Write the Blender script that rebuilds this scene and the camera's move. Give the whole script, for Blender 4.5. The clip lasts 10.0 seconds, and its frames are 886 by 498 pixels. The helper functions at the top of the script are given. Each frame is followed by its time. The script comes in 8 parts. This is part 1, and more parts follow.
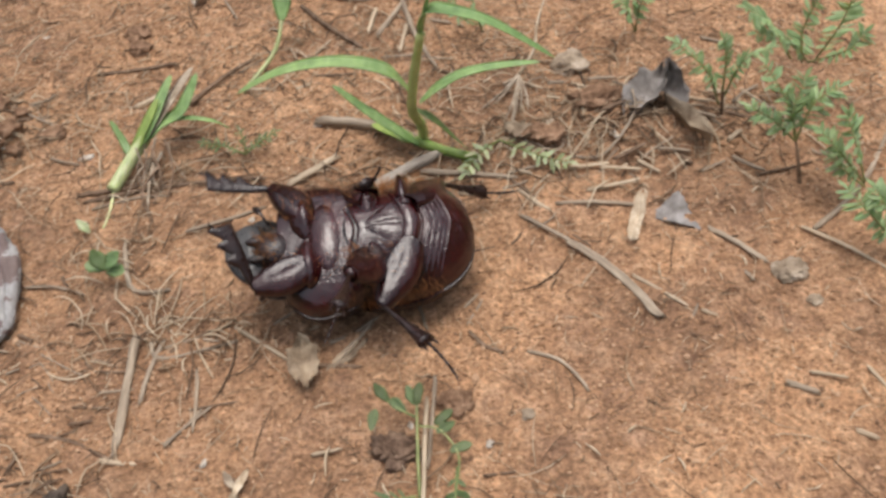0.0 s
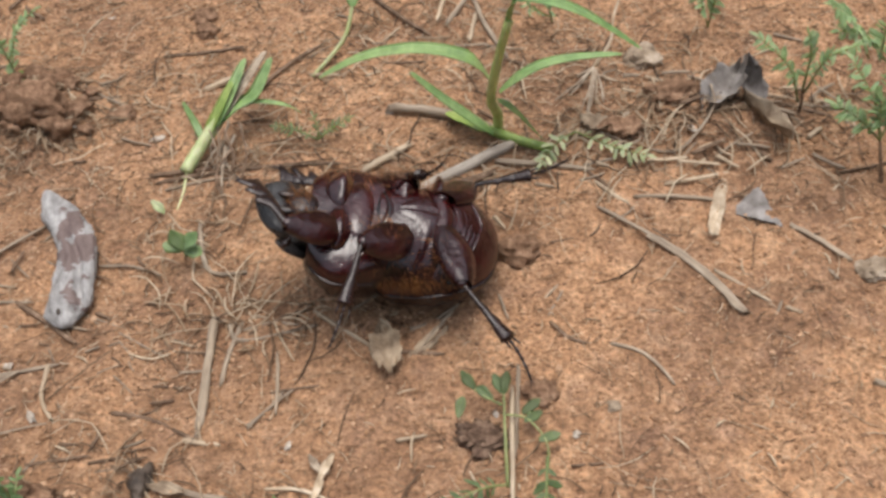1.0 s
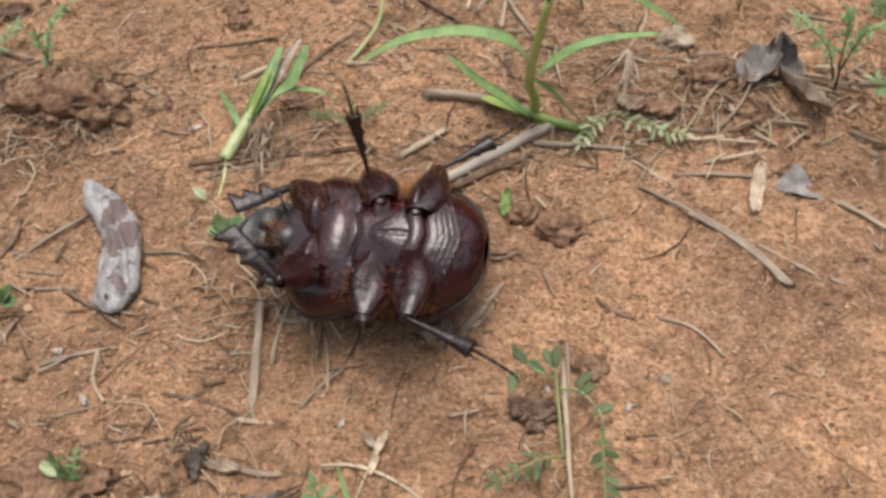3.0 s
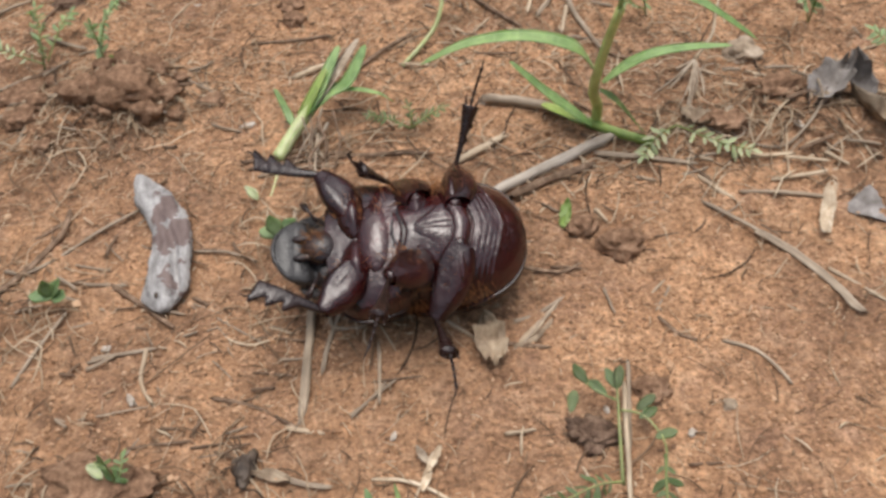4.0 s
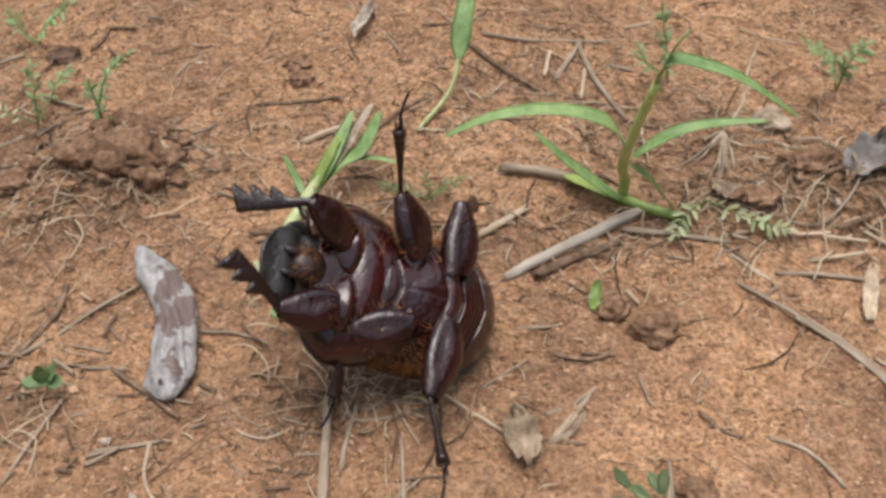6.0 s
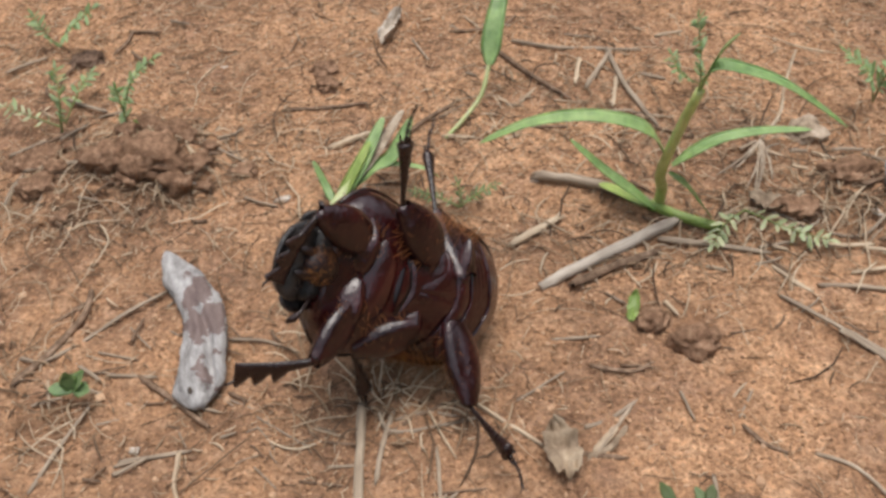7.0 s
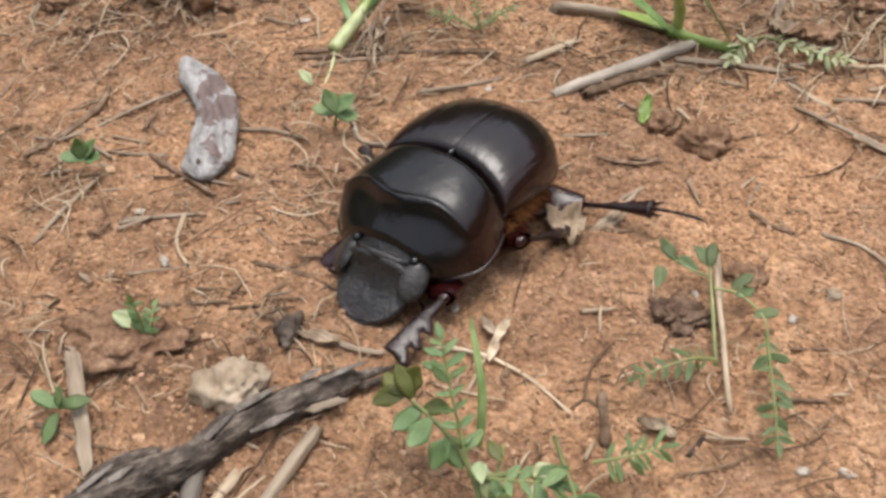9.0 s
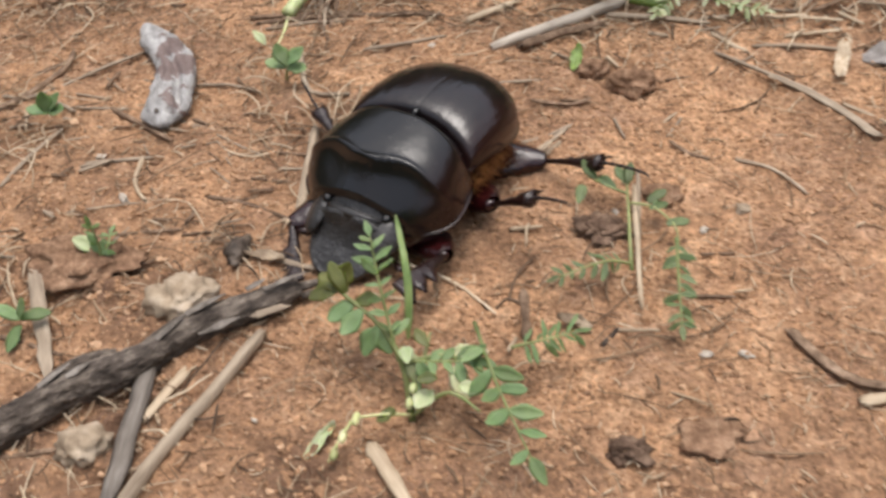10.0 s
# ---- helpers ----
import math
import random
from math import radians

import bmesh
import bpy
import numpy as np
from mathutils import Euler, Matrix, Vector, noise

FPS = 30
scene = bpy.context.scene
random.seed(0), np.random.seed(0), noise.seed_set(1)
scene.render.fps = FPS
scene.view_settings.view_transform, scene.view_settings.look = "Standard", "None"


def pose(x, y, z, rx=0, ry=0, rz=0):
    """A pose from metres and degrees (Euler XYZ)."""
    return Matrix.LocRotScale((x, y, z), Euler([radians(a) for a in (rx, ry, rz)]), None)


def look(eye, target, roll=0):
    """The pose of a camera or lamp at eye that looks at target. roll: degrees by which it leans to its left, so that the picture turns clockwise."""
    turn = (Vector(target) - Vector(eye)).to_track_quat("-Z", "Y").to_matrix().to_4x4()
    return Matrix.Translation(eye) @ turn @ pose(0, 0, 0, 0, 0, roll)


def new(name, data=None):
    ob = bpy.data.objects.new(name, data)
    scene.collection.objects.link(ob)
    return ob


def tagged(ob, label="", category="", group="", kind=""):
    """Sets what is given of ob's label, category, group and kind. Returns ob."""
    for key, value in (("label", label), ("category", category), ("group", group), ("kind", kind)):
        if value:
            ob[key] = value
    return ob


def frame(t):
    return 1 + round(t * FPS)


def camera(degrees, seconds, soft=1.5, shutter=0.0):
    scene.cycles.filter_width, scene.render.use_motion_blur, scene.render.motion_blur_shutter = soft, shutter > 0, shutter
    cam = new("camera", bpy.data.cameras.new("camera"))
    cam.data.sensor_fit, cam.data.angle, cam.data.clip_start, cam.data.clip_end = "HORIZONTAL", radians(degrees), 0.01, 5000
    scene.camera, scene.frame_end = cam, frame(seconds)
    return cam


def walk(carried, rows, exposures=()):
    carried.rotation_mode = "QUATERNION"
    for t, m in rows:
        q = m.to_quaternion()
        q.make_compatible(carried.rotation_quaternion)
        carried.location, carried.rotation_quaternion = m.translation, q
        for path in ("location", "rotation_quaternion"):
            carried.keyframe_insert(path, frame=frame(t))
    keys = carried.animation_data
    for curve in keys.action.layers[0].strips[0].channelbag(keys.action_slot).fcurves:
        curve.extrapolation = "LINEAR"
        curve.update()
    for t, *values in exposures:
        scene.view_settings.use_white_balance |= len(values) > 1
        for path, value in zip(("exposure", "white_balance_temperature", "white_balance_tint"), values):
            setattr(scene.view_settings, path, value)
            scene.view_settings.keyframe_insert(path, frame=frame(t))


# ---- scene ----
cam = camera(49.23, 10.0, soft=3.0, shutter=0.4)
# the camera's path: seconds, eye, target, roll
PATH = [
    (0, (0.08612, -0.12636, 0.14321), (0.06806, 0.00894, -0.00298), -8.33),
    (0.5, (0.07909, -0.12713, 0.14229), (0.06051, 0.00778, -0.00419), -6.61),
    (1, (0.07168, -0.12752, 0.14351), (0.05223, 0.00689, -0.00330), -7.22),
    (1.5, (0.06757, -0.12881, 0.14423), (0.04791, 0.00600, -0.00219), -7.49),
    (2, (0.06431, -0.13193, 0.14416), (0.04211, 0.00273, -0.00204), -8.12),
    (3.3, (0.06281, -0.13257, 0.14137), (0.04331, 0.00288, -0.00448), -8.18),
    (3.5, (0.06090, -0.13037, 0.14173), (0.03922, 0.00401, -0.00480), -8.30),
    (4, (0.05701, -0.12798, 0.14028), (0.03174, 0.00669, -0.00541), -7.70),
    (4.5, (0.05583, -0.12618, 0.13867), (0.02704, 0.00775, -0.00705), -7.24),
    (5, (0.05336, -0.12043, 0.14051), (0.02602, 0.01447, -0.00459), -7.25),
    (5.5, (0.05120, -0.11544, 0.13802), (0.02529, 0.02382, -0.00317), -7.01),
    (5.7, (0.04941, -0.11518, 0.14053), (0.02889, 0.02420, -0.00143), -5.83),
    (6.8, (0.04101, -0.11260, 0.13708), (0.01995, 0.02934, -0.00223), -4.94),
    (7, (0.04021, -0.11302, 0.13711), (0.01940, 0.02858, -0.00258), -5.12),
    (7.5, (0.04063, -0.11528, 0.13348), (0.01829, 0.02615, -0.00615), -5.16),
    (8, (0.04288, -0.12475, 0.12531), (0.01807, 0.01749, -0.01309), -5.38),
    (8.5, (0.04444, -0.13643, 0.11190), (0.01929, 0.00500, -0.02727), -4.15),
    (9, (0.04522, -0.14115, 0.10731), (0.01852, 0.00218, -0.02960), -3.89),
    (9.5, (0.04861, -0.14869, 0.10311), (0.02129, -0.00426, -0.03251), -4.27),
    (10, (0.05572, -0.15908, 0.10249), (0.03092, -0.01200, -0.03075), -4.45),
]
walk(cam, [(t, look(eye, target, roll)) for t, eye, target, roll in PATH], [(0, 0.58), (7.8, 0.58), (8.7, 0.74), (10, 0.76)])

# light: an overcast sky, brightest overhead where the added unseen ring leaves it open
world = bpy.data.worlds.new("overcast_sky")
scene.world = world
world.use_nodes = True
wn = world.node_tree
sky = wn.nodes.new("ShaderNodeTexSky")
sky.sky_type, sky.sun_disc = "NISHITA", False
sky.sun_elevation, sky.sun_rotation = radians(81), radians(20)
sky.air_density, sky.dust_density, sky.ozone_density = 1.0, 4.0, 0.6
pale = wn.nodes.new("ShaderNodeHueSaturation")
pale.inputs["Saturation"].default_value = 0.5
wn.links.new(sky.outputs[0], pale.inputs["Color"])
wn.links.new(pale.outputs[0], wn.nodes["Background"].inputs[0])
wn.nodes["Background"].inputs[1].default_value = 0.15
sun_data = bpy.data.lights.new("sun", "SUN")
sun_data.energy, sun_data.angle, sun_data.color = 0.9, radians(30), (1.0, 0.96, 0.9)
sun = new("sun", sun_data)
sun.matrix_world = look((0.06, 0.16, 1.1), (0, 0, 0))


# tree-coloured ring added all round, far out of view: blocks low sky, darkens reflections
def build_backdrop():
    rng = random.Random(3)
    m = bpy.data.materials.new("unseen_sky_block")
    m.use_nodes = True
    m.node_tree.nodes["Principled BSDF"].inputs["Base Color"].default_value = (0.07, 0.092, 0.05, 1)
    m.node_tree.nodes["Principled BSDF"].inputs["Roughness"].default_value = 1.0
    n, verts = 120, []
    for ring in range(3):
        for k in range(n):
            a = 2 * math.pi * k / n
            r = 11 + ring * 0.8
            tall = 6.8 + 0.5 * math.sin(a) + 1.2 * math.sin(3 * a + 2) + 0.9 * math.sin(7 * a + 1)
            h = (-0.5, 0.6 * tall, tall + rng.uniform(-0.8, 0.8))[ring]
            verts.append((r * math.cos(a), r * math.sin(a), h))
    faces = [(r * n + k, r * n + (k + 1) % n, (r + 1) * n + (k + 1) % n, (r + 1) * n + k) for r in range(2) for k in range(n)]
    me = bpy.data.meshes.new("backdrop")
    me.from_pydata(verts, [], faces)
    me.materials.append(m)
    return tagged(new("backdrop", me), "unseen dark green ring added far around to block low sky and darken reflections", "trees", kind="structure")


build_backdrop()


# materials
def material(name, rough=0.6, spec=0.4, coat=0.0):
    m = bpy.data.materials.new(name)
    m.use_nodes = True
    b = m.node_tree.nodes["Principled BSDF"]
    b.inputs["Roughness"].default_value = rough
    b.inputs["Specular IOR Level"].default_value = spec
    b.inputs["Coat Weight"].default_value = coat
    b.inputs["Coat Roughness"].default_value = 0.16
    return m, m.node_tree, b


def add(nt, kind, **inputs):
    n = nt.nodes.new("ShaderNode" + kind)
    for k, v in inputs.items():
        n.inputs[k].default_value = v
    return n


def coords(nt):
    return nt.nodes.new("ShaderNodeTexCoord").outputs["Object"]


def grain(nt, where, scale, detail=4.0, rough=0.6, stretch=None):
    """Noise on the thing's own coordinates; stretch squeezes it along axes."""
    if stretch:
        mp = add(nt, "Mapping", Scale=stretch)
        nt.links.new(where, mp.inputs[0])
        where = mp.outputs[0]
    n = add(nt, "TexNoise", Scale=scale, Detail=detail, Roughness=rough)
    nt.links.new(where, n.inputs["Vector"])
    return n.outputs["Fac"]


def ramp(nt, fac, *stops):
    r = nt.nodes.new("ShaderNodeValToRGB")
    el = r.color_ramp.elements
    el[0].position, el[0].color = stops[0][0], (*stops[0][1], 1)
    el[1].position, el[1].color = stops[-1][0], (*stops[-1][1], 1)
    for p, c in stops[1:-1]:
        e = el.new(p)
        e.color = (*c, 1)
    nt.links.new(fac, r.inputs[0])
    return r.outputs[0]


def mix(nt, fac, a, b, kind="MIX"):
    m = nt.nodes.new("ShaderNodeMix")
    m.data_type, m.blend_type = "RGBA", kind
    for sock, v in ((m.inputs[0], fac), (m.inputs[6], a), (m.inputs[7], b)):
        if isinstance(v, (int, float)):
            sock.default_value = v
        elif isinstance(v, tuple):
            sock.default_value = (*v, 1)
        else:
            nt.links.new(v, sock)
    return m.outputs[2]


def bump(nt, b, height, strength, metres):
    n = add(nt, "Bump", Strength=strength, Distance=metres)
    nt.links.new(height, n.inputs["Height"])
    nt.links.new(n.outputs[0], b.inputs["Normal"])


def plain(name, dark, mid, light, scale, rough=0.6, spec=0.4, relief=0.4, stretch=None, vary=0.25, coat=0.0, depth=0.0003):
    """A surface of three tones in two scales of grain, a little different from piece to piece."""
    m, nt, b = material(name, rough, spec, coat)
    co = coords(nt)
    g1 = grain(nt, co, scale, 5, 0.65, stretch)
    g2 = grain(nt, co, scale * 0.22, 3, 0.5)
    col = ramp(nt, g1, (0.3, dark), (0.5, mid), (0.72, light))
    blot = ramp(nt, g2, (0.35, (0.6, 0.58, 0.56)), (0.6, (1, 1, 1)))
    col = mix(nt, 0.7, col, blot, "MULTIPLY")
    oi = nt.nodes.new("ShaderNodeObjectInfo").outputs["Random"]
    col = mix(nt, vary, col, ramp(nt, oi, (0.0, (0.55, 0.5, 0.45)), (1.0, (1.25, 1.2, 1.1))), "MULTIPLY")
    nt.links.new(col, b.inputs["Base Color"])
    nt.links.new(ramp(nt, g1, (0.2, (rough + 0.12,) * 3), (0.8, (max(rough - 0.12, 0.05),) * 3)), b.inputs["Roughness"])
    if relief:
        bump(nt, b, g1, relief, depth)
    return m


def soil_material():
    m, nt, b = material("sandy_soil", 0.92, 0.15)
    co = coords(nt)
    big = grain(nt, co, 28, 4, 0.55)
    mid = grain(nt, co, 230, 6, 0.68)
    fine = grain(nt, co, 1050, 4, 0.7)
    sand = ramp(nt, mid, (0.30, (0.33, 0.185, 0.105)), (0.46, (0.43, 0.245, 0.136)), (0.70, (0.58, 0.365, 0.22)))
    loam = ramp(nt, mid, (0.28, (0.12, 0.066, 0.042)), (0.5, (0.255, 0.145, 0.088)), (0.75, (0.43, 0.275, 0.178)))
    col = mix(nt, ramp(nt, big, (0.44, (0, 0, 0)), (0.60, (0.75, 0.75, 0.75))), sand, loam)
    clot = grain(nt, co, 95, 5, 0.6)
    col = mix(nt, ramp(nt, clot, (0.53, (0, 0, 0)), (0.68, (0.45, 0.45, 0.45))), col, ramp(nt, mid, (0.3, (0.15, 0.085, 0.058)), (0.7, (0.42, 0.255, 0.175))))
    speck = ramp(nt, fine, (0.33, (0.55, 0.51, 0.47)), (0.48, (1, 1, 1)), (0.62, (1.5, 1.47, 1.42)))
    col = mix(nt, 0.9, col, speck, "MULTIPLY")
    att = nt.nodes.new("ShaderNodeAttribute")
    att.attribute_name = "humus"
    dark = ramp(nt, mid, (0.3, (0.085, 0.047, 0.03)), (0.7, (0.26, 0.15, 0.095)))
    col = mix(nt, att.outputs["Fac"], col, dark)
    nt.links.new(col, b.inputs["Base Color"])
    h = mix(nt, 0.6, mid, fine)
    bump(nt, b, h, 1.0, 0.0014)
    return m


def crumb_material():
    m, nt, b = material("soil_crumb", 0.95, 0.12)
    isl = nt.nodes.new("ShaderNodeNewGeometry").outputs["Random Per Island"]
    col = ramp(nt, isl, (0.0, (0.24, 0.14, 0.086)), (0.2, (0.35, 0.20, 0.113)), (0.75, (0.45, 0.262, 0.147)), (1.0, (0.60, 0.395, 0.25)))
    g = grain(nt, coords(nt), 1500, 3)
    col = mix(nt, 0.5, col, ramp(nt, g, (0.3, (0.5, 0.5, 0.5)), (0.7, (1.15, 1.15, 1.15))), "MULTIPLY")
    nt.links.new(col, b.inputs["Base Color"])
    bump(nt, b, g, 0.6, 0.0003)
    return m


def litter_material():
    m, nt, b = material("dry_fibre", 0.75, 0.25)
    isl = nt.nodes.new("ShaderNodeNewGeometry").outputs["Random Per Island"]
    col = ramp(nt, isl, (0.0, (0.07, 0.045, 0.03)), (0.3, (0.20, 0.125, 0.075)), (0.6, (0.40, 0.28, 0.175)), (1.0, (0.68, 0.55, 0.39)))
    nt.links.new(mix(nt, 0.4, col, ramp(nt, grain(nt, coords(nt), 1200), (0.3, (0.5, 0.5, 0.5)), (0.7, (1.1, 1.1, 1.1))), "MULTIPLY"), b.inputs["Base Color"])
    return m


def leaf_material(name, dark, light, rough=0.42, veins=900):
    m, nt, b = material(name, rough, 0.4)
    co = coords(nt)
    g = grain(nt, co, 180, 4)
    v = grain(nt, co, veins, 2, 0.5, (1, 0.06, 1))
    col = ramp(nt, g, (0.3, dark), (0.7, light))
    col = mix(nt, 0.35, col, ramp(nt, v, (0.35, (0.7, 0.75, 0.6)), (0.65, (1.2, 1.15, 1.1))), "MULTIPLY")
    oi = nt.nodes.new("ShaderNodeObjectInfo").outputs["Random"]
    col = mix(nt, 0.75, col, ramp(nt, oi, (0.0, (0.62, 0.60, 0.42)), (0.4, (0.85, 0.95, 0.85)), (1.0, (1.35, 1.25, 1.2))), "MULTIPLY")
    nt.links.new(col, b.inputs["Base Color"])
    b.inputs["Subsurface Weight"].default_value = 0.3
    b.inputs["Subsurface Radius"].default_value = (0.0006, 0.001, 0.0003)
    b.inputs["Subsurface Scale"].default_value = 0.5
    bump(nt, b, v, 0.25, 0.0002)
    return m


def chitin(name, dark, light, rough, pits, relief, coat=0.2, rim=None, striped=False, spec=0.45):
    """Polished horn, scuffed and dusted in patches; rim is the redder tone where the shell thins at its sides."""
    m, nt, b = material(name, rough, spec, coat)
    b.inputs["Coat IOR"].default_value = 1.5
    b.inputs["Coat Roughness"].default_value = 0.1
    co = coords(nt)
    g = grain(nt, co, 150, 5, 0.65)
    p = grain(nt, co, pits, 3, 0.7)
    col = ramp(nt, g, (0.32, dark), (0.55, tuple(0.6 * a + 0.4 * c for a, c in zip(dark, light))), (0.72, light))
    if rim:
        split = nt.nodes.new("ShaderNodeSeparateXYZ")
        nt.links.new(co, split.inputs[0])
        out = nt.nodes.new("ShaderNodeMath")
        out.operation = "ABSOLUTE"
        nt.links.new(split.outputs["X"], out.inputs[0])
        wide = nt.nodes.new("ShaderNodeMapRange")
        wide.inputs["From Min"].default_value, wide.inputs["From Max"].default_value = 0.0085, 0.0135
        nt.links.new(out.outputs[0], wide.inputs["Value"])
        col = mix(nt, wide.outputs[0], col, rim)
    soil = ramp(nt, grain(nt, co, 700, 5, 0.75), (0.70, (0, 0, 0)), (0.80, (0.35, 0.35, 0.35)))  # clinging sand
    col = mix(nt, soil, col, (0.16, 0.085, 0.05))
    nt.links.new(col, b.inputs["Base Color"])
    scuff = mix(nt, 0.5, grain(nt, co, 210, 5, 0.7), grain(nt, co, 620, 4, 0.7))
    nt.links.new(ramp(nt, scuff, (0.40, (rough - 0.05,) * 3), (0.62, (rough + 0.14,) * 3)), b.inputs["Roughness"])
    dents = grain(nt, co, 900, 4, 0.65, (1, 0.07, 1)) if striped else grain(nt, co, 240, 3, 0.55)
    bump(nt, b, mix(nt, 0.8 if striped else 0.72, p, dents), min(1.0, relief * 2.2), 0.0006 if striped else 0.0011)
    return m


SOIL, CRUMB, LITTER = soil_material(), crumb_material(), litter_material()
STRAW = plain("pale_straw", (0.40, 0.29, 0.19), (0.60, 0.48, 0.345), (0.76, 0.66, 0.52), 420, 0.6, 0.3, 0.5, (1, 1, 0.12))
GREYSTRAW = plain("weathered_straw", (0.22, 0.165, 0.12), (0.42, 0.335, 0.25), (0.62, 0.53, 0.42), 420, 0.7, 0.25, 0.6, (1, 1, 0.12))
TWIG = plain("brown_twig", (0.10, 0.063, 0.042), (0.24, 0.16, 0.108), (0.42, 0.30, 0.215), 500, 0.8, 0.2, 0.7)
BARK = plain("charred_bark", (0.034, 0.027, 0.022), (0.125, 0.100, 0.083), (0.37, 0.31, 0.255), 620, 0.8, 0.25, 1.0, (1, 1, 0.45), depth=0.0012)
PALEWOOD = plain("pale_grey_wood", (0.34, 0.28, 0.225), (0.56, 0.49, 0.415), (0.74, 0.68, 0.60), 420, 0.75, 0.25, 0.8, (1, 1, 0.12))
GREYWOOD = plain("grey_wood", (0.10, 0.084, 0.072), (0.22, 0.19, 0.165), (0.38, 0.34, 0.305), 420, 0.75, 0.25, 0.8, (1, 1, 0.12))


def pod_material():
    """Silvery grey skin, peeled to brown in blotches."""
    m, nt, b = material("grey_pod", 0.6, 0.3)
    co = coords(nt)
    g = grain(nt, co, 520, 5, 0.65, (1, 0.35, 1))
    patch = grain(nt, co, 120, 4, 0.6)
    col = ramp(nt, g, (0.28, (0.13, 0.12, 0.115)), (0.5, (0.31, 0.295, 0.285)), (0.75, (0.52, 0.50, 0.485)))
    brown = ramp(nt, g, (0.3, (0.11, 0.075, 0.068)), (0.7, (0.22, 0.165, 0.15)))
    near = add(nt, "VectorMath")
    near.operation = "DISTANCE"
    near.inputs[1].default_value = (0.003, 0.0015, 0.0015)
    nt.links.new(co, near.inputs[0])
    stain = nt.nodes.new("ShaderNodeMapRange")
    stain.inputs["From Min"].default_value, stain.inputs["From Max"].default_value = 0.001, 0.0065
    stain.inputs["To Min"].default_value, stain.inputs["To Max"].default_value = 0.17, -0.025
    nt.links.new(near.outputs["Value"], stain.inputs["Value"])
    both = nt.nodes.new("ShaderNodeMath")
    nt.links.new(patch, both.inputs[0])
    nt.links.new(stain.outputs[0], both.inputs[1])
    nt.links.new(mix(nt, ramp(nt, both.outputs[0], (0.545, (0, 0, 0)), (0.565, (1, 1, 1))), col, brown), b.inputs["Base Color"])
    bump(nt, b, mix(nt, 0.4, g, patch), 0.9, 0.0007)
    return m


PODSKIN = pod_material()
DEADLEAF = plain("dead_leaf", (0.15, 0.105, 0.07), (0.33, 0.25, 0.175), (0.50, 0.41, 0.30), 260, 0.75, 0.25, 0.8)
GREYLEAF = plain("grey_leaf", (0.14, 0.12, 0.105), (0.27, 0.245, 0.23), (0.43, 0.40, 0.385), 260, 0.7, 0.3, 0.8)
CLOD = plain("brown_clod", (0.15, 0.086, 0.055), (0.31, 0.185, 0.117), (0.50, 0.33, 0.22), 620, 0.95, 0.1, 1.0, depth=0.0011)
PALESTONE = plain("pale_stone", (0.24, 0.175, 0.12), (0.42, 0.33, 0.24), (0.60, 0.50, 0.40), 300, 0.85, 0.2, 0.9)
CHIP = plain("white_chip", (0.40, 0.33, 0.27), (0.58, 0.51, 0.43), (0.72, 0.67, 0.60), 500, 0.7, 0.3, 0.5)
HUMUSBIT = plain("humus_bit", (0.09, 0.057, 0.041), (0.19, 0.122, 0.086), (0.33, 0.225, 0.16), 650, 0.9, 0.15, 1.0, depth=0.0011)
SEEDCOAT = plain("dark_seed", (0.025, 0.018, 0.014), (0.075, 0.055, 0.042), (0.17, 0.13, 0.10), 400, 0.6, 0.3, 0.8)
GRASS = leaf_material("grass_green", (0.135, 0.225, 0.08), (0.31, 0.42, 0.185))
OLIVE = leaf_material("olive_leaf", (0.075, 0.085, 0.022), (0.17, 0.175, 0.05), 0.5)
PLANTSTEM = leaf_material("yellow_green_stem", (0.44, 0.53, 0.19), (0.68, 0.73, 0.36))
STEMGREEN = leaf_material("stem_green", (0.15, 0.22, 0.05), (0.30, 0.39, 0.12))
PALESTEM = leaf_material("pale_stem", (0.42, 0.45, 0.22), (0.62, 0.62, 0.38))
LEAFLET = leaf_material("leaflet_green", (0.105, 0.165, 0.07), (0.25, 0.335, 0.165), 0.6)
FEATHER = leaf_material("feather_leaflet", (0.19, 0.28, 0.13), (0.38, 0.48, 0.27), 0.6)
PALELEAF = leaf_material("pale_leaflet", (0.33, 0.37, 0.21), (0.56, 0.58, 0.40), 0.6)
DULLLEAF = leaf_material("dull_leaflet", (0.085, 0.115, 0.05), (0.19, 0.23, 0.115), 0.6)
STALK = leaf_material("green_stalk", (0.16, 0.19, 0.075), (0.32, 0.34, 0.16), 0.5)
SHELL = chitin("black_chitin", (0.004, 0.0035, 0.0038), (0.009, 0.007, 0.007), 0.15, 1500, 0.085, 0.15, (0.018, 0.005, 0.004))
WING = chitin("wingcase_chitin", (0.005, 0.003, 0.0034), (0.014, 0.006, 0.006), 0.12, 900, 0.11, 0.12, (0.026, 0.008, 0.006), True)
BELLY = chitin("mahogany_chitin", (0.013, 0.0020, 0.0024), (0.056, 0.0066, 0.0066), 0.09, 700, 0.36, 0.5)
HEADSHELL = chitin("rough_chitin", (0.016, 0.015, 0.015), (0.046, 0.040, 0.039), 0.27, 1900, 0.4, 0.25)
LEGSHELL = chitin("leg_chitin", (0.010, 0.0045, 0.004), (0.032, 0.011, 0.008), 0.27, 800, 0.3, 0.15)
THIGHSHELL = chitin("thigh_chitin", (0.010, 0.0019, 0.0023), (0.042, 0.0060, 0.0062), 0.11, 800, 0.36, 0.3)
HAIR = plain("rusty_hair", (0.13, 0.047, 0.013), (0.31, 0.12, 0.033), (0.52, 0.25, 0.075), 800, 0.6, 0.3, 0)

MM = 0.001
RND = random.Random(7)


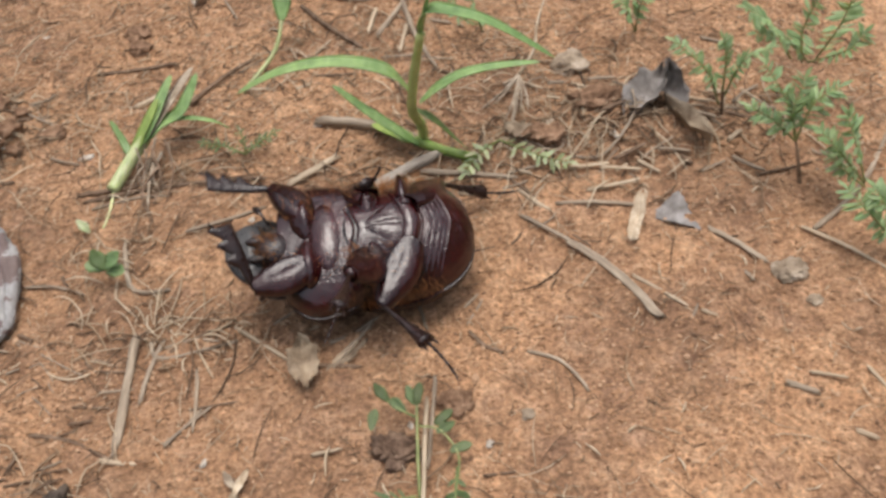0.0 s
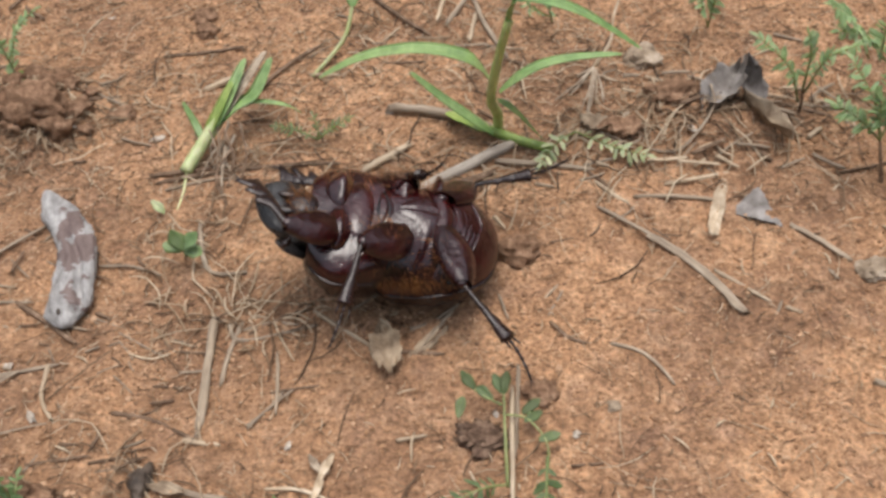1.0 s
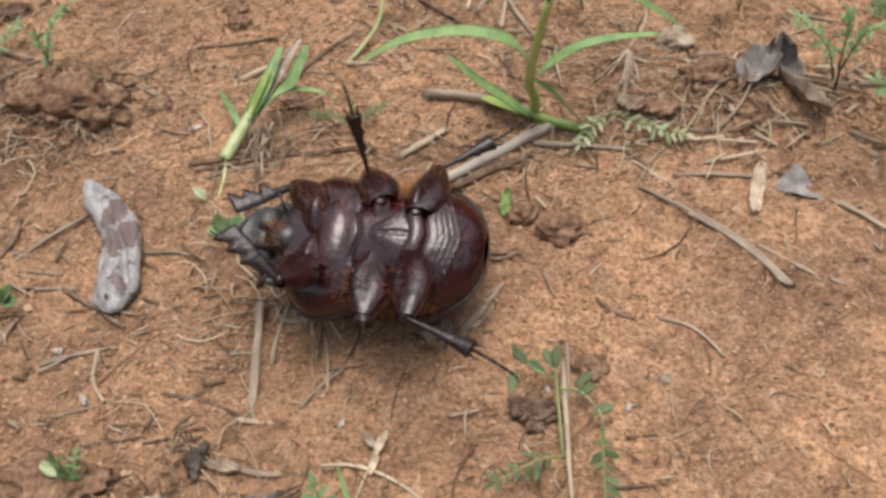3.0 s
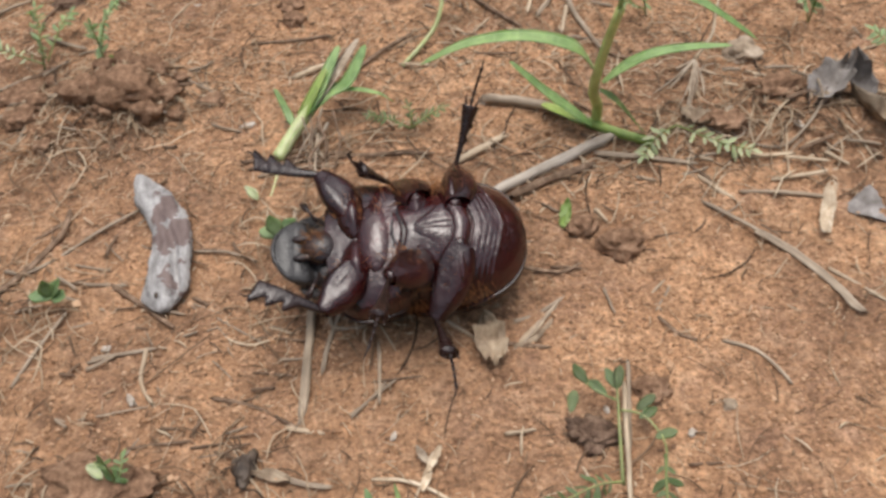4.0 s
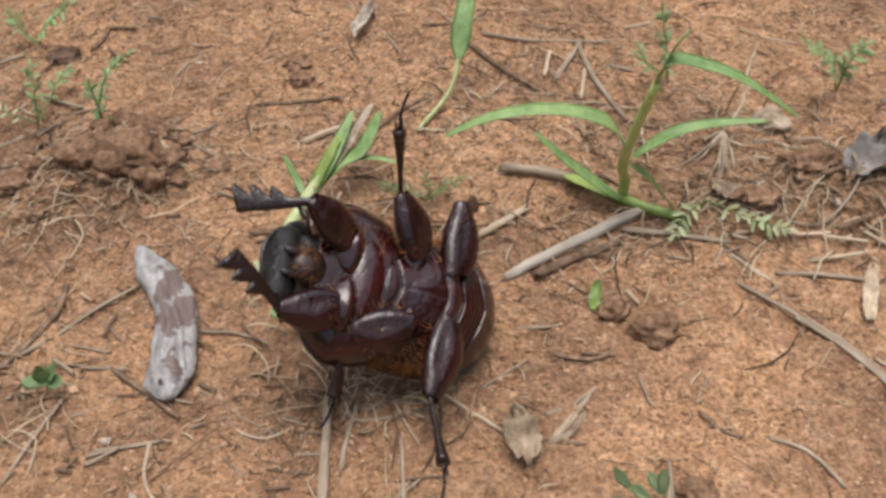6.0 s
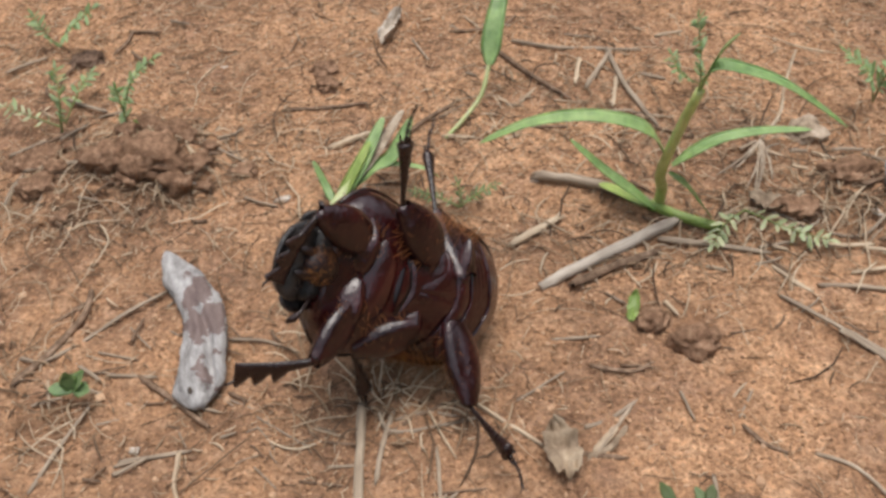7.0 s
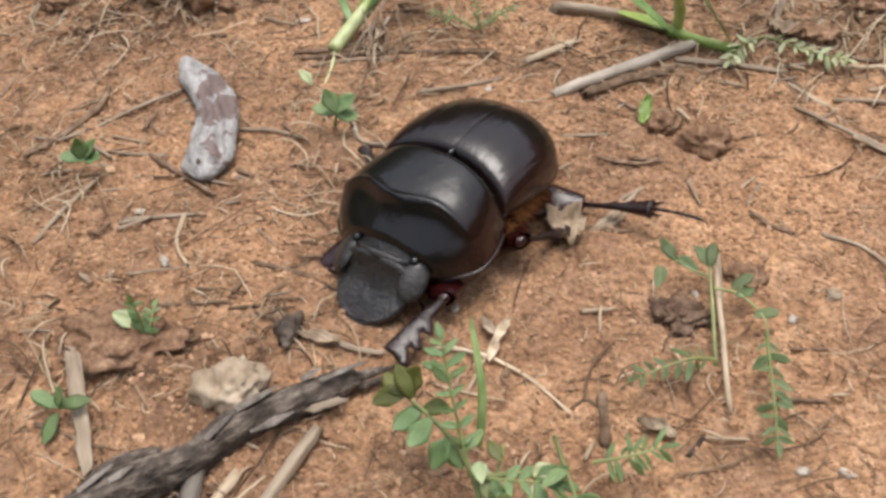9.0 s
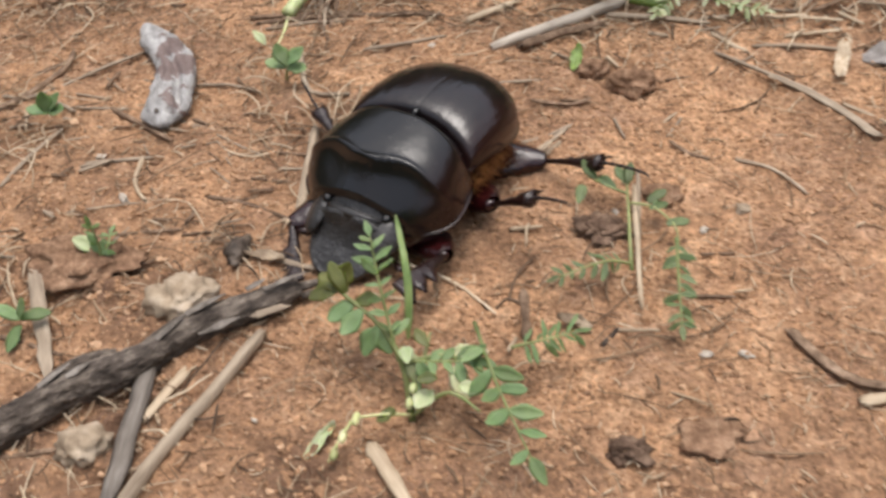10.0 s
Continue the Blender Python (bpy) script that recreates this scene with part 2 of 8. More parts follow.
def mesh_of(name, bm, mat, smooth=True):
    """A mesh from a bmesh laid out in millimetres."""
    bmesh.ops.scale(bm, vec=(MM, MM, MM), verts=bm.verts)
    me = bpy.data.meshes.new(name)
    bm.to_mesh(me)
    bm.free()
    me.materials.append(mat)
    if smooth:
        me.polygons.foreach_set("use_smooth", [True] * len(me.polygons))
    return me


def part(name, bm, mat, parent=None, label="", m=None):
    me = bm if isinstance(bm, bpy.types.Mesh) else mesh_of(name, bm, mat)
    ob = new(name, me)
    if parent:
        ob.parent = parent
    if m is not None:
        ob.matrix_basis = m
    return tagged(ob, label) if label else ob


def at(x, y, z=0.0, rx=0, ry=0, rz=0):
    """A pose from millimetres and degrees."""
    return pose(x * MM, y * MM, z * MM, rx, ry, rz)


# ground relief, in millimetres
MOUNDS = [  # x, y, reach x, reach y, height, weight of the humus-brown colour
    (-50, 53, 22, 13, 7.0, 0.4),
    (-43, 43, 13, 8, 2.8, 0.55),
    (-66, 41, 15, 10, 3.4, 0.5),
    (-60, 30, 22, 14, 0.8, 0.45),
    (-18, -15, 12, 9, 0.0, 0.35),
    (-45, -22, 16, 22, 0.0, 0.4),
    (2, 8, 12, 16, 0.0, 0.4),
    (-76, 82, 30, 16, 2.5, 0.15),
    (-35, -54, 10, 7, 2.4, 0.55),
    (100, 43, 20, 14, 4.5, 0.25),
    (121, 36, 22, 12, 4.0, 0.25),
    (80, 55, 16, 12, 3.0, 0.3),
    (38, -10, 17, 10, -1.6, 0.3),
    (14, -9, 14, 9, -1.2, 0.45),
    (27, -30, 14, 8, -1.0, 0.35),
    (52, 10, 40, 7, 0.3, 0.35),
    (5, 21, 24, 9, 0.4, 0.35),
    (-64, -30, 16, 40, 0.4, 0.35),
    # nearly flat entries on the near side, mostly there to darken the ground colour
    (0, -51, 30, 8, 0.2, 0.45),
    (-14, -60, 28, 14, 0.2, 0.6),
    (-47, -58, 30, 16, 0.3, 0.6),
    (-19, -85, 34, 16, 0.0, 0.85),
    (22, -90, 30, 11, 0.0, 0.5),
    (-27, -42, 24, 14, 0.0, 0.5),
    (6, -40, 16, 9, 0.0, 0.4),
    (-34, -26, 20, 10, 0.0, 0.45),
    (4, -27, 16, 8, 0.0, 0.35),
    (33, -56, 26, 8, 0.0, 0.35),
    (30, -70, 24, 10, -0.4, 0.4),
    (52, -85, 60, 12, -0.6, 0.25),
    (68, -72, 10, 6, 1.5, 0.3),
]


def lattice(ix, iy, seed):
    n = (ix.astype(np.int64) * 374761393 + iy.astype(np.int64) * 668265263 + seed * 144665) & 0x7FFFFFFF
    n = ((n ^ (n >> 13)) * 1274126177) & 0x7FFFFFFF
    return ((n ^ (n >> 16)) & 0xFFFF) / 65535.0


def bumps(x, y, size, seed):
    """Smooth value noise, 0 to 1, on arrays of millimetres."""
    u, v = x / size, y / size
    iu, iv = np.floor(u), np.floor(v)
    fu, fv = u - iu, v - iv
    fu, fv = fu * fu * (3 - 2 * fu), fv * fv * (3 - 2 * fv)
    a, b = lattice(iu, iv, seed), lattice(iu + 1, iv, seed)
    c, d = lattice(iu, iv + 1, seed), lattice(iu + 1, iv + 1, seed)
    return (a * (1 - fu) + b * fu) * (1 - fv) + (c * (1 - fu) + d * fu) * fv


def relief(x, y):
    """The ground's slow rise and fall."""
    z = 1.5 * (bumps(x, y, 23, 1) - 0.5) + 1.0 * (bumps(x, y, 9, 2) - 0.5)
    for cx, cy, rx, ry, h, _ in MOUNDS:
        z = z + h * np.exp(-(((x - cx) / rx) ** 2 + ((y - cy) / ry) ** 2) * 1.6)
    return z


def humus(x, y):
    w = np.zeros_like(x)
    for cx, cy, rx, ry, _, k in MOUNDS:
        w = np.maximum(w, k * np.exp(-(((x - cx) / rx) ** 2 + ((y - cy) / ry) ** 2)))
    # random darker blotches, twice as strong where y < 30
    w = np.maximum(w, np.where(y < 30, 0.8, 0.4) * np.clip(bumps(x, y, 16, 81) - 0.55, 0, 1))
    return np.clip(w * (0.15 + 1.7 * bumps(x, y, 5, 31)), 0, 1)


def crumbs(x, y):
    """Lumps of sand that cling together, rough where the soil is loose."""
    loose = 0.35 + 0.9 * bumps(x, y, 26, 11) + 0.8 * humus(x, y)
    rough = (bumps(x, y, 5.2, 3) - 0.5) * 1.7 + (bumps(x - 0.3 * y, y, 3.1, 13) - 0.5) * 0.9 + (bumps(x + 0.4 * y, y - 0.2 * x, 2.1, 4) - 0.5) * 1.05 + (bumps(x + 0.2 * y, y - 0.3 * x, 1.05, 5) - 0.5) * 1.15
    return 0.68 * loose * rough


def ground_at(x, y):
    return float(relief(np.array([float(x)]), np.array([float(y)]))[0])


def build_ground():
    def axis(lo, hi, step):
        inner = np.arange(lo, hi, step)
        out = np.cumsum(1.35 ** np.arange(1, 40) * step)
        out = out[out < 3.0e4]
        return np.concatenate([(lo - out)[::-1], inner, inner[-1] + out])
    xs, ys = axis(-112, 168, 0.45), axis(-104, 128, 0.45)
    x, y = np.meshgrid(xs, ys)
    near = ((x > -190) & (x < 220) & (y > -160) & (y < 230))
    z = relief(x, y) + crumbs(x, y) * near
    co = np.stack([x, y, z], -1).reshape(-1, 3) * MM
    nx, ny = len(xs), len(ys)
    i = (np.arange(ny - 1)[:, None] * nx + np.arange(nx - 1)).ravel()
    quads = np.stack([i, i + 1, i + nx + 1, i + nx], 1)
    me = bpy.data.meshes.new("ground")
    me.vertices.add(len(co))
    me.vertices.foreach_set("co", co.ravel())
    me.loops.add(quads.size)
    me.loops.foreach_set("vertex_index", quads.ravel())
    me.polygons.add(len(quads))
    me.polygons.foreach_set("loop_start", np.arange(len(quads)) * 4)
    me.polygons.foreach_set("use_smooth", np.ones(len(quads), bool))
    att = me.attributes.new("humus", "FLOAT", "POINT")
    att.data.foreach_set("value", humus(x, y).ravel())
    me.update()
    me.validate()
    me.materials.append(SOIL)
    return tagged(new("ground", me), "bare orange sandy soil, crumbly, with humus and other darker patches", "ground", kind="structure")


build_ground()


def lump_verts(rng, size, flat=0.7):
    """The corners of a small uneven octahedron-like crumb, 12 faces or so."""
    t = (1 + 5**0.5) / 2
    base = [(-1, t, 0), (1, t, 0), (-1, -t, 0), (1, -t, 0), (0, -1, t), (0, 1, t), (0, -1, -t), (0, 1, -t), (t, 0, -1), (t, 0, 1), (-t, 0, -1), (-t, 0, 1)]
    turn = Euler([rng.uniform(0, 6.3) for _ in range(3)]).to_matrix()
    sx, sy = rng.uniform(0.7, 1.35), rng.uniform(0.7, 1.2)
    return [Vector((v.x * sx, v.y * sy, v.z * flat)) for v in (turn @ Vector(b) * size * rng.uniform(0.28, 0.68) for b in base)]


ICO = [(0, 11, 5), (0, 5, 1), (0, 1, 7), (0, 7, 10), (0, 10, 11), (1, 5, 9), (5, 11, 4), (11, 10, 2), (10, 7, 6), (7, 1, 8),
       (3, 9, 4), (3, 4, 2), (3, 2, 6), (3, 6, 8), (3, 8, 9), (4, 9, 5), (2, 4, 11), (6, 2, 10), (8, 6, 7), (9, 8, 1)]


def place_all(count, seed, x0, x1, y0, y1, keep):
    """Random places over a stretch, thinned by keep(x, y), with the ground's height."""
    rng = np.random.default_rng(seed)
    x, y = rng.uniform(x0, x1, count), rng.uniform(y0, y1, count)
    on = rng.random(count) < keep(x, y)
    x, y = x[on], y[on]
    return x, y, relief(x, y), rng


def joined(name, verts, faces, mat, smooth=True):
    me = bpy.data.meshes.new(name)
    me.from_pydata(verts, [], faces)
    me.polygons.foreach_set("use_smooth", [smooth] * len(me.polygons))
    me.materials.append(mat)
    return new(name, me)


def scatter_crumbs():
    xs, ys, zs, gen = place_all(120000, 21, -112, 168, -104, 128, lambda x, y: 0.24 + 0.25 * humus(x, y) + 0.7 * bumps(x, y, 17, 44) ** 2)
    zs = zs + crumbs(xs, ys)
    rng = random.Random(21)
    shapes = [lump_verts(rng, 1.0) for _ in range(40)]
    verts, faces = [], []
    for x, y, z in zip(xs.tolist(), ys.tolist(), zs.tolist()):
        s = 0.16 + 0.40 * rng.random() ** 1.8 + (0.6 * rng.random() if rng.random() < 0.015 else 0)
        k = len(verts)
        verts += [((v.x * s + x) * MM, (v.y * s + y) * MM, (v.z * s + z + 0.12 * s) * MM) for v in rng.choice(shapes)]
        faces += [(a + k, b + k, c + k) for a, b, c in ICO]
    tagged(joined("soil_crumbs", verts, faces, CRUMB, False), "loose orange and brown soil crumbs strewn on the sand", "soil", kind="stuff")


def scatter_litter():
    """Bits of dry fibre, thin four-sided slivers, slightly bent."""
    far = lambda x, y: np.clip((y - 5) / 60, 0, 1) * 0.6
    xs, ys, zs, gen = place_all(26000, 5, -112, 168, -104, 128, lambda x, y: 0.1 + 0.9 * humus(x, y) + 0.55 * bumps(x, y, 30, 71) ** 2 + far(x, y))
    rng = random.Random(5)
    verts, faces = [], []
    for x, y, z in zip(xs.tolist(), ys.tolist(), zs.tolist()):
        long = rng.uniform(0.8, 3.6) + (rng.uniform(3, 12) if rng.random() < 0.10 else 0)
        r = rng.uniform(0.05, 0.12) + (0.12 if rng.random() < 0.06 else 0)
        a, bend, tilt = rng.uniform(0, 6.3), rng.uniform(-0.6, 0.6), rng.uniform(-0.06, 0.1)
        k = len(verts)
        for j in range(4):
            s = (j / 3 - 0.5) * long
            ang = a + bend * (j / 3 - 0.5)
            px, py, pz = x + s * math.cos(ang), y + s * math.sin(ang), z + 0.35 + r + tilt * s
            rr = r * (0.5 if j in (0, 3) else 1)
            for ca, sa in ((1, 0), (0, 1), (-1, 0), (0, -1)):
                verts.append(((px - math.sin(ang) * ca * rr) * MM, (py + math.cos(ang) * ca * rr) * MM, (pz + sa * rr) * MM))
        for j in range(3):
            for q in range(4):
                faces.append((k + 4 * j + q, k + 4 * j + (q + 1) % 4, k + 4 * j + 4 + (q + 1) % 4, k + 4 * j + 4 + q))
        faces += [(k + 3, k + 2, k + 1, k), (k + 12, k + 13, k + 14, k + 15)]
    tagged(joined("straw_litter", verts, faces, LITTER), "fine brown and straw-coloured plant fibres littering the sand", "plant litter", kind="stuff")


def scatter_tangle():
    """Longer withered grass blades and rootlets, bent and lying over one another where the wind left them."""
    rng = random.Random(31)
    spots = ((-52, 54, 26, 14, 190), (-62, 32, 18, 10, 90), (-42, 40, 12, 7, 40), (0, 30, 14, 8, 60), (10, -14, 16, 7, 70), (26, -11, 12, 5, 30), (104, 40, 20, 14, 150), (82, 34, 14, 9, 90), (30, 74, 26, 14, 70), (-14, 62, 26, 14, 60), (66, 58, 22, 14, 70), (44, 28, 18, 6, 30),
             (128, 40, 18, 14, 70), (-34, -58, 22, 10, 60), (2, -50, 18, 6, 40), (60, 24, 22, 5, 50), (-50, -16, 12, 22, 60), (20, 40, 14, 8, 30), (90, 68, 30, 12, 60), (-10, -86, 24, 9, 40), (60, -52, 16, 16, 30), (-4, 6, 9, 9, 24))
    verts, faces = [], []
    for cx, cy, rx, ry, count in spots:
        for _ in range(count):
            x, y = rng.gauss(cx, rx * 0.55), rng.gauss(cy, ry * 0.55)
            long, r = rng.uniform(3, 8) + (rng.uniform(4, 12) if rng.random() < 0.3 else 0), rng.uniform(0.09, 0.22)
            a, bend, kink = rng.uniform(0, 6.3), rng.gauss(0, 0.7), rng.gauss(0, 0.3)
            lift, k = rng.uniform(0.1, 1.2), len(verts)
            px, py, n = x, y, 7
            for j in range(n):
                s = j / (n - 1)
                ang = a + bend * (s - 0.5) + (kink if s > 0.5 else 0)
                px, py = px + long / n * math.cos(ang), py + long / n * math.sin(ang)
                pz = ground_at(px, py) + 0.3 + r + lift * math.sin(math.pi * s)
                rr = r * (0.45 if j in (0, n - 1) else 1)
                for ca, sa in ((1, 0), (0, 0.7), (-1, 0), (0, -0.7)):
                    verts.append(((px - math.sin(ang) * ca * rr) * MM, (py + math.cos(ang) * ca * rr) * MM, (pz + sa * rr) * MM))
            for j in range(n - 1):
                faces += [(k + 4 * j + q, k + 4 * j + (q + 1) % 4, k + 4 * j + 4 + (q + 1) % 4, k + 4 * j + 4 + q) for q in range(4)]
    tagged(joined("withered_grass", verts, faces, LITTER), "tangled grey-brown withered grass and rootlets on the sand", "plant litter", kind="stuff")


scatter_crumbs()
scatter_litter()
scatter_tangle()

# the beetle, in its own space: millimetres, head along +y, back along +z, its right side along +x
def surface(rows, close_u=False, flip=False):
    """A bmesh from rows of points, each row as long as the others."""
    bm = bmesh.new()
    vs = [[bm.verts.new(p) for p in row] for row in rows]
    n = len(rows[0])
    for r in range(len(vs) - 1):
        for c in range(n if close_u else n - 1):
            q = [vs[r][c], vs[r][(c + 1) % n], vs[r + 1][(c + 1) % n], vs[r + 1][c]]
            try:
                bm.faces.new(q[::-1] if flip else q)
            except ValueError:
                pass
    return bm


def finish(bm, gap=1e-4):
    bmesh.ops.remove_doubles(bm, verts=bm.verts, dist=gap)
    for f in [f for f in bm.faces if f.calc_area() < 1e-9]:
        bm.faces.remove(f)
    bmesh.ops.recalc_face_normals(bm, faces=bm.faces)
    return bm


def tube(points, radii, sides=8, squash=1.0, cap=True):
    """A rounded rod along points, with a radius for each; squash flattens it upwards."""
    pts = [Vector(p) for p in points]
    rows = []
    for i, p in enumerate(pts):
        d = (pts[min(i + 1, len(pts) - 1)] - pts[max(i - 1, 0)]).normalized()
        side = d.cross(Vector((0, 0, 1)))
        side = side.normalized() if side.length > 1e-3 else Vector((1, 0, 0))
        up = side.cross(d).normalized()
        rows.append([p + radii[i] * (math.cos(a) * side + math.sin(a) * squash * up) for a in (2 * math.pi * k / sides for k in range(sides))])
    bm = surface(rows, close_u=True)
    if cap:
        bm.verts.ensure_lookup_table()
        bm.faces.new(bm.verts[:sides][::-1])
        bm.faces.new(bm.verts[-sides:])
    bmesh.ops.recalc_face_normals(bm, faces=bm.faces)
    return bm


def join(bm, other):
    """Adds the other bmesh to the first and frees it."""
    me = bpy.data.meshes.new("tmp")
    other.to_mesh(me)
    other.free()
    bm.from_mesh(me)
    bpy.data.meshes.remove(me)
    return bm


def fall(y, top, end, power):
    """1 at top, 0 at end, as a superellipse."""
    s = min(max((y - top) / (end - top), 0.0), 1.0)
    return (1 - s**power) ** (1 / power)


APEX, BASE = -21.6, 2.2


def rim_z(y):
    """The height of the wing cases' lower edge: high at the shoulders, lower towards the tail."""
    s = min(max((1.0 - y) / 15, 0.0), 1.0)
    return 2.5 - 3.2 * s * s * (3 - 2 * s) ** 0.5


def body_width(y):
    return 12.9 * fall(y, -8, APEX, 2.3) if y < -8 else 12.9 - 1.3 * ((y + 8) / 10.2) ** 2


def wing_height(y):
    top = 8.8 * fall(y, -6, APEX - 0.3, 2.2) if y < -6 else 8.8 - 0.9 * ((y + 6) / 8.2) ** 2
    return max(0.05, top - 0.7 - rim_z(y))


def belly_depth(y):
    return (8.7 * fall(y, -5, APEX - 0.2, 2.0) if y < -5 else 8.7 - 0.02 * (y + 5)) + rim_z(y) * fall(y, -8, APEX - 0.2, 3.0)


def wing_case(side):
    """One wing case: a domed shell with fine lengthwise furrows, a raised seam and a rolled rim."""
    rows = []
    for i in range(61):
        s = i / 60
        y = BASE - 1.0 + (APEX - BASE + 1.0) * s**0.9
        w, h, rim = body_width(y), wing_height(y), rim_z(y)
        row = []
        for j in range(57):
            a = j / 56 * math.pi / 2
            furrow = 0.035 * max(0.0, math.cos(a * 2 / math.pi * 8 * 2 * math.pi)) ** 6 * min(1, (1 - s) * 4) * min(1, s * 8)
            k = 1 - furrow / 10 - (0.003 if j == 56 else 0)
            x = w * math.cos(a) ** 0.92 * k + 0.015
            z = rim + h * math.sin(a) ** 0.82 * k - 1.4 * math.exp((y - BASE + 1.0) / 0.4) - 0.5 * math.exp((y - BASE + 1.0) / 2.0)
            back = 3.1 * max(0.0, 1 - (x / 12.2) ** 2) * (1 - s) ** 3
            row.append((side * x, y - back, z))
        under = (side * (w * 0.975), y, rim - 0.55)
        inner = (side * (w * 0.93), y, rim + 0.1)
        rows.append([inner, under, (side * (w + 0.2), y, rim - 0.25)] + row)
    return finish(surface(rows, flip=side > 0))


def belly():
    """The underside of the hind body: hip plates that slant forwards, narrow rings behind them and a smooth tail plate."""
    rows = []
    for i in range(181):
        y = BASE + (APEX + 0.4 - BASE) * i / 180
        w, d, rim = body_width(y) * 0.965, belly_depth(y), rim_z(y)
        row = []
        for j in range(65):
            u = -1 + 2 * j / 64
            z = rim - 0.15 - d * (1 - abs(u) ** 2.4) ** 0.72
            v = y - 4.2 * abs(u) ** 1.3
            soft = 1 - abs(u) ** 5
            if -17.2 < v < -12.0:
                ring = ((-12.0 - v) / 1.04) % 1.0
                z += (0.26 * ring**4 - 0.05) * soft * (0.12 + 0.88 * abs(u) ** 0.8)
            elif v <= -17.2:
                z -= 0.45 * math.exp((v + 17.2) / 1.2) * soft
            for at_v, deep, wide in ((-8.2, 1.0, 0.35), (-11.9, 0.8, 0.3), (0.3, 0.6, 0.4)):
                z += deep * math.exp(-(((v - at_v) / wide) ** 2)) * soft
            if -11.9 < v < -8.2:  # the hip plates swell between their seams
                z -= 0.55 * math.sin(math.pi * (v + 11.9) / 3.7) * soft
            row.append((u * w, y, z))
        rows.append(row)
    return finish(surface(rows))


def breast_plate():
    """The shield between the middle and hind hips: swollen, with a groove along its middle and a blunt front."""
    rows = []
    for i in range(29):
        s = i / 28
        y = 0.2 - 8.6 * s
        w = 3.1 + 4.6 * min(1.0, s / 0.75) ** 1.6 if s < 0.75 else 7.7 - 2.6 * ((s - 0.75) / 0.25) ** 2
        row = []
        for j in range(33):
            u = -1 + 2 * j / 32
            swell = 1.5 * (1 - abs(u) ** 2.8) * (math.sin(math.pi * (0.04 + 0.92 * s)) ** 0.5)
            z = -7.7 - swell + 0.4 * math.exp(-((u / 0.06) ** 2)) * min(1, s * 2)
            row.append((u * w, y - 1.3 * (1 - u * u) * s + 0.8 * abs(u) * s, z + 1.2 * u * u))
        rows.append(row)
    return finish(surface(rows))


def breast():
    """The narrow waist that shows between the fore and hind body."""
    rows = []
    for y, w, t, b in ((4.6, 8.5, 5.2, -6.8), (3.2, 10.6, 6.2, -7.6), (1.4, 11.4, 7.2, -8.4), (-0.6, 11.2, 7.2, -8.2)):
        rows.append([(w * math.cos(a), y, (t + b) / 2 + (t - b) / 2 * math.sin(a)) for a in (2 * math.pi * k / 28 for k in range(28))])
    bm = surface(rows, close_u=True)
    bmesh.ops.recalc_face_normals(bm, faces=bm.faces)
    return bm


def power_cos(a, p):
    c = math.cos(a)
    return math.copysign(abs(c) ** p, c)


def power_sin(a, p):
    s = math.sin(a)
    return math.copysign(abs(s) ** p, s)


PRO = Vector((0, 2.5, -1.0))  # hinge of the fore body


def fore_body():
    """The big neck shield: domed behind, a curved ridge across it, a steep hollow face in front."""
    rows = []
    n = 80
    for i in range(61):
        s = i / 60
        y = 1.6 + 12.9 * s
        w = 12.0 + 1.7 * math.sin(min(1, s / 0.55) * math.pi * 0.5) if s < 0.55 else 13.7 - 4.1 * ((s - 0.55) / 0.45) ** 2.2
        row = []
        for k in range(n):
            a = 2 * math.pi * k / n
            cx, cz = power_cos(a, 0.82), power_sin(a, 0.8)
            x = w * cx
            if cz >= 0:
                u = x / 13.7
                ridge = 10.6 - 2.0 * u * u + 0.45 * math.cos(u * 7)
                top = 9.0 - 0.05 * (y - 4) ** 2 / 4
                drop = max(0.0, y - ridge)
                z = top - 0.52 * drop - 1.9 * (1 - math.exp(-drop * 0.9)) + 0.42 * math.exp(-((y - ridge) ** 2) / 0.22)
                if s < 0.12:
                    z -= 2.2 * (1 - s / 0.12) ** 2
                zz = -1.6 + (z + 1.6) * cz
            else:
                deep = 6.6 * (1 - 0.30 * s) * (1 - 0.25 * (1 - min(1, s / 0.15)))
                zz = -1.6 + deep * cz
            flare = 0.45 * math.exp(-((cz / 0.10) ** 2))
            row.append(Vector((x + math.copysign(flare, cx) * (1 if abs(cx) > 0.5 else 0), y + (0.7 * s - 2.9 * (1 - s) ** 1.6) * (1 - (x / 13.7) ** 2), zz)) - PRO)
        rows.append(row)
    bm = surface(rows, close_u=True)
    bm.verts.ensure_lookup_table()
    for ring in (bm.verts[:n], bm.verts[-n:]):
        mid = bm.verts.new(sum((v.co for v in ring), Vector()) / n + Vector((0, 0.0, -0.3)))
        for k in range(n):
            bm.faces.new((ring[k], ring[(k + 1) % n], mid))
    bmesh.ops.recalc_face_normals(bm, faces=bm.faces)
    return bm


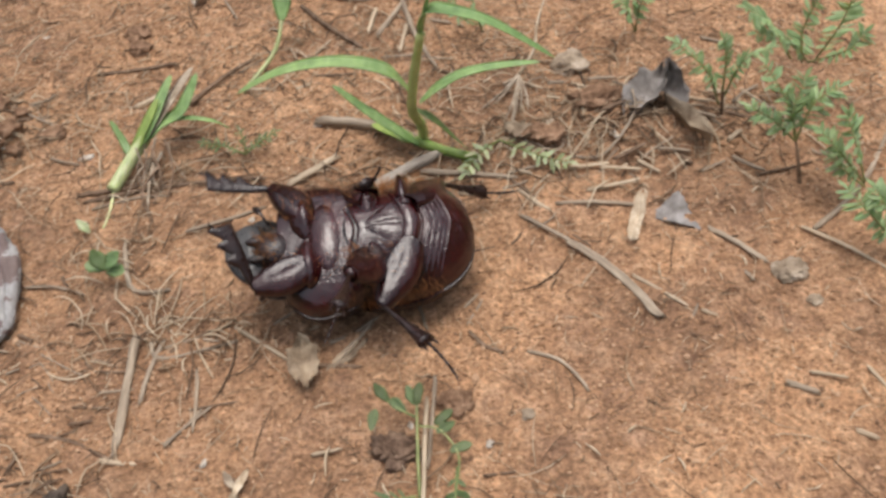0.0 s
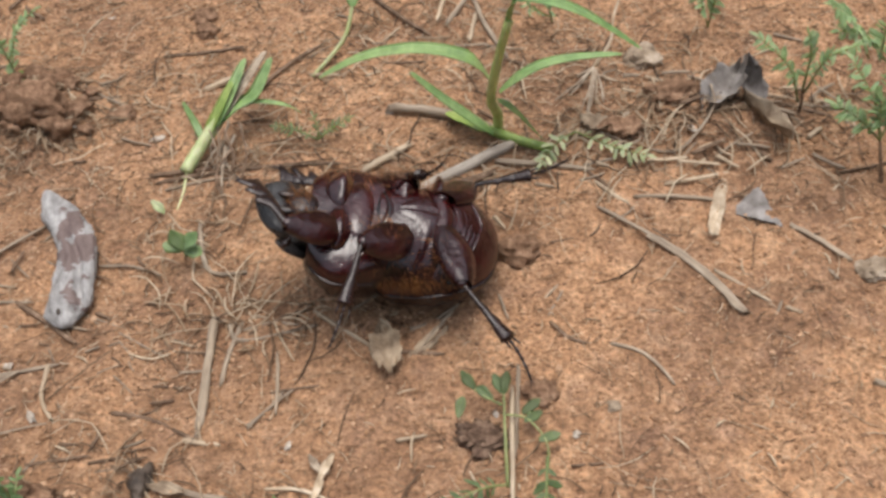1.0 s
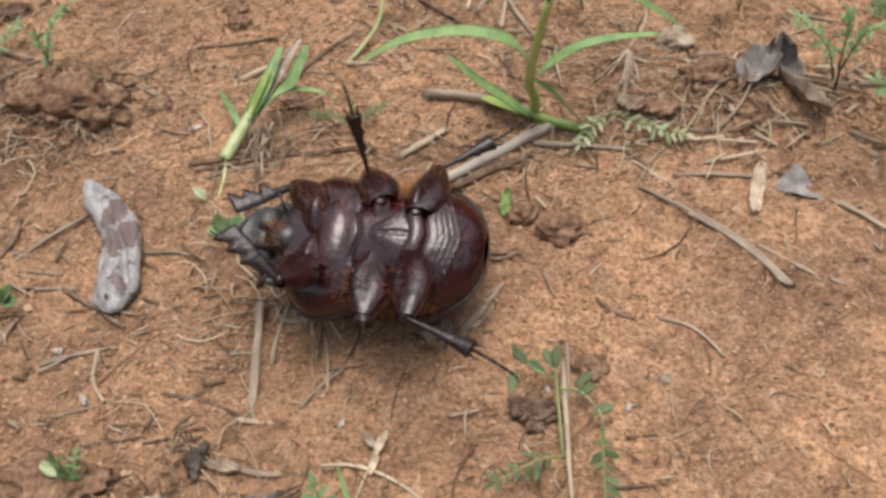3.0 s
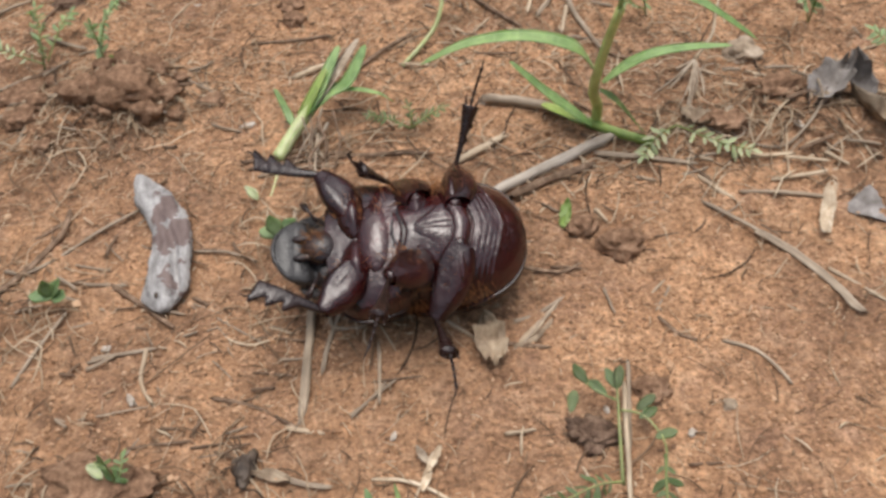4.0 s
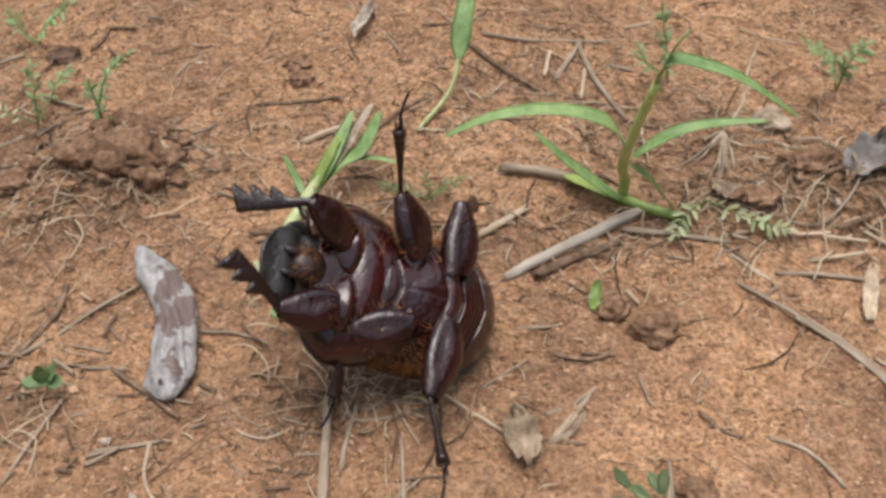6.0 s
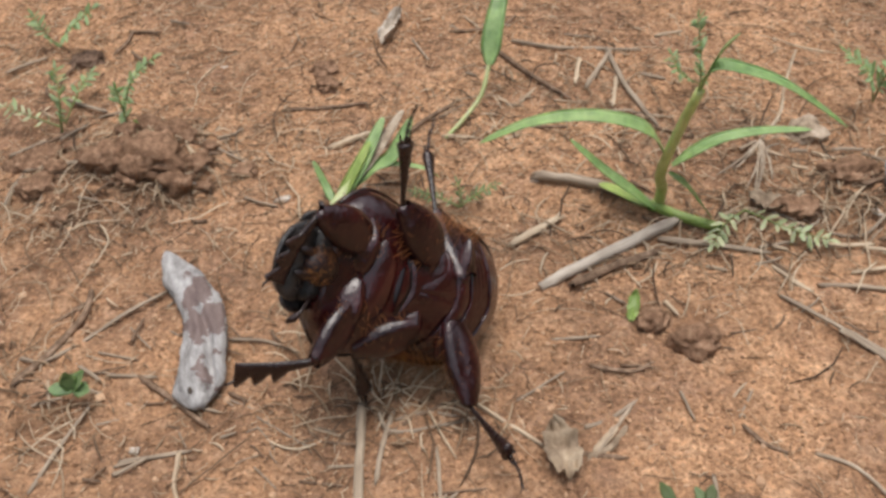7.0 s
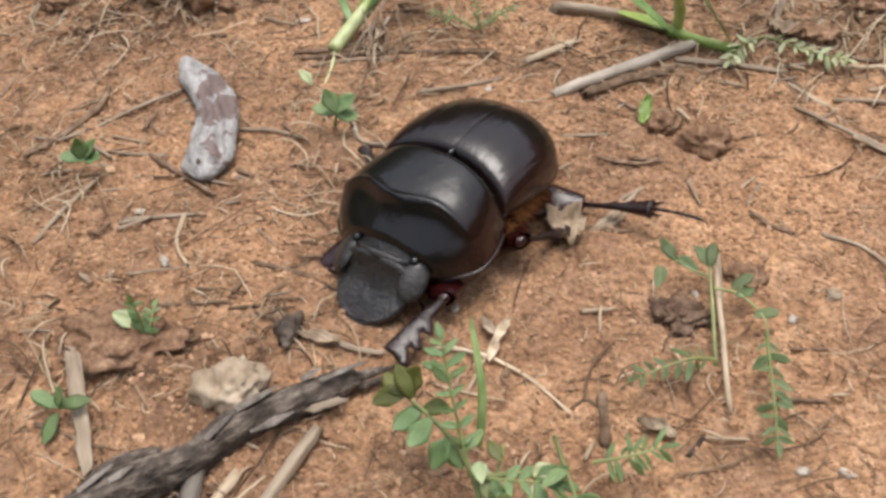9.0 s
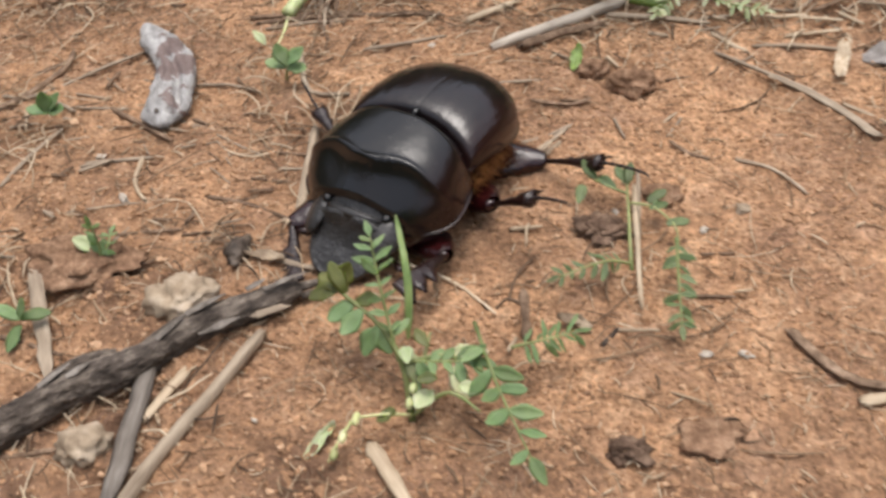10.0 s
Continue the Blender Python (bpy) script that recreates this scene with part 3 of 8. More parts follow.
def head_shell():
    """A broad rounded shovel: thick at the neck, thin at the front edge, with a low cross ridge and raised cheeks."""
    rows = []
    n = 40
    for i in range(31):
        s = i / 30
        y = 12.6 + 12.2 * s
        w = 4.6 + 1.9 * math.sin(min(1, s / 0.5) * math.pi / 2) if s < 0.5 else 6.5 * fall(s, 0.5, 1.0, 2.2) + 0.02
        top = 3.9 - 9.9 * s**1.15 + 1.3 * math.exp(-(((s - 0.40) / 0.05) ** 2)) - 0.7 * math.exp(-(((s - 0.62) / 0.14) ** 2)) + 0.5 * s**8
        thick = 8.2 * (1 - s) ** 1.25 + 0.7
        row = []
        for k in range(n):
            a = 2 * math.pi * k / n
            cx, cz = power_cos(a, 0.7), power_sin(a, 0.75)
            zz = top + (0.35 * abs(cx) ** 4 if cz > 0 else 0) - thick / 2 + thick / 2 * cz - 0.9 * cx * cx * (1 - s)
            row.append(Vector((w * cx, y, zz)) - PRO)
        rows.append(row)
    bm = surface(rows, close_u=True)
    bm.verts.ensure_lookup_table()
    bm.faces.new(bm.verts[:n])
    for sx in (-1, 1):  # cheek lobes beside the eyes, and the edge of the raised crown
        lobe = blob(0, 0, 0, 2.2, 3.4, 0.9, 16)
        lobe.transform(Matrix.Translation(Vector((sx * 6.6, 17.6, -1.0)) - PRO) @ pose(0, 0, 0, -32, sx * 24, sx * -14))
        bm = join(bm, lobe)
    crown = [Vector((x, 16.9 - 0.035 * x * x, 1.2 - 0.022 * x * x)) - PRO for x in (-5.2, -3.6, -1.8, 0, 1.8, 3.6, 5.2)]
    bm = join(bm, tube(crown, [0.2, 0.6, 0.75, 0.9, 0.75, 0.6, 0.2], 10))
    front = [Vector((6.4 * math.sin(a), 18.2 + 6.5 * math.cos(a), -2.6 - 3.6 * math.cos(a))) - PRO for a in (math.pi * (k / 20 - 0.5) for k in range(21))]
    bm = join(bm, tube(front, [0.15] + [0.4] * 19 + [0.15], 8))
    return finish(bm)


def blob(x, y, z, rx, ry, rz, seg=14):
    bm = bmesh.new()
    bmesh.ops.create_uvsphere(bm, u_segments=seg, v_segments=seg * 2 // 3, radius=1)
    for v in bm.verts:
        v.co = Vector((v.co.x * rx + x, v.co.y * ry + y, v.co.z * rz + z))
    return bm


def hip(x, y, z, reach, ry, rz):
    """A hip joint: a spindle across the body, blunt at the midline, drawn out and dented towards the side."""
    bm = blob(0, 0, 0, 1, 1, 1, 20)
    for v in bm.verts:
        u = v.co.x
        k = 1 - 0.38 * max(0.0, u) ** 1.5 + 0.10 * math.sin(3 * u + 2 * v.co.y)
        v.co = Vector((x + reach * u, y + ry * v.co.y * k + 0.35 * u * u, z + rz * (v.co.z * k - 0.16 * max(0.0, -v.co.z) * math.cos(4.5 * v.co.y))))
    bmesh.ops.recalc_face_normals(bm, faces=bm.faces)
    return bm


def hair_tuft(spots, seed, long, thick=0.045, spread=0.5):
    """Three-sided bristles from spots (place, way), in one mesh."""
    rng = random.Random(seed)
    bm = bmesh.new()
    for place, way, count, reach in spots:
        for _ in range(count):
            p = Vector(place) + Vector([rng.uniform(-1, 1) * r for r in reach])
            d = (Vector(way).normalized() + Vector([rng.uniform(-1, 1) for _ in range(3)]) * spread).normalized()
            tip = p + d * long * rng.uniform(0.5, 1.2) + Vector((0, 0, -0.2))
            side = d.orthogonal().normalized()
            other = d.cross(side)
            base = [bm.verts.new(p + thick * (math.cos(a) * side + math.sin(a) * other)) for a in (0, 2.1, 4.2)]
            t = bm.verts.new(tip)
            for k in range(3):
                bm.faces.new((base[k], base[(k + 1) % 3], t))
    return bm


def femur(long, wide):
    """A flat, paddle-shaped thigh: one edge bulges, the other is nearly straight, with a hollow along one face for the shin."""
    rows, n = [], 28
    for i in range(23):
        s = i / 22
        swell = math.sin(math.pi * min(1, s * 0.86 + 0.12))
        out, inn = wide * (0.36 + 0.80 * swell**0.8 * (1.12 - 0.3 * s)), wide * (0.40 + 0.40 * swell**1.3)
        thick = wide * (0.30 + 0.26 * swell)
        row = []
        for k in range(n):
            a = 2 * math.pi * k / n
            c, h = power_cos(a, 1.15), power_sin(a, 0.9)
            hollow = 0.34 * math.exp(-(((h + 0.25) / 0.34) ** 2)) * swell**2 if c > 0 else 0.16 * math.exp(-(((h - 0.1) / 0.3) ** 2)) * swell**2
            row.append((thick * c * (1 - hollow), long * s + 0.10 * wide * h, (out if h > 0 else inn) * h))
        rows.append(row)
    bm = surface(rows, close_u=True)
    bm = join(bm, blob(0, 0.1 * wide, 0, 0.3 * wide, 0.4 * wide, 0.36 * wide, 12))
    bm = join(bm, blob(0, long - 0.15 * wide, 0, 0.26 * wide, 0.32 * wide, 0.34 * wide, 10))
    return finish(bm)


def tibia(long, wide, digging, foot):
    """A shin that widens to its end; a digging one is a flat blade with three strong teeth on its outer edge."""
    rows = []
    for i in range(33):
        s = i / 32
        if digging:
            half, out = 0.6 + (wide * 0.36 - 0.6) * s**0.8, 0.0
            thick = 0.62 - 0.2 * s
            for c in (0.45, 0.70, 0.95):
                out = max(out, 2.0 * max(0.0, 1 - abs(s - c) / 0.11) ** 0.8)
        else:
            half, out = 0.42 + (wide * 0.62 - 0.42) * s**2.2, 0.0
            thick = 0.42 + (wide * 0.42 - 0.42) * s**2.4
            for c in (0.45, 0.68):
                out = max(out, 0.55 * max(0.0, 1 - abs(s - c) / 0.06))
        row = []
        for k in range(14):
            a = 2 * math.pi * k / 14
            z = half * math.sin(a) + (out * max(0.0, math.sin(a)) ** 2)
            row.append((thick * math.cos(a) + (0.5 * math.sin(math.pi * s) if digging else 0), long * s + (0.5 * out if math.sin(a) > 0.6 else 0), z))
        rows.append(row)
    bm = surface(rows, close_u=True)
    bm.verts.ensure_lookup_table()
    bm.faces.new(bm.verts[-14:])
    for dz in ((0.75,) if digging else (0.6, -0.6)):  # spurs
        bm = join(bm, tube([(0, long - 0.3, dz * wide * 0.5), (0.1, long + 1.3, dz * wide * 0.75), (0.15, long + 2.2, dz * wide * 0.7)], [0.28, 0.2, 0.03], 6))
    if foot:
        y = long
        for k in range(5):
            step = foot / 5
            bend = 0.055 * step * k * k
            ahead = 0.055 * step * (k + 1) ** 2
            bm = join(bm, tube([(-bend, y - 0.05, 0), (0.25 * -bend - 0.75 * ahead, y + step * 0.75, 0.0), (-ahead, y + step, 0)], [0.22, 0.36 - 0.02 * k, 0.2], 7))
            y += step
        for sx in (-1, 1):
            bm = join(bm, tube([(-ahead, y - 0.1, 0), (sx * 0.45 - ahead - 0.3, y + 0.7, -0.1), (sx * 0.5 - ahead - 0.8, y + 1.2, -0.3)], [0.14, 0.1, 0.02], 5))
    return finish(bm, 1e-5)


beetle = tagged(new("beetle"), "large glossy black dung beetle with a mahogany underside and rusty hair", "beetle")
for sx in (-1, 1):
    part("wing_case", wing_case(sx), WING, beetle, "glossy black-brown furrowed wing case")
part("abdomen", belly(), BELLY, beetle, "mahogany abdomen with overlapping rings")
part("breast", breast(), WING, beetle, "dark waist behind the neck shield")
part("scutellum", blob(0, -2.2, 7.0, 0.6, 1.1, 0.6), SHELL, beetle)
spots = [((sx * 9.6, y, -4.6), (sx * 1.0, 0.1, -0.5), 13, (1.8, 1.6, 2.2)) for sx in (-1, 1) for y in (-6.5, -4.0, -1.5, 1.0, 3.0)]
spots += [((sx * 11.3, y, -1.6), (sx * 1.0, -0.2, -0.35), 24 if y < -8 else 60, (0.7, 1.6, 1.6)) for sx in (-1, 1) for y in (-12, -9.5, -7, -4.5)]
spots += [((sx * 11.0, y, -3.8), (sx * 1.0, -0.15, -0.5), 12, (1.0, 1.9, 0.9)) for sx in (-1, 1) for y in (-12, -8.5, -5)]
spots += [((sx * 11.6, y, -0.9), (sx * 1.0, -0.4, -0.05), 55, (0.7, 1.4, 1.3)) for sx in (-1, 1) for y in (-5.0, -2.5, 0.2)]
part("hair_fringe", hair_tuft(spots, 3, 2.7), HAIR, beetle, "rusty brown hair along the sides")
shield = part("neck_shield", fore_body(), SHELL, beetle, "broad black neck shield with a curved ridge", Matrix.Translation(PRO * MM))
shield.data.materials.append(BELLY)
shield.data.polygons.foreach_set("material_index", [1 if p.center.z < (-2.2 - PRO.z) * MM else 0 for p in shield.data.polygons])
for sx in (-1, 1):
    edge = []
    for i in range(25):
        s = i / 24
        w = 12.0 + 1.7 * math.sin(min(1, s / 0.55) * math.pi * 0.5) if s < 0.55 else 13.7 - 4.1 * ((s - 0.55) / 0.45) ** 2.2
        edge.append(Vector((sx * (w + 0.35), 1.6 + 12.9 * s, -1.6)) - PRO)
    part("rim", tube(edge, [0.1] + [0.34] * 23 + [0.1], 8), SHELL, shield, "polished raised rim")
head = part("head", head_shell(), HEADSHELL, shield, "dull black shovel-shaped head")
for name, x, y, z, rx, ry, rz in (("chin", 0, 16.2, -5.4, 3.4, 3.4, 1.7), ("jaw", 1.9, 19.2, -6.0, 0.8, 2.0, 0.5), ("jaw", -1.9, 19.2, -6.0, 0.8, 2.0, 0.5)):
    part(name, blob(x - PRO.x, y - PRO.y, z - PRO.z, rx, ry, rz), LEGSHELL, shield, "reddish brown mouthpart")
for sx in (-1, 1):
    part("coxa", hip(sx * 4.8 - PRO.x, 9.6 - PRO.y, -6.0 - PRO.z, sx * 5.0, 2.9, 2.6), BELLY, shield, "rounded mahogany hip of a front leg")
    part("coxa", hip(sx * 5.8, -2.4, -7.2, sx * 3.6, 2.2, 1.7), BELLY, beetle, "rounded mahogany hip of a middle leg")
    part("coxa", hip(sx * 5.6, -9.2, -7.2, sx * 5.4, 1.7, 1.6), BELLY, beetle, "broad mahogany hip of a hind leg")
part("breastplate", breast_plate(), BELLY, beetle, "smooth polished breastplate with a groove along it")
part("throat", blob(0 - PRO.x, 6.0 - PRO.y, -6.2 - PRO.z, 7.5, 3.6, 2.0, 20), BELLY, shield, "mahogany underside of the neck shield")
for sx in (-1, 1):
    feeler = tube([Vector((sx * 5.2, 16.5, -5.0)) - PRO, Vector((sx * 7.6, 17.8, -5.6)) - PRO, Vector((sx * 9.0, 18.6, -5.2)) - PRO, Vector((sx * 9.9, 19.4, -4.6)) - PRO], [0.28, 0.26, 0.75, 0.3], 8)
    part("antenna", feeler, LEGSHELL, shield)
    part("eye", join(bmesh.new(), blob(sx * 5.6 - PRO.x, 15.2 - PRO.y, 0.9 - PRO.z, 0.9, 1.1, 0.8)), SHELL, shield)
spots = [((sx * 1.2 - PRO.x, y - PRO.y, -7.0 - PRO.z), (sx * 0.4, 0.9, -0.5), 22, (1.2, 1.0, 0.3)) for sx in (-1, 1) for y in (16, 18)]
spots += [((sx * 6.0 - PRO.x, y - PRO.y, -7.6 - PRO.z), (sx * 0.7, 0.25, -0.7), 16, (2.5, 1.5, 0.8)) for sx in (-1, 1) for y in (5, 8.5, 12)]
part("beard", hair_tuft(spots, 9, 2.4), HAIR, shield, "rusty brown hair below the neck shield")
# coxa, lengths of thigh, shin and foot
LEGS = {
    "front_leg": ((5.0, 9.5, -7.2), 11.0, 3.7, 12.0, 4.3, True, 0),
    "middle_leg": ((6.0, -2.5, -8.2), 11.0, 3.9, 11.5, 2.7, False, 6.5),
    "hind_leg": ((4.0, -9.3, -8.2), 14.0, 3.7, 12.5, 2.8, False, 7.5),
}
legs = {}
for kind, (coxa, l1, w1, l2, w2, digs, foot) in LEGS.items():
    thigh_mesh = mesh_of(kind, femur(l1, w1), THIGHSHELL)
    shin_mesh = mesh_of("shin", tibia(l2, w2, digs, foot), LEGSHELL)
    tuft_mesh = mesh_of("leg_hair", hair_tuft([((0, l1 * f, -w1 * 0.7), (0.2, 0.4, -1), 8 if digs else 14, (0.5, 2.0, 0.8)) for f in (0.25, 0.55)] + ([] if digs else [((0.3 * w1 * sx, l1 * f, 0), (sx, 0.5, -0.3), 12, (0.3, 2.4, w1 * 0.6)) for f in (0.3, 0.6) for sx in (-1, 1)]), 4, 1.3 if digs else 2.2, 0.05), HAIR)
    for sx, side in ((-1, "left"), (1, "right")):
        thigh = part(kind, thigh_mesh, THIGHSHELL, beetle)
        shin = part("shin", shin_mesh, LEGSHELL, thigh, "toothed digging shin" if digs else "spurred shin with a thin foot", Matrix.Translation((0, l1 * MM, 0)))
        part("leg_hair", tuft_mesh, HAIR, thigh)
        legs[kind, side] = (thigh, shin)

# plants and litter, laid out in millimetres
GROUPS = {
    "straw": "dry straws on the sand", "twig": "twigs on the sand", "clod": "soil clods", "chip": "pale chips on the sand",
    "dead leaf": "dead leaves on the sand", "seedling": "green seedlings", "stone": "small stones", "humus": "humus bits", "bark": "bark flakes",
}


def strip(points, widths, fold=0.18, thick=0.16):
    """A leaf blade along points: a folded ribbon with a little thickness."""
    pts = [Vector(p) for p in points]
    rows = []
    for i, p in enumerate(pts):
        d = (pts[min(i + 1, len(pts) - 1)] - pts[max(i - 1, 0)]).normalized()
        side = d.cross(Vector((0, 0, 1)))
        side = side.normalized() if side.length > 0.05 else Vector((1, 0, 0))
        up = side.cross(d).normalized()
        w, h = widths[i], thick * min(1, widths[i])
        rows.append([p - side * w + up * (w * fold), p - side * w * 0.5 + up * w * fold * 0.35 + up * h * 0.5, p + up * h * 0.2, p + side * w * 0.5 + up * w * fold * 0.35 + up * h * 0.5, p + side * w + up * (w * fold),
                     p + side * w * 0.5 + up * w * fold * 0.2 - up * h, p - up * h * 1.4, p - side * w * 0.5 + up * w * fold * 0.2 - up * h])
    bm = surface(rows, close_u=True)
    bmesh.ops.recalc_face_normals(bm, faces=bm.faces)
    return bm


def curve(points, n):
    """Points along a smooth line through the given ones."""
    pts = [Vector(p) for p in points]
    if len(pts) == 2:
        return [pts[0].lerp(pts[1], k / (n - 1)) for k in range(n)]
    out = []
    for k in range(n):
        s = k / (n - 1) * (len(pts) - 1)
        i = min(int(s), len(pts) - 2)
        u = s - i
        p0, p1, p2, p3 = pts[max(i - 1, 0)], pts[i], pts[i + 1], pts[min(i + 2, len(pts) - 1)]
        out.append(0.5 * (2 * p1 + (p2 - p0) * u + (2 * p0 - 5 * p1 + 4 * p2 - p3) * u * u + (3 * p1 - p0 - 3 * p2 + p3) * u**3))
    return out


def laid(points, lift):
    """Flat points (x, y) or (x, y, above ground) put on the ground, lifted by a stick's radius."""
    return [(p[0], p[1], ground_at(p[0], p[1]) + lift + (p[2] if len(p) > 2 else 0)) for p in points]


def stick(name, points, radius, mat, label, category="twig", group="", squash=0.9, taper=0.75, split=False, rough=0.07, sink=0.15):
    """A twig or straw lying on the ground: uneven along its length, with broken ends, nodes and a slight wobble."""
    rng = random.Random(round(points[0][0] * 31 + points[0][1] * 17))
    n = 10 if len(points) < 4 else 16
    line = curve(laid(points, radius * (1 - sink)), n)
    length = sum((a - b).length for a, b in zip(line, line[1:]))
    wob = min(0.14 * radius, 0.010 * length)
    line = [p + Vector((rng.uniform(-1, 1), rng.uniform(-1, 1), 0.4 * rng.uniform(-1, 1))) * wob for p in line]
    radii = [radius * (1 + rng.uniform(-rough, rough)) * (1 - (1 - taper) * k / (n - 1)) for k in range(n)]
    radii[0] *= 0.72
    radii[-1] *= 0.6
    origin = line[0].copy()
    bm = tube([p - origin for p in line], radii, 12, squash)
    face = [rng.uniform(0.72, 1.12) for _ in range(12)]
    for i, v in enumerate(bm.verts):  # splintered flats and grooves along the grain
        c = line[i // 12] - origin
        v.co = c + (v.co - c) * (face[i % 12] * rng.uniform(0.93, 1.07))
        if i // 12 in (0, n - 1):
            v.co += (line[1] - line[0]).normalized() * radius * rng.uniform(-0.9, 0.9)
    if split:
        d = (line[-1] - line[-2]).normalized()
        for k in range(3):
            bm = join(bm, tube([line[-1] - origin - d * 0.6, line[-1] - origin + d * rng.uniform(0.8, 2.2) + Vector((rng.uniform(-1, 1), rng.uniform(-1, 1), 0.2)) * radius * 0.7], [radius * 0.3, radius * 0.08], 5))
    turn = (line[-1] - line[0]).to_track_quat("Z", "Y").to_matrix().to_4x4()  # its own z runs along the grain
    bm.transform(turn.inverted())
    ob = part(name, bm, mat)
    ob.matrix_basis = Matrix.Translation(origin * MM) @ turn
    return tagged(ob, label, category, group or GROUPS.get(category, ""))


def lump(name, x, y, rx, ry, rz, mat, label, category, turn=0, seed=1, rough=0.26, flat=0.6, sub=4, group=""):
    """A clod or stone: a dented, faceted ball partly sunk into the ground."""
    bm = bmesh.new()
    bmesh.ops.create_icosphere(bm, subdivisions=sub, radius=1)
    off = Vector((seed * 3.1, seed * 1.7, 0))
    rng = random.Random(seed * 7 + 1)
    if category == "chip":  # thin flakes
        rx, ry, rz, rough, turn = rx * 1.35, ry * 0.8, rz * 0.55, 0.5, seed * 47 % 180
    # stones and chips are broken along flat faces
    cuts = [(Vector([rng.gauss(0, 1) for _ in range(3)]).normalized(), rng.uniform(0.6, 0.92)) for _ in range(11)] if category in ("stone", "chip", "pebble") else []
    for v in bm.verts:
        n = v.co.normalized()
        cut = min([1.0] + [d / max(1e-3, n.dot(p)) for p, d in cuts if n.dot(p) > 0.2])
        k = cut + rough * (0.7 if cuts else 2) * (noise.noise(n * 1.3 + off)) + rough * noise.noise(n * 3.1 + off) + rough * 0.6 * noise.noise(n * 7 + off) + rough * 0.45 * noise.noise(n * 15 + off)
        v.co = Vector((n.x * rx, n.y * ry, (n.z if n.z > -flat else -flat) * rz)) * k
    ob = part(name, bm, mat)
    ob.matrix_basis = at(x, y, ground_at(x, y) + rz * flat * 0.55, 0, 0, turn)
    return tagged(ob, label, category, group or GROUPS.get(category, ""))


def crumpled(name, x, y, long, wide, mat, label, turn=0, seed=1, curl=0.5, lift=0.5, category="dead leaf", rx=0, ry=0, point=0.7, group="", crease=1.4):
    """A dry leaf: an oval sheet with thickness, curled and crumpled."""
    rows_top, n, m = [], 15, 11
    off = Vector((seed * 2.3, seed * 5.1, 0))
    for i in range(n):
        s = i / (n - 1)
        w = wide / 2 * max(0.04, math.sin(math.pi * min(1, 0.06 + 0.94 * s)) ** point)
        row = []
        for j in range(m):
            u = -1 + 2 * j / (m - 1)
            q = Vector((u * 0.9, s * 2.2, 0)) + off
            z = curl * wide * 0.5 * u * u + crease * wide * (0.20 * noise.noise(q * 1.4) + 0.14 * noise.noise(q * 3.7) + 0.06 * noise.noise(q * 8)) + 0.06 * wide * abs(u) ** 0.5
            edge = 1 + 0.25 * noise.noise(q * 3 + Vector((9, 0, 0))) + 0.15 * noise.noise(q * 8)
            row.append(Vector((u * w * edge, (s - 0.5) * long, z)))
        rows_top.append(row)
    t = max(0.12, 0.02 * wide)
    bm = surface(rows_top)
    under = surface([[p - Vector((0, 0, t)) for p in row] for row in rows_top], flip=True)
    bm = join(bm, under)
    # close the edge
    bm.verts.ensure_lookup_table()
    k = n * m
    loop = [j for j in range(m)] + [i * m + m - 1 for i in range(1, n)] + [(n - 1) * m + j for j in range(m - 2, -1, -1)] + [i * m for i in range(n - 2, 0, -1)]
    for a, b in zip(loop, loop[1:] + loop[:1]):
        bm.faces.new((bm.verts[a], bm.verts[b], bm.verts[b + k], bm.verts[a + k]))
    bmesh.ops.recalc_face_normals(bm, faces=bm.faces)
    low = min(v.co.z for v in bm.verts)
    ob = part(name, bm, mat)
    ob.matrix_basis = at(x, y, ground_at(x, y) - low * 0.6 + lift, rx, ry, turn)
    return tagged(ob, label, category, group or GROUPS.get(category, ""))


def three_cornered_leaf(corners, mat, label):
    """A dry leaf scrap with three corners, folded along its middle and a little buckled."""
    a, b, c = [Vector((x, y, ground_at(x, y) + up)) for x, y, up in corners]
    o = (a + b + c) / 3
    n, top = 14, []
    for i in range(n):
        row = []
        for j in range(n):
            s, u = i / (n - 1), j / (n - 1)
            p = a.lerp(b, s).lerp(c.lerp(b, s), u) - o
            p.z += 0.5 * noise.noise(p * 0.35) + 0.4 * noise.noise(p * 0.9) + 0.7 * (1 - abs(2 * u - 1)) * (1 - s)
            p += Vector((noise.noise(p * 1.1 + Vector((5, 0, 0))), noise.noise(p * 1.1), 0)) * 0.35
            row.append(p)
        top.append(row)
    bm = surface([row + [p - Vector((0, 0, 0.22)) for p in reversed(row)] for row in top], close_u=True)
    ob = part("grey_leaf", finish(bm), mat)
    ob.matrix_basis = Matrix.Translation(o * MM)
    return tagged(ob, label, "dead leaf", GROUPS["dead leaf"])


def oval_leaf(long, wide, fold=0.2, droop=0.12, sway=0.0, blunt=0.65):
    """A small leaflet with a mid-crease, along +y from its foot; sway bends it sideways."""
    pts, ws = [], []
    for i in range(10):
        s = i / 9
        pts.append((sway * long * s * s, long * s, -droop * long * s * s + 0.03 * long * math.sin(7 * s)))
        ws.append(max(0.03, wide / 2 * math.sin(math.pi * (0.04 + 0.93 * s)) ** blunt * (1 + 0.10 * math.sin(9 * s + 20 * sway))))
    return strip(pts, ws, fold, 0.10)


LEAFLETS = {}
LEAF_SHAPES = ((0.15, 0.10, 0.05, 0.65), (0.45, 0.22, -0.10, 0.8), (0.30, -0.10, 0.14, 0.6), (0.70, 0.05, -0.05, 0.75), (0.05, 0.32, 0.10, 0.7))
LEAF_PICK = random.Random(19)


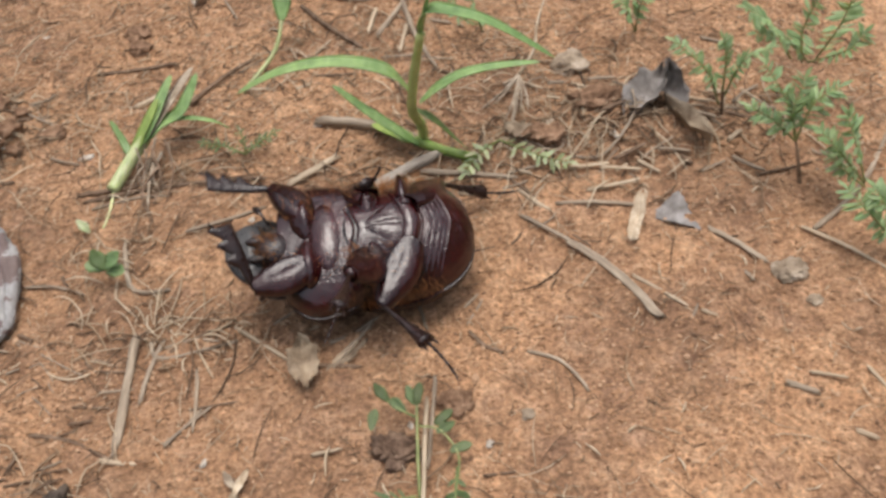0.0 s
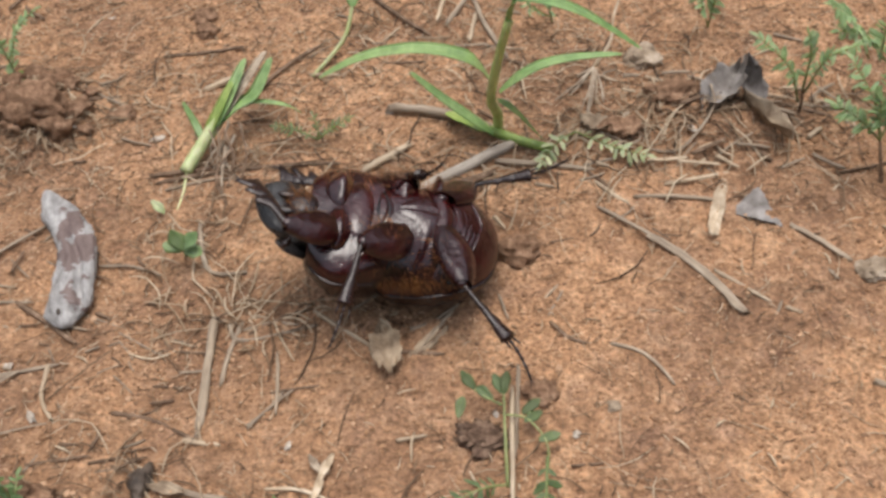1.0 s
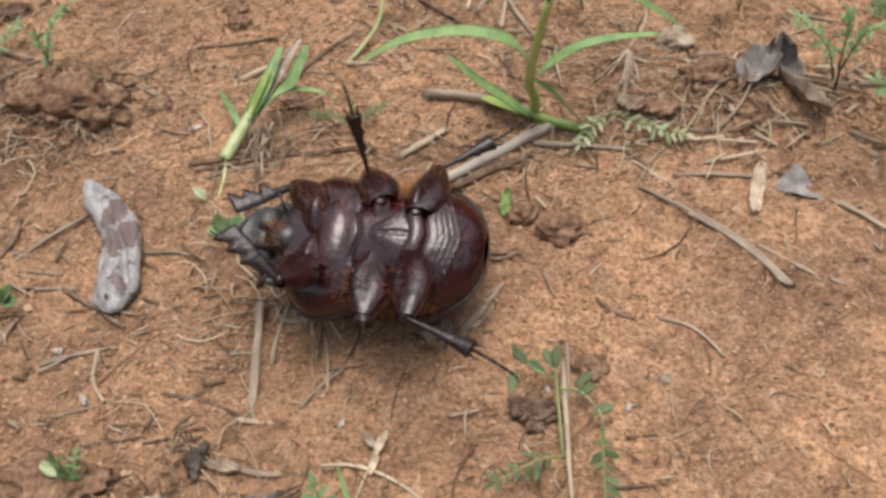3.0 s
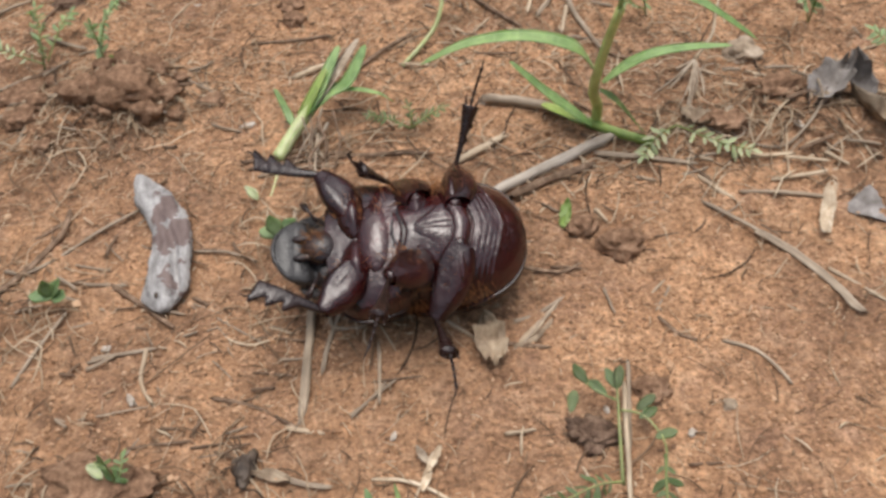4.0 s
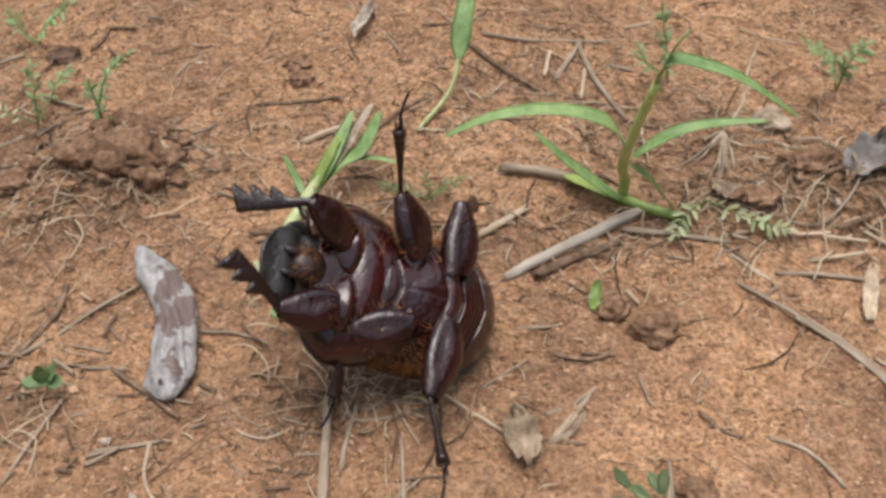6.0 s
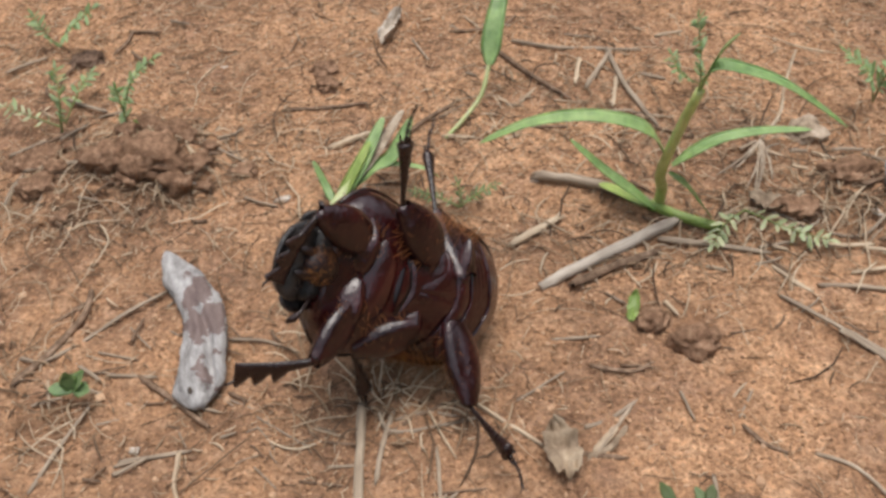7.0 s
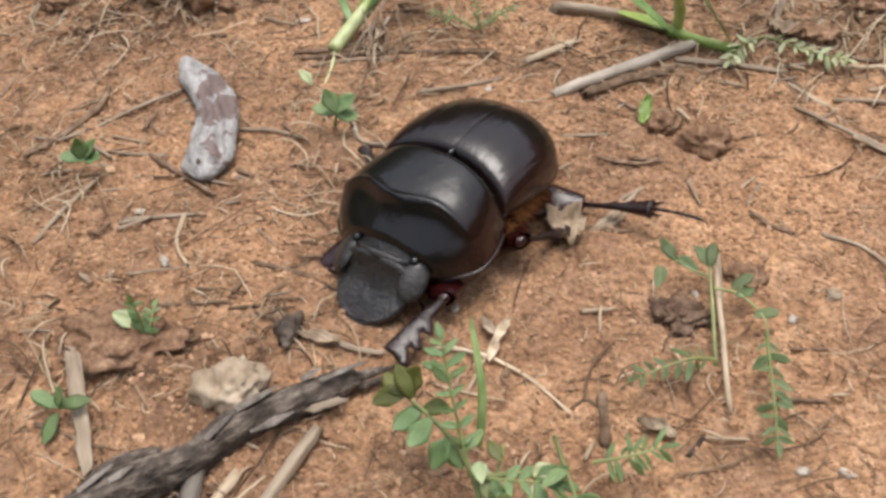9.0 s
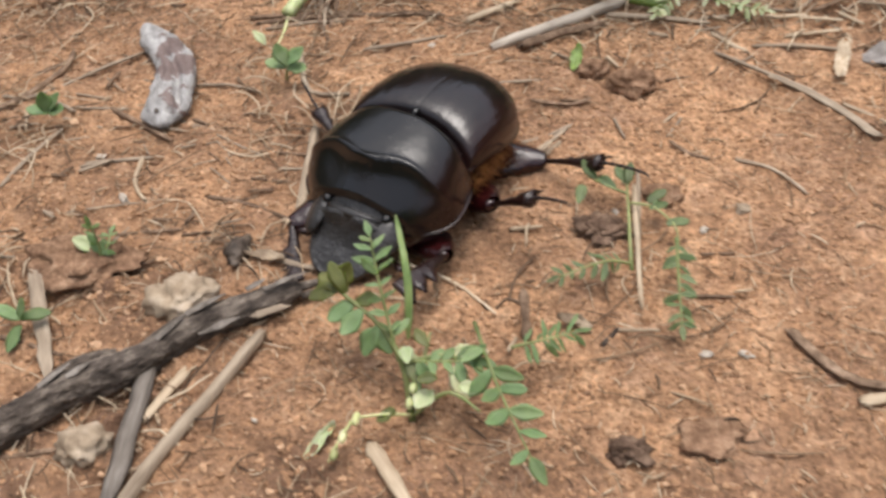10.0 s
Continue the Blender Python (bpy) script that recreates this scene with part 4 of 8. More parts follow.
def leaflet_mesh(long, wide, mat):
    shape = LEAF_PICK.randrange(len(LEAF_SHAPES))
    key = (round(long, 1), round(wide, 1), mat.name, shape)
    if key not in LEAFLETS:
        LEAFLETS[key] = mesh_of("leaflet", oval_leaf(long, wide, *LEAF_SHAPES[shape]), mat)
    return LEAFLETS[key]


def facing(d, up):
    """A turn that lays +y along d with +z near up."""
    y = Vector(d).normalized()
    x = y.cross(Vector(up))
    x = x.normalized() if x.length > 1e-3 else y.orthogonal().normalized()
    return Matrix((x, y, x.cross(y))).transposed()


def frond(plant, origin, points, pairs, long, wide, mat, seed, label="", stem=0.28, bare=0.2, up=(0, -0.25, 1)):
    """A feather-like leaf: a thin rib with paired leaflets, each leaflet a piece of its own."""
    rng = random.Random(seed)
    line = curve([Vector(p) - origin for p in points], 14)
    rib = part("frond", tube(line, [stem * (1 - 0.6 * k / 13) for k in range(14)], 6), STALK, plant, label)
    for k in range(pairs):
        s = bare + (1 - bare) * (k + 0.5) / pairs
        i = min(int(s * 13), 12)
        p = line[i].lerp(line[i + 1], s * 13 - i)
        d = (line[i + 1] - line[i]).normalized()
        size = (0.75 + 0.35 * math.sin(math.pi * (0.15 + 0.8 * (k + 0.5) / pairs))) * rng.uniform(0.6, 1.05)
        for sx in (-1, 1):
            if rng.random() < 0.10:
                continue
            side = d.cross(Vector(up)).normalized() * sx
            way = side + d * rng.uniform(0.25, 0.95) + Vector((0, 0, rng.uniform(-0.45, 0.5)))
            m = facing(way, Vector(up) + Vector((rng.uniform(-0.8, 0.8), rng.uniform(-0.8, 0.8), 0))).to_4x4()
            m.translation = p * MM
            part("leaflet", leaflet_mesh(long, wide, mat), mat, rib, "", m @ Matrix.Scale(size, 4))
    tip = facing(line[-1] - line[-2], up).to_4x4()
    tip.translation = line[-1] * MM
    part("leaflet", leaflet_mesh(long, wide, mat), mat, rib, "", tip @ Matrix.Scale(0.8, 4))
    return rib


def seedling(name, base, label, category="seedling", group=""):
    """The foot of a plant: an Empty on the ground. Returns it and its place in millimetres."""
    x, y = base
    o = Vector((x, y, ground_at(x, y) - 0.3))
    ob = new(name)
    ob.matrix_basis = Matrix.Translation(o * MM)
    return tagged(ob, label, category, group or GROUPS.get(category, "")), o


def stalk(plant, origin, points, radius, mat=None, name="stem", label="", taper=0.5):
    line = curve([Vector(p) - origin for p in points], 12)
    return part(name, tube(line, [radius * (1 - (1 - taper) * k / 11) for k in range(12)], 8), mat or STALK, plant, label)


def leaf_on(plant, origin, place, way, long, wide, mat, up=(0, -0.3, 1), name="leaf", label=""):
    m = facing(way, up).to_4x4()
    m.translation = (Vector(place) - origin) * MM
    return part(name, leaflet_mesh(long, wide, mat), mat, plant, label, m)


def blade(plant, origin, points, width, mat=None, name="blade", label="", fold=0.22, shape=0.5, lean=None):
    """A grass blade: widest in its lower middle, drawn out to a point."""
    n = 22
    line = curve([Vector(p) - origin for p in points], n)
    ws = [max(0.05, width * min(1, 0.35 + 3.0 * k / (n - 1)) * (1 - (k / (n - 1)) ** 2.6) ** shape) for k in range(n)]
    return part(name, strip(line, ws, fold, 0.14), mat or GRASS, plant, label)


def branch(points, radius, label, flakes=7, seed=3):
    """A charred branch: knotty, furrowed bark, frayed at its end, with flakes of bark standing off."""
    rng = random.Random(seed)
    n, sides = 130, 44
    line = curve(laid(points, radius * 0.7), n)
    origin = line[0].copy()
    rows = []
    for i, p in enumerate(line):
        s = i / (n - 1)
        d = (line[min(i + 1, n - 1)] - line[max(i - 1, 0)]).normalized()
        side = d.cross(Vector((0, 0, 1))).normalized()
        up = side.cross(d)
        row = []
        for k in range(sides):
            a = 2 * math.pi * k / sides
            way = math.cos(a) * side + math.sin(a) * up
            q = Vector((math.cos(a) * 1.2, math.sin(a) * 1.2, s * 14))
            plate = noise.noise(Vector((q.x * 2.6, q.y * 2.6, q.z * 0.55)))
            f = 1 + 0.22 * noise.noise(q * 0.5) + 0.15 * (1 - 2 * abs(plate)) * (0.5 + noise.noise(q * 0.9)) + 0.10 * noise.noise(Vector((q.x * 7, q.y * 7, q.z * 1.8))) + 0.09 * noise.noise(q * 5)
            f *= (1 - 0.25 * s) * (1 if s < 0.93 else 1 - (s - 0.93) * 9 * (0.55 + 0.45 * noise.noise(q * 2.3)))
            row.append(p - origin + way * radius * f)
        rows.append(row)
    bm = surface(rows, close_u=True)
    bm.verts.ensure_lookup_table()
    bm.faces.new(bm.verts[:sides])
    bm.faces.new(bm.verts[-sides:])
    bmesh.ops.recalc_face_normals(bm, faces=bm.faces)
    turn = (line[-1] - line[0]).to_track_quat("Z", "Y").to_matrix().to_4x4()
    back = turn.inverted()
    bm.transform(back)
    ob = part("branch", bm, BARK)
    ob.matrix_basis = Matrix.Translation(origin * MM) @ turn
    tagged(ob, label, "branch")
    for k in range(flakes):
        i = rng.randrange(12, n - 8)
        d = (line[i + 1] - line[i]).normalized()
        a = rng.uniform(0.3, 2.4)
        side = d.cross(Vector((0, 0, 1))).normalized()
        way = math.cos(a) * side + math.sin(a) * side.cross(d)
        long = rng.uniform(3, 7)
        foot = line[i] - origin + way * radius * 0.95
        part("bark_flake", strip([foot, foot + d * long * 0.5 + way * 0.25, foot + d * long + way * rng.uniform(0.1, 0.7)], [rng.uniform(0.3, 0.6), rng.uniform(0.5, 0.9), 0.15], 0.1, 0.3), GREYWOOD, ob, "grey flake of bark", back)
    for k in range(4):
        d = (line[-1] - line[-3]).normalized()
        foot = line[-3] - origin + Vector((rng.uniform(-1, 1), rng.uniform(-1, 1), rng.uniform(-0.6, 0.8))) * radius * 0.45
        part("splinter", tube([foot, foot + d * rng.uniform(4, 9) + Vector((rng.uniform(-1, 1), rng.uniform(-1, 1), -0.4)) * 0.8], [radius * 0.22, radius * 0.05], 6), BARK, ob, "", back)
    return ob

# sticks and straws
stick("dry_stick", [(39.7, 15.6), (52.2, 24.3), (67.3, 33.9)], 1.25, PALEWOOD, "long weathered grey stick lying on the sand", "twig", taper=1.0)
stick("bark_strip", [(45.4, 16.2), (54.2, 21.2), (62.7, 25.3)], 1.12, TWIG, "dark strip of bark beside the grey stick", "bark")
stick("dry_stick", [(63.3, 28.9), (73.0, 27.1), (83.5, 25.0)], 0.81, GREYSTRAW, "thin weathered stick lying behind the grey stick", "twig")
stick("dead_stalk", [(37.8, 47.8), (50.5, 44.8), (62.5, 38.3)], 1.46, GREYSTRAW, "thick tan dead grass stalk lying at the grass plant", "stalk")
stick("straw", [(34.4, 28.4), (42.7, 35.4)], 0.76, STRAW, "short pale straw with a split end", "straw", split=True)
stick("straw", [(31.1, 102.1), (42.7, 99.3), (55.4, 97.3)], 0.67, GREYSTRAW, "thin grey straw lying on the sand", "straw")
stick("straw", [(55.0, 97.3), (59.4, 80.8), (65.6, 65.0)], 0.77, GREYSTRAW, "tan straw leaning towards the grass plant", "straw")
stick("straw", [(48.4, 93.4), (47.2, 83.2)], 0.71, STRAW, "short pale straw bit", "straw")
stick("straw", [(57.0, 85.5), (55.7, 74.0)], 0.55, STRAW, "short pale straw bit", "straw")
stick("straw", [(49.6, 81.3), (56.1, 96.5)], 0.79, GREYSTRAW, "short grey straw bit", "straw")
stick("dry_twig", [(27.7, 97.0), (35.1, 88.1), (46.0, 76.3)], 0.85, TWIG, "brown twig lying on the sand", "twig")
stick("dry_twig", [(-23.2, 73.2), (-11.0, 74.7), (-2.9, 76.5)], 0.56, TWIG, "thin dark twig lying on the sand", "twig")
stick("straw", [(-9.2, 58.0), (-0.5, 64.3)], 0.86, STRAW, "short pale straw with frayed edges", "straw")
stick("dry_twig", [(4.9, 58.0), (10.6, 66.5), (17.9, 74.2)], 0.80, TWIG, "dark twig behind the grass shoot", "twig")
stick("dry_twig", [(-12.5, 25.0), (1.1, 28.3), (18.9, 30.6), (27.9, 31.0)], 0.59, TWIG, "long dark twig beneath the grass shoot", "twig")
stick("dry_twig", [(-14.5, 27.3), (-0.6, 29.9), (9.7, 30.6)], 0.54, TWIG, "dark twig beneath the grass shoot", "twig")
stick("dry_twig", [(-10.0, 23.0), (-1.0, 25.9), (6.9, 25.7)], 0.46, GREYSTRAW, "thin grey twig beneath the grass shoot", "twig")
stick("straw", [(33.5, 27.3), (42.9, 34.8)], 0.83, STRAW, "short pale straw split lengthwise", "straw", split=True)
stick("straw", [(13.1, 14.5), (23.6, 18.4), (29.4, 21.4)], 0.56, GREYSTRAW, "thin straw lying on the sand", "straw")
stick("straw", [(98.5, 20.1), (111.7, 22.7)], 0.48, STRAW, "pale straw lying on the sand", "straw")
stick("dry_twig", [(91.9, 17.6), (100.6, 16.3), (109.1, 15.0)], 0.59, GREYSTRAW, "tan twig lying on the sand", "twig")
stick("straw", [(83.8, 22.0), (90.7, 15.7)], 0.42, STRAW, "thin pale straw lying on the sand", "straw")
stick("straw", [(84.2, 14.5), (93.6, 7.0), (101.8, -1.8)], 0.57, GREYSTRAW, "long grey straw lying on the sand", "straw")
stick("flat_straw", [(94.1, 5.9), (102.3, -2.6), (109.2, -14.3)], 0.94, GREYSTRAW, "flat grey straw blade tapering to its end", "straw", squash=0.35, taper=0.9)
stick("straw", [(105.4, -3.5), (114.5, -11.1)], 0.49, STRAW, "pale straw lying on the sand", "straw")
stick("straw", [(117.2, -12.2), (119.7, -13.7)], 0.43, STRAW, "short pale straw bit", "straw")
stick("straw", [(116.5, -11.1), (113.7, -17.0)], 0.38, GREYSTRAW, "short grey straw bit", "straw")
stick("straw", [(121.5, 7.1), (125.7, 3.3), (130.7, -1.8)], 0.81, GREYSTRAW, "flat greyish straw lying on the sand", "straw", squash=0.5)
stick("straw", [(124.0, -0.3), (127.7, -6.2)], 0.39, GREYSTRAW, "thin grey straw bit", "straw")
stick("straw", [(139.3, 7.5), (146.6, 1.2), (153.8, -6.4)], 0.47, STRAW, "long thin pale straw", "straw")
stick("bent_twig", [(141.4, 6.4), (149.8, 14.1), (156.5, 22.7), (165.0, 37.3)], 0.57, GREYSTRAW, "thin bent grey twig", "twig")
stick("rootlet", [(84.5, -20.0), (89.8, -21.8), (93.1, -25.4), (95.1, -29.1)], 0.36, GREYSTRAW, "thin curved rootlet lying on the sand", "root")
stick("straw", [(133.5, -26.6), (139.2, -28.3)], 0.37, STRAW, "thin pale straw bit", "straw")
stick("dry_twig", [(129.1, -29.1), (134.0, -31.3)], 0.73, GREYSTRAW, "short thick dry twig", "twig")
stick("straw", [(138.3, -38.7), (141.1, -40.4)], 0.51, STRAW, "short pale straw bit", "straw")
stick("straw", [(143.0, -26.4), (145.5, -31.2)], 0.43, STRAW, "short pale straw bit", "straw")
stick("straw", [(8.6, -12.5), (10.2, -26.8), (11.5, -38.8)], 0.95, GREYSTRAW, "long split tan straw lying on the sand", "straw", split=True, taper=0.95)
stick("dry_twig", [(14.3, -13.9), (13.4, -21.9), (13.2, -28.8)], 0.56, GREYSTRAW, "grey twig beside the split straw", "twig")
stick("rootlet", [(11.8, -13.8), (13.9, -18.0), (18.9, -17.9), (29.3, -14.7)], 0.45, GREYSTRAW, "curled grey rootlet on orange sand", "root")
stick("rootlet", [(13.6, -19.3), (19.2, -14.2), (25.3, -11.0)], 0.40, TWIG, "thin dark rootlet on orange sand", "root")
stick("rootlet", [(15.0, -15.6), (20.2, -13.5), (25.4, -14.5)], 0.34, GREYSTRAW, "thin grey rootlet on orange sand", "root")
stick("straw", [(0.2, 12.4), (4.7, -0.5), (12.9, -1.2)], 0.55, GREYSTRAW, "thin kinked grey straw", "straw")
stick("straw", [(22.7, -21.6), (23.7, -28.0), (24.7, -35.2)], 0.43, GREYSTRAW, "thin grey straw on orange sand", "straw")
stick("straw", [(20.2, -38.1), (23.3, -33.6), (26.8, -29.3)], 0.37, GREYSTRAW, "thin tan straw on orange sand", "straw")
stick("straw", [(22.5, -30.0), (31.7, -28.3)], 0.32, TWIG, "thin dark straw on orange sand", "straw")
stick("straw", [(28.2, -11.2), (33.9, -15.6), (40.6, -20.5)], 0.50, STRAW, "thin straw leading to the dead leaf", "straw")
stick("straw", [(47.8, -22.8), (51.8, -20.0), (54.4, -15.9)], 0.69, DEADLEAF, "pale dry sliver beside the dead leaf", "straw", squash=0.5)
stick("straw", [(45.1, -21.7), (54.1, -22.4)], 0.53, TWIG, "dark sliver beside the dead leaf", "straw")
stick("straw", [(67.8, -24.9), (67.6, -33.9), (67.3, -43.8)], 0.45, GREYSTRAW, "thin upright-lying grey straw", "straw")
stick("straw", [(47.4, -16.3), (51.8, -14.4), (56.7, -10.1)], 0.45, GREYSTRAW, "thin tan straw on orange sand", "straw")
stick("straw", [(49.2, -21.3), (53.1, -15.7)], 0.78, STRAW, "flat pale husk sliver", "straw", squash=0.45)
stick("straw", [(35.8, -10.8), (44.2, -4.3)], 0.30, GREYSTRAW, "thin tan straw on orange sand", "straw")
stick("straw", [(41.7, 2.2), (50.4, 3.1)], 0.37, GREYSTRAW, "thin tan straw on orange sand", "straw")
stick("straw", [(51.8, 14.4), (55.4, 11.6)], 0.33, GREYSTRAW, "thin tan straw bit", "straw")
stick("straw", [(62.8, 12.5), (65.1, 9.3)], 0.49, STRAW, "short pale straw bit", "straw")
stick("straw", [(54.2, -3.1), (60.1, -3.2)], 0.36, TWIG, "dark straw bit on orange sand", "straw")
stick("straw", [(75.4, -5.8), (72.7, -9.5), (74.4, -13.0)], 0.31, STRAW, "thin kinked pale straw", "straw")
stick("straw", [(64.1, -8.0), (65.9, -13.9)], 0.30, GREYSTRAW, "thin grey straw on orange sand", "straw")
stick("straw", [(84.3, 21.4), (88.8, 16.7)], 0.46, STRAW, "pale straw bit on orange sand", "straw")
stick("straw", [(71.6, 21.6), (75.2, 20.5)], 0.51, STRAW, "pale straw bit on orange sand", "straw")
stick("dry_twig", [(-56.0, -12.2), (-51.8, -3.4), (-49.0, 5.9), (-49.7, 12.7)], 0.82, TWIG, "dark crooked twig on the sand", "twig")
stick("straw", [(-54.1, -7.5), (-47.5, -1.5), (-41.6, 6.1), (-32.9, 13.6)], 0.52, GREYSTRAW, "tan twig reaching to the grey pod", "straw")
stick("dry_twig", [(-33.2, -8.6), (-25.0, -13.9), (-17.0, -19.6)], 0.69, TWIG, "brown twig under the grey pod", "twig")
stick("straw", [(-31.2, -28.2), (-25.4, -26.0), (-19.0, -24.1)], 0.36, GREYSTRAW, "thin tan straw on orange sand", "straw")
stick("straw", [(-21.0, -24.3), (-19.8, -32.0), (-15.9, -36.8)], 0.44, STRAW, "kinked pale straw on orange sand", "straw")
stick("straw", [(-44.7, -33.4), (-42.4, -25.0), (-40.0, -14.8)], 0.43, GREYSTRAW, "long thin tan straw", "straw")
stick("straw", [(-50.6, -9.4), (-47.6, -16.3)], 0.39, STRAW, "thin pale straw on orange sand", "straw")
stick("straw", [(-18.8, 1.1), (-11.6, 0.6), (-4.6, -1.9)], 0.38, GREYSTRAW, "thin tan straw on orange sand", "straw")
stick("dry_twig", [(-6.0, -34.9), (2.2, -36.2), (11.9, -41.0)], 0.47, TWIG, "thin dark twig on orange sand", "twig")
stick("straw", [(9.0, -40.7), (16.0, -41.6)], 0.61, STRAW, "pale dry chip on orange sand", "straw", squash=0.5)
stick("straw", [(-30.6, -27.3), (-25.4, -26.1), (-21.3, -24.9)], 0.40, GREYSTRAW, "thin tan straw on orange sand", "straw")
stick("straw", [(4.8, -25.8), (11.2, -25.1)], 0.32, GREYSTRAW, "thin tan straw on orange sand", "straw")
stick("straw", [(20.0, -37.6), (23.0, -33.8), (25.1, -29.6)], 0.31, GREYSTRAW, "thin tan straw on orange sand", "straw")
stick("straw", [(47.0, -40.5), (51.9, -39.4)], 0.39, STRAW, "short pale straw bit", "straw")
stick("straw", [(76.6, -45.6), (81.7, -45.1)], 0.34, TWIG, "short dark straw bit", "straw")
stick("straw", [(49.0, -22.4), (55.3, -11.7)], 0.58, GREYSTRAW, "tan straw lying on the sand", "straw")
stick("straw", [(48.6, -3.3), (55.8, -4.3), (59.7, -2.0)], 0.45, TWIG, "thin dark straw on orange sand", "straw")
stick("dry_twig", [(73.7, -14.3), (77.0, -18.4), (80.4, -20.1)], 0.43, TWIG, "short dark twig on orange sand", "twig")
stick("straw", [(76.3, -7.4), (73.4, -13.0)], 0.33, GREYSTRAW, "thin pale straw on orange sand", "straw")
stick("dry_twig", [(25.7, -50.1), (31.9, -50.2), (39.5, -53.7), (46.5, -59.8)], 0.37, STRAW, "long pale bent twig before the beetle", "twig")
stick("straw", [(10.2, -50.4), (15.4, -51.5), (18.8, -51.5)], 0.63, GREYSTRAW, "flat tan straw under the beetle's head", "straw", squash=0.5)
stick("straw", [(31.6, -58.0), (34.3, -47.8)], 0.33, STRAW, "thin pale straw on orange sand", "straw")
stick("straw", [(48.3, -66.5), (49.4, -63.6)], 0.38, STRAW, "short pale straw bit", "straw")
stick("straw", [(47.0, -40.2), (51.2, -39.4)], 0.26, GREYSTRAW, "thin tan straw on orange sand", "straw")
stick("dry_stalk", [(50.9, -64.6, 0), (50.6, -62.0, 2.5), (50.0, -58.6, 4)], 0.8, TWIG, "short brown dried stalk", "stalk", rough=0.3)
stick("dry_twig", [(50.4, -60.6, 3), (48.0, -59.4, 3.4), (46.2, -60.2, 2)], 0.3, TWIG, "thin side twig of the brown stalk", "twig")
# the charred branch and what lies round it
branch([(-23.3, -91.8), (-16.3, -84.0), (-10.9, -79.0), (-2.6, -73.9), (1.6, -68.2), (9.4, -62.2), (16.2, -57.8)], 2.7, "thick charred black branch with flaking bark lying on the sand")
stick("branch_stub", [(-15.9, -82.9), (-12.9, -76.3), (-6.8, -73.3)], 1.55, BARK, "short charred side shoot on the branch", "branch", sink=-0.6)
stick("dry_stick", [(-1.8, -73.8), (-1.2, -81.9), (0.4, -96.5)], 1.55, GREYWOOD, "grey weathered stick running out from under the branch", "twig", taper=1.0, squash=0.6)
stick("dry_stick", [(12.3, -66.0), (8.4, -77.6), (4.6, -87.4), (1.8, -97.0)], 0.95, GREYSTRAW, "long tan stick running out from under the branch", "twig", taper=1.1)
stick("straw", [(3.6, -74.2), (1.6, -79.2), (0.2, -83.4)], 0.82, STRAW, "pale broken straw by the grey stick", "straw")
stick("straw", [(0.3, -79.8), (2.5, -83.5)], 0.29, STRAW, "thin pale sliver on orange sand", "straw")
stick("straw", [(10.5, -64.1), (15.2, -62.1)], 0.94, GREYSTRAW, "pale bark sliver on the branch", "bark", squash=0.5, sink=-1.2)
stick("dry_twig", [(-17.5, -89.9), (-10.9, -88.7), (-3.5, -87.2)], 0.49, TWIG, "thin dark twig on orange sand", "twig")
stick("straw", [(-5.9, -91.0), (-3.2, -87.2)], 0.36, GREYSTRAW, "thin tan straw on orange sand", "straw")
stick("straw", [(-26.8, -57.1), (-21.6, -66.7), (-16.7, -75.8)], 1.30, GREYSTRAW, "flat tan straw standing against the branch", "straw", squash=0.4)
stick("dry_twig", [(-27.4, -69.3), (-21.4, -70.7), (-16.4, -72.0)], 0.46, TWIG, "thin dark twig on orange sand", "twig")
stick("split_stick", [(31.7, -85.6), (35.0, -89.7), (38.6, -95.1)], 1.24, STRAW, "pale split stick lying on the sand", "stick", squash=0.5, split=True)
stick("bark_piece", [(87.5, -60.9), (90.9, -66.2), (95.3, -69.9), (100.2, -70.6)], 0.92, TWIG, "grey-brown curled bark piece", "bark", squash=0.5)
stick("bark_piece", [(95.0, -73.3), (100.6, -72.0)], 0.99, STRAW, "pale bark piece on orange sand", "bark", squash=0.5)
stick("dry_twig", [(61.5, -65.1), (63.9, -61.5)], 0.41, SEEDCOAT, "short dark curved twig", "twig")
stick("straw", [(63.9, -61.7), (69.5, -61.7)], 0.33, STRAW, "thin pale straw on orange sand", "straw")
stick("straw", [(73.9, -54.9), (80.9, -54.2)], 0.35, TWIG, "thin dark twig bit", "twig")
stick("straw", [(66.8, -31.1, 2), (66.9, -45.2, 2), (67.2, -58.6, 1)], 0.50, STRAW, "upright pale straw beside the seedling", "straw")
# stones, clods and chips
lump("pale_stone", -1.2, -60.7, 5.14, 4.89, 3.91, PALESTONE, "pale buff stone behind the charred branch", "stone", seed=3)
lump("pale_stone", -6.1, -87.9, 3.87, 3.51, 2.81, PALESTONE, "pale buff stone beside the grey stick", "stone", seed=5)
lump("clod", 60.3, 7.2, 2.7, 2.8, 2.0, CLOD, "small brown soil clod", "clod", seed=1)
lump("clod", 67.4, 2.9, 4.1, 3.3, 2.5, CLOD, "brown soil clod on orange sand", "clod", seed=2)
lump("pebble", 134.4, -4.1, 3.52, 3.14, 1.88, PALESTONE, "pale crumbly pebble on orange sand", "pebble", seed=4)
lump("pebble", 84.3, -33.7, 1.50, 1.26, 0.76, PALESTONE, "small buff pebble on orange sand", "pebble", seed=6)
lump("pebble", 77.6, -39.5, 0.73, 0.85, 0.44, CHIP, "tiny white pebble on orange sand", "pebble", seed=7)
lump("pebble", 138.0, -10.9, 1.68, 1.28, 0.77, PALESTONE, "small buff pebble on orange sand", "pebble", seed=8)
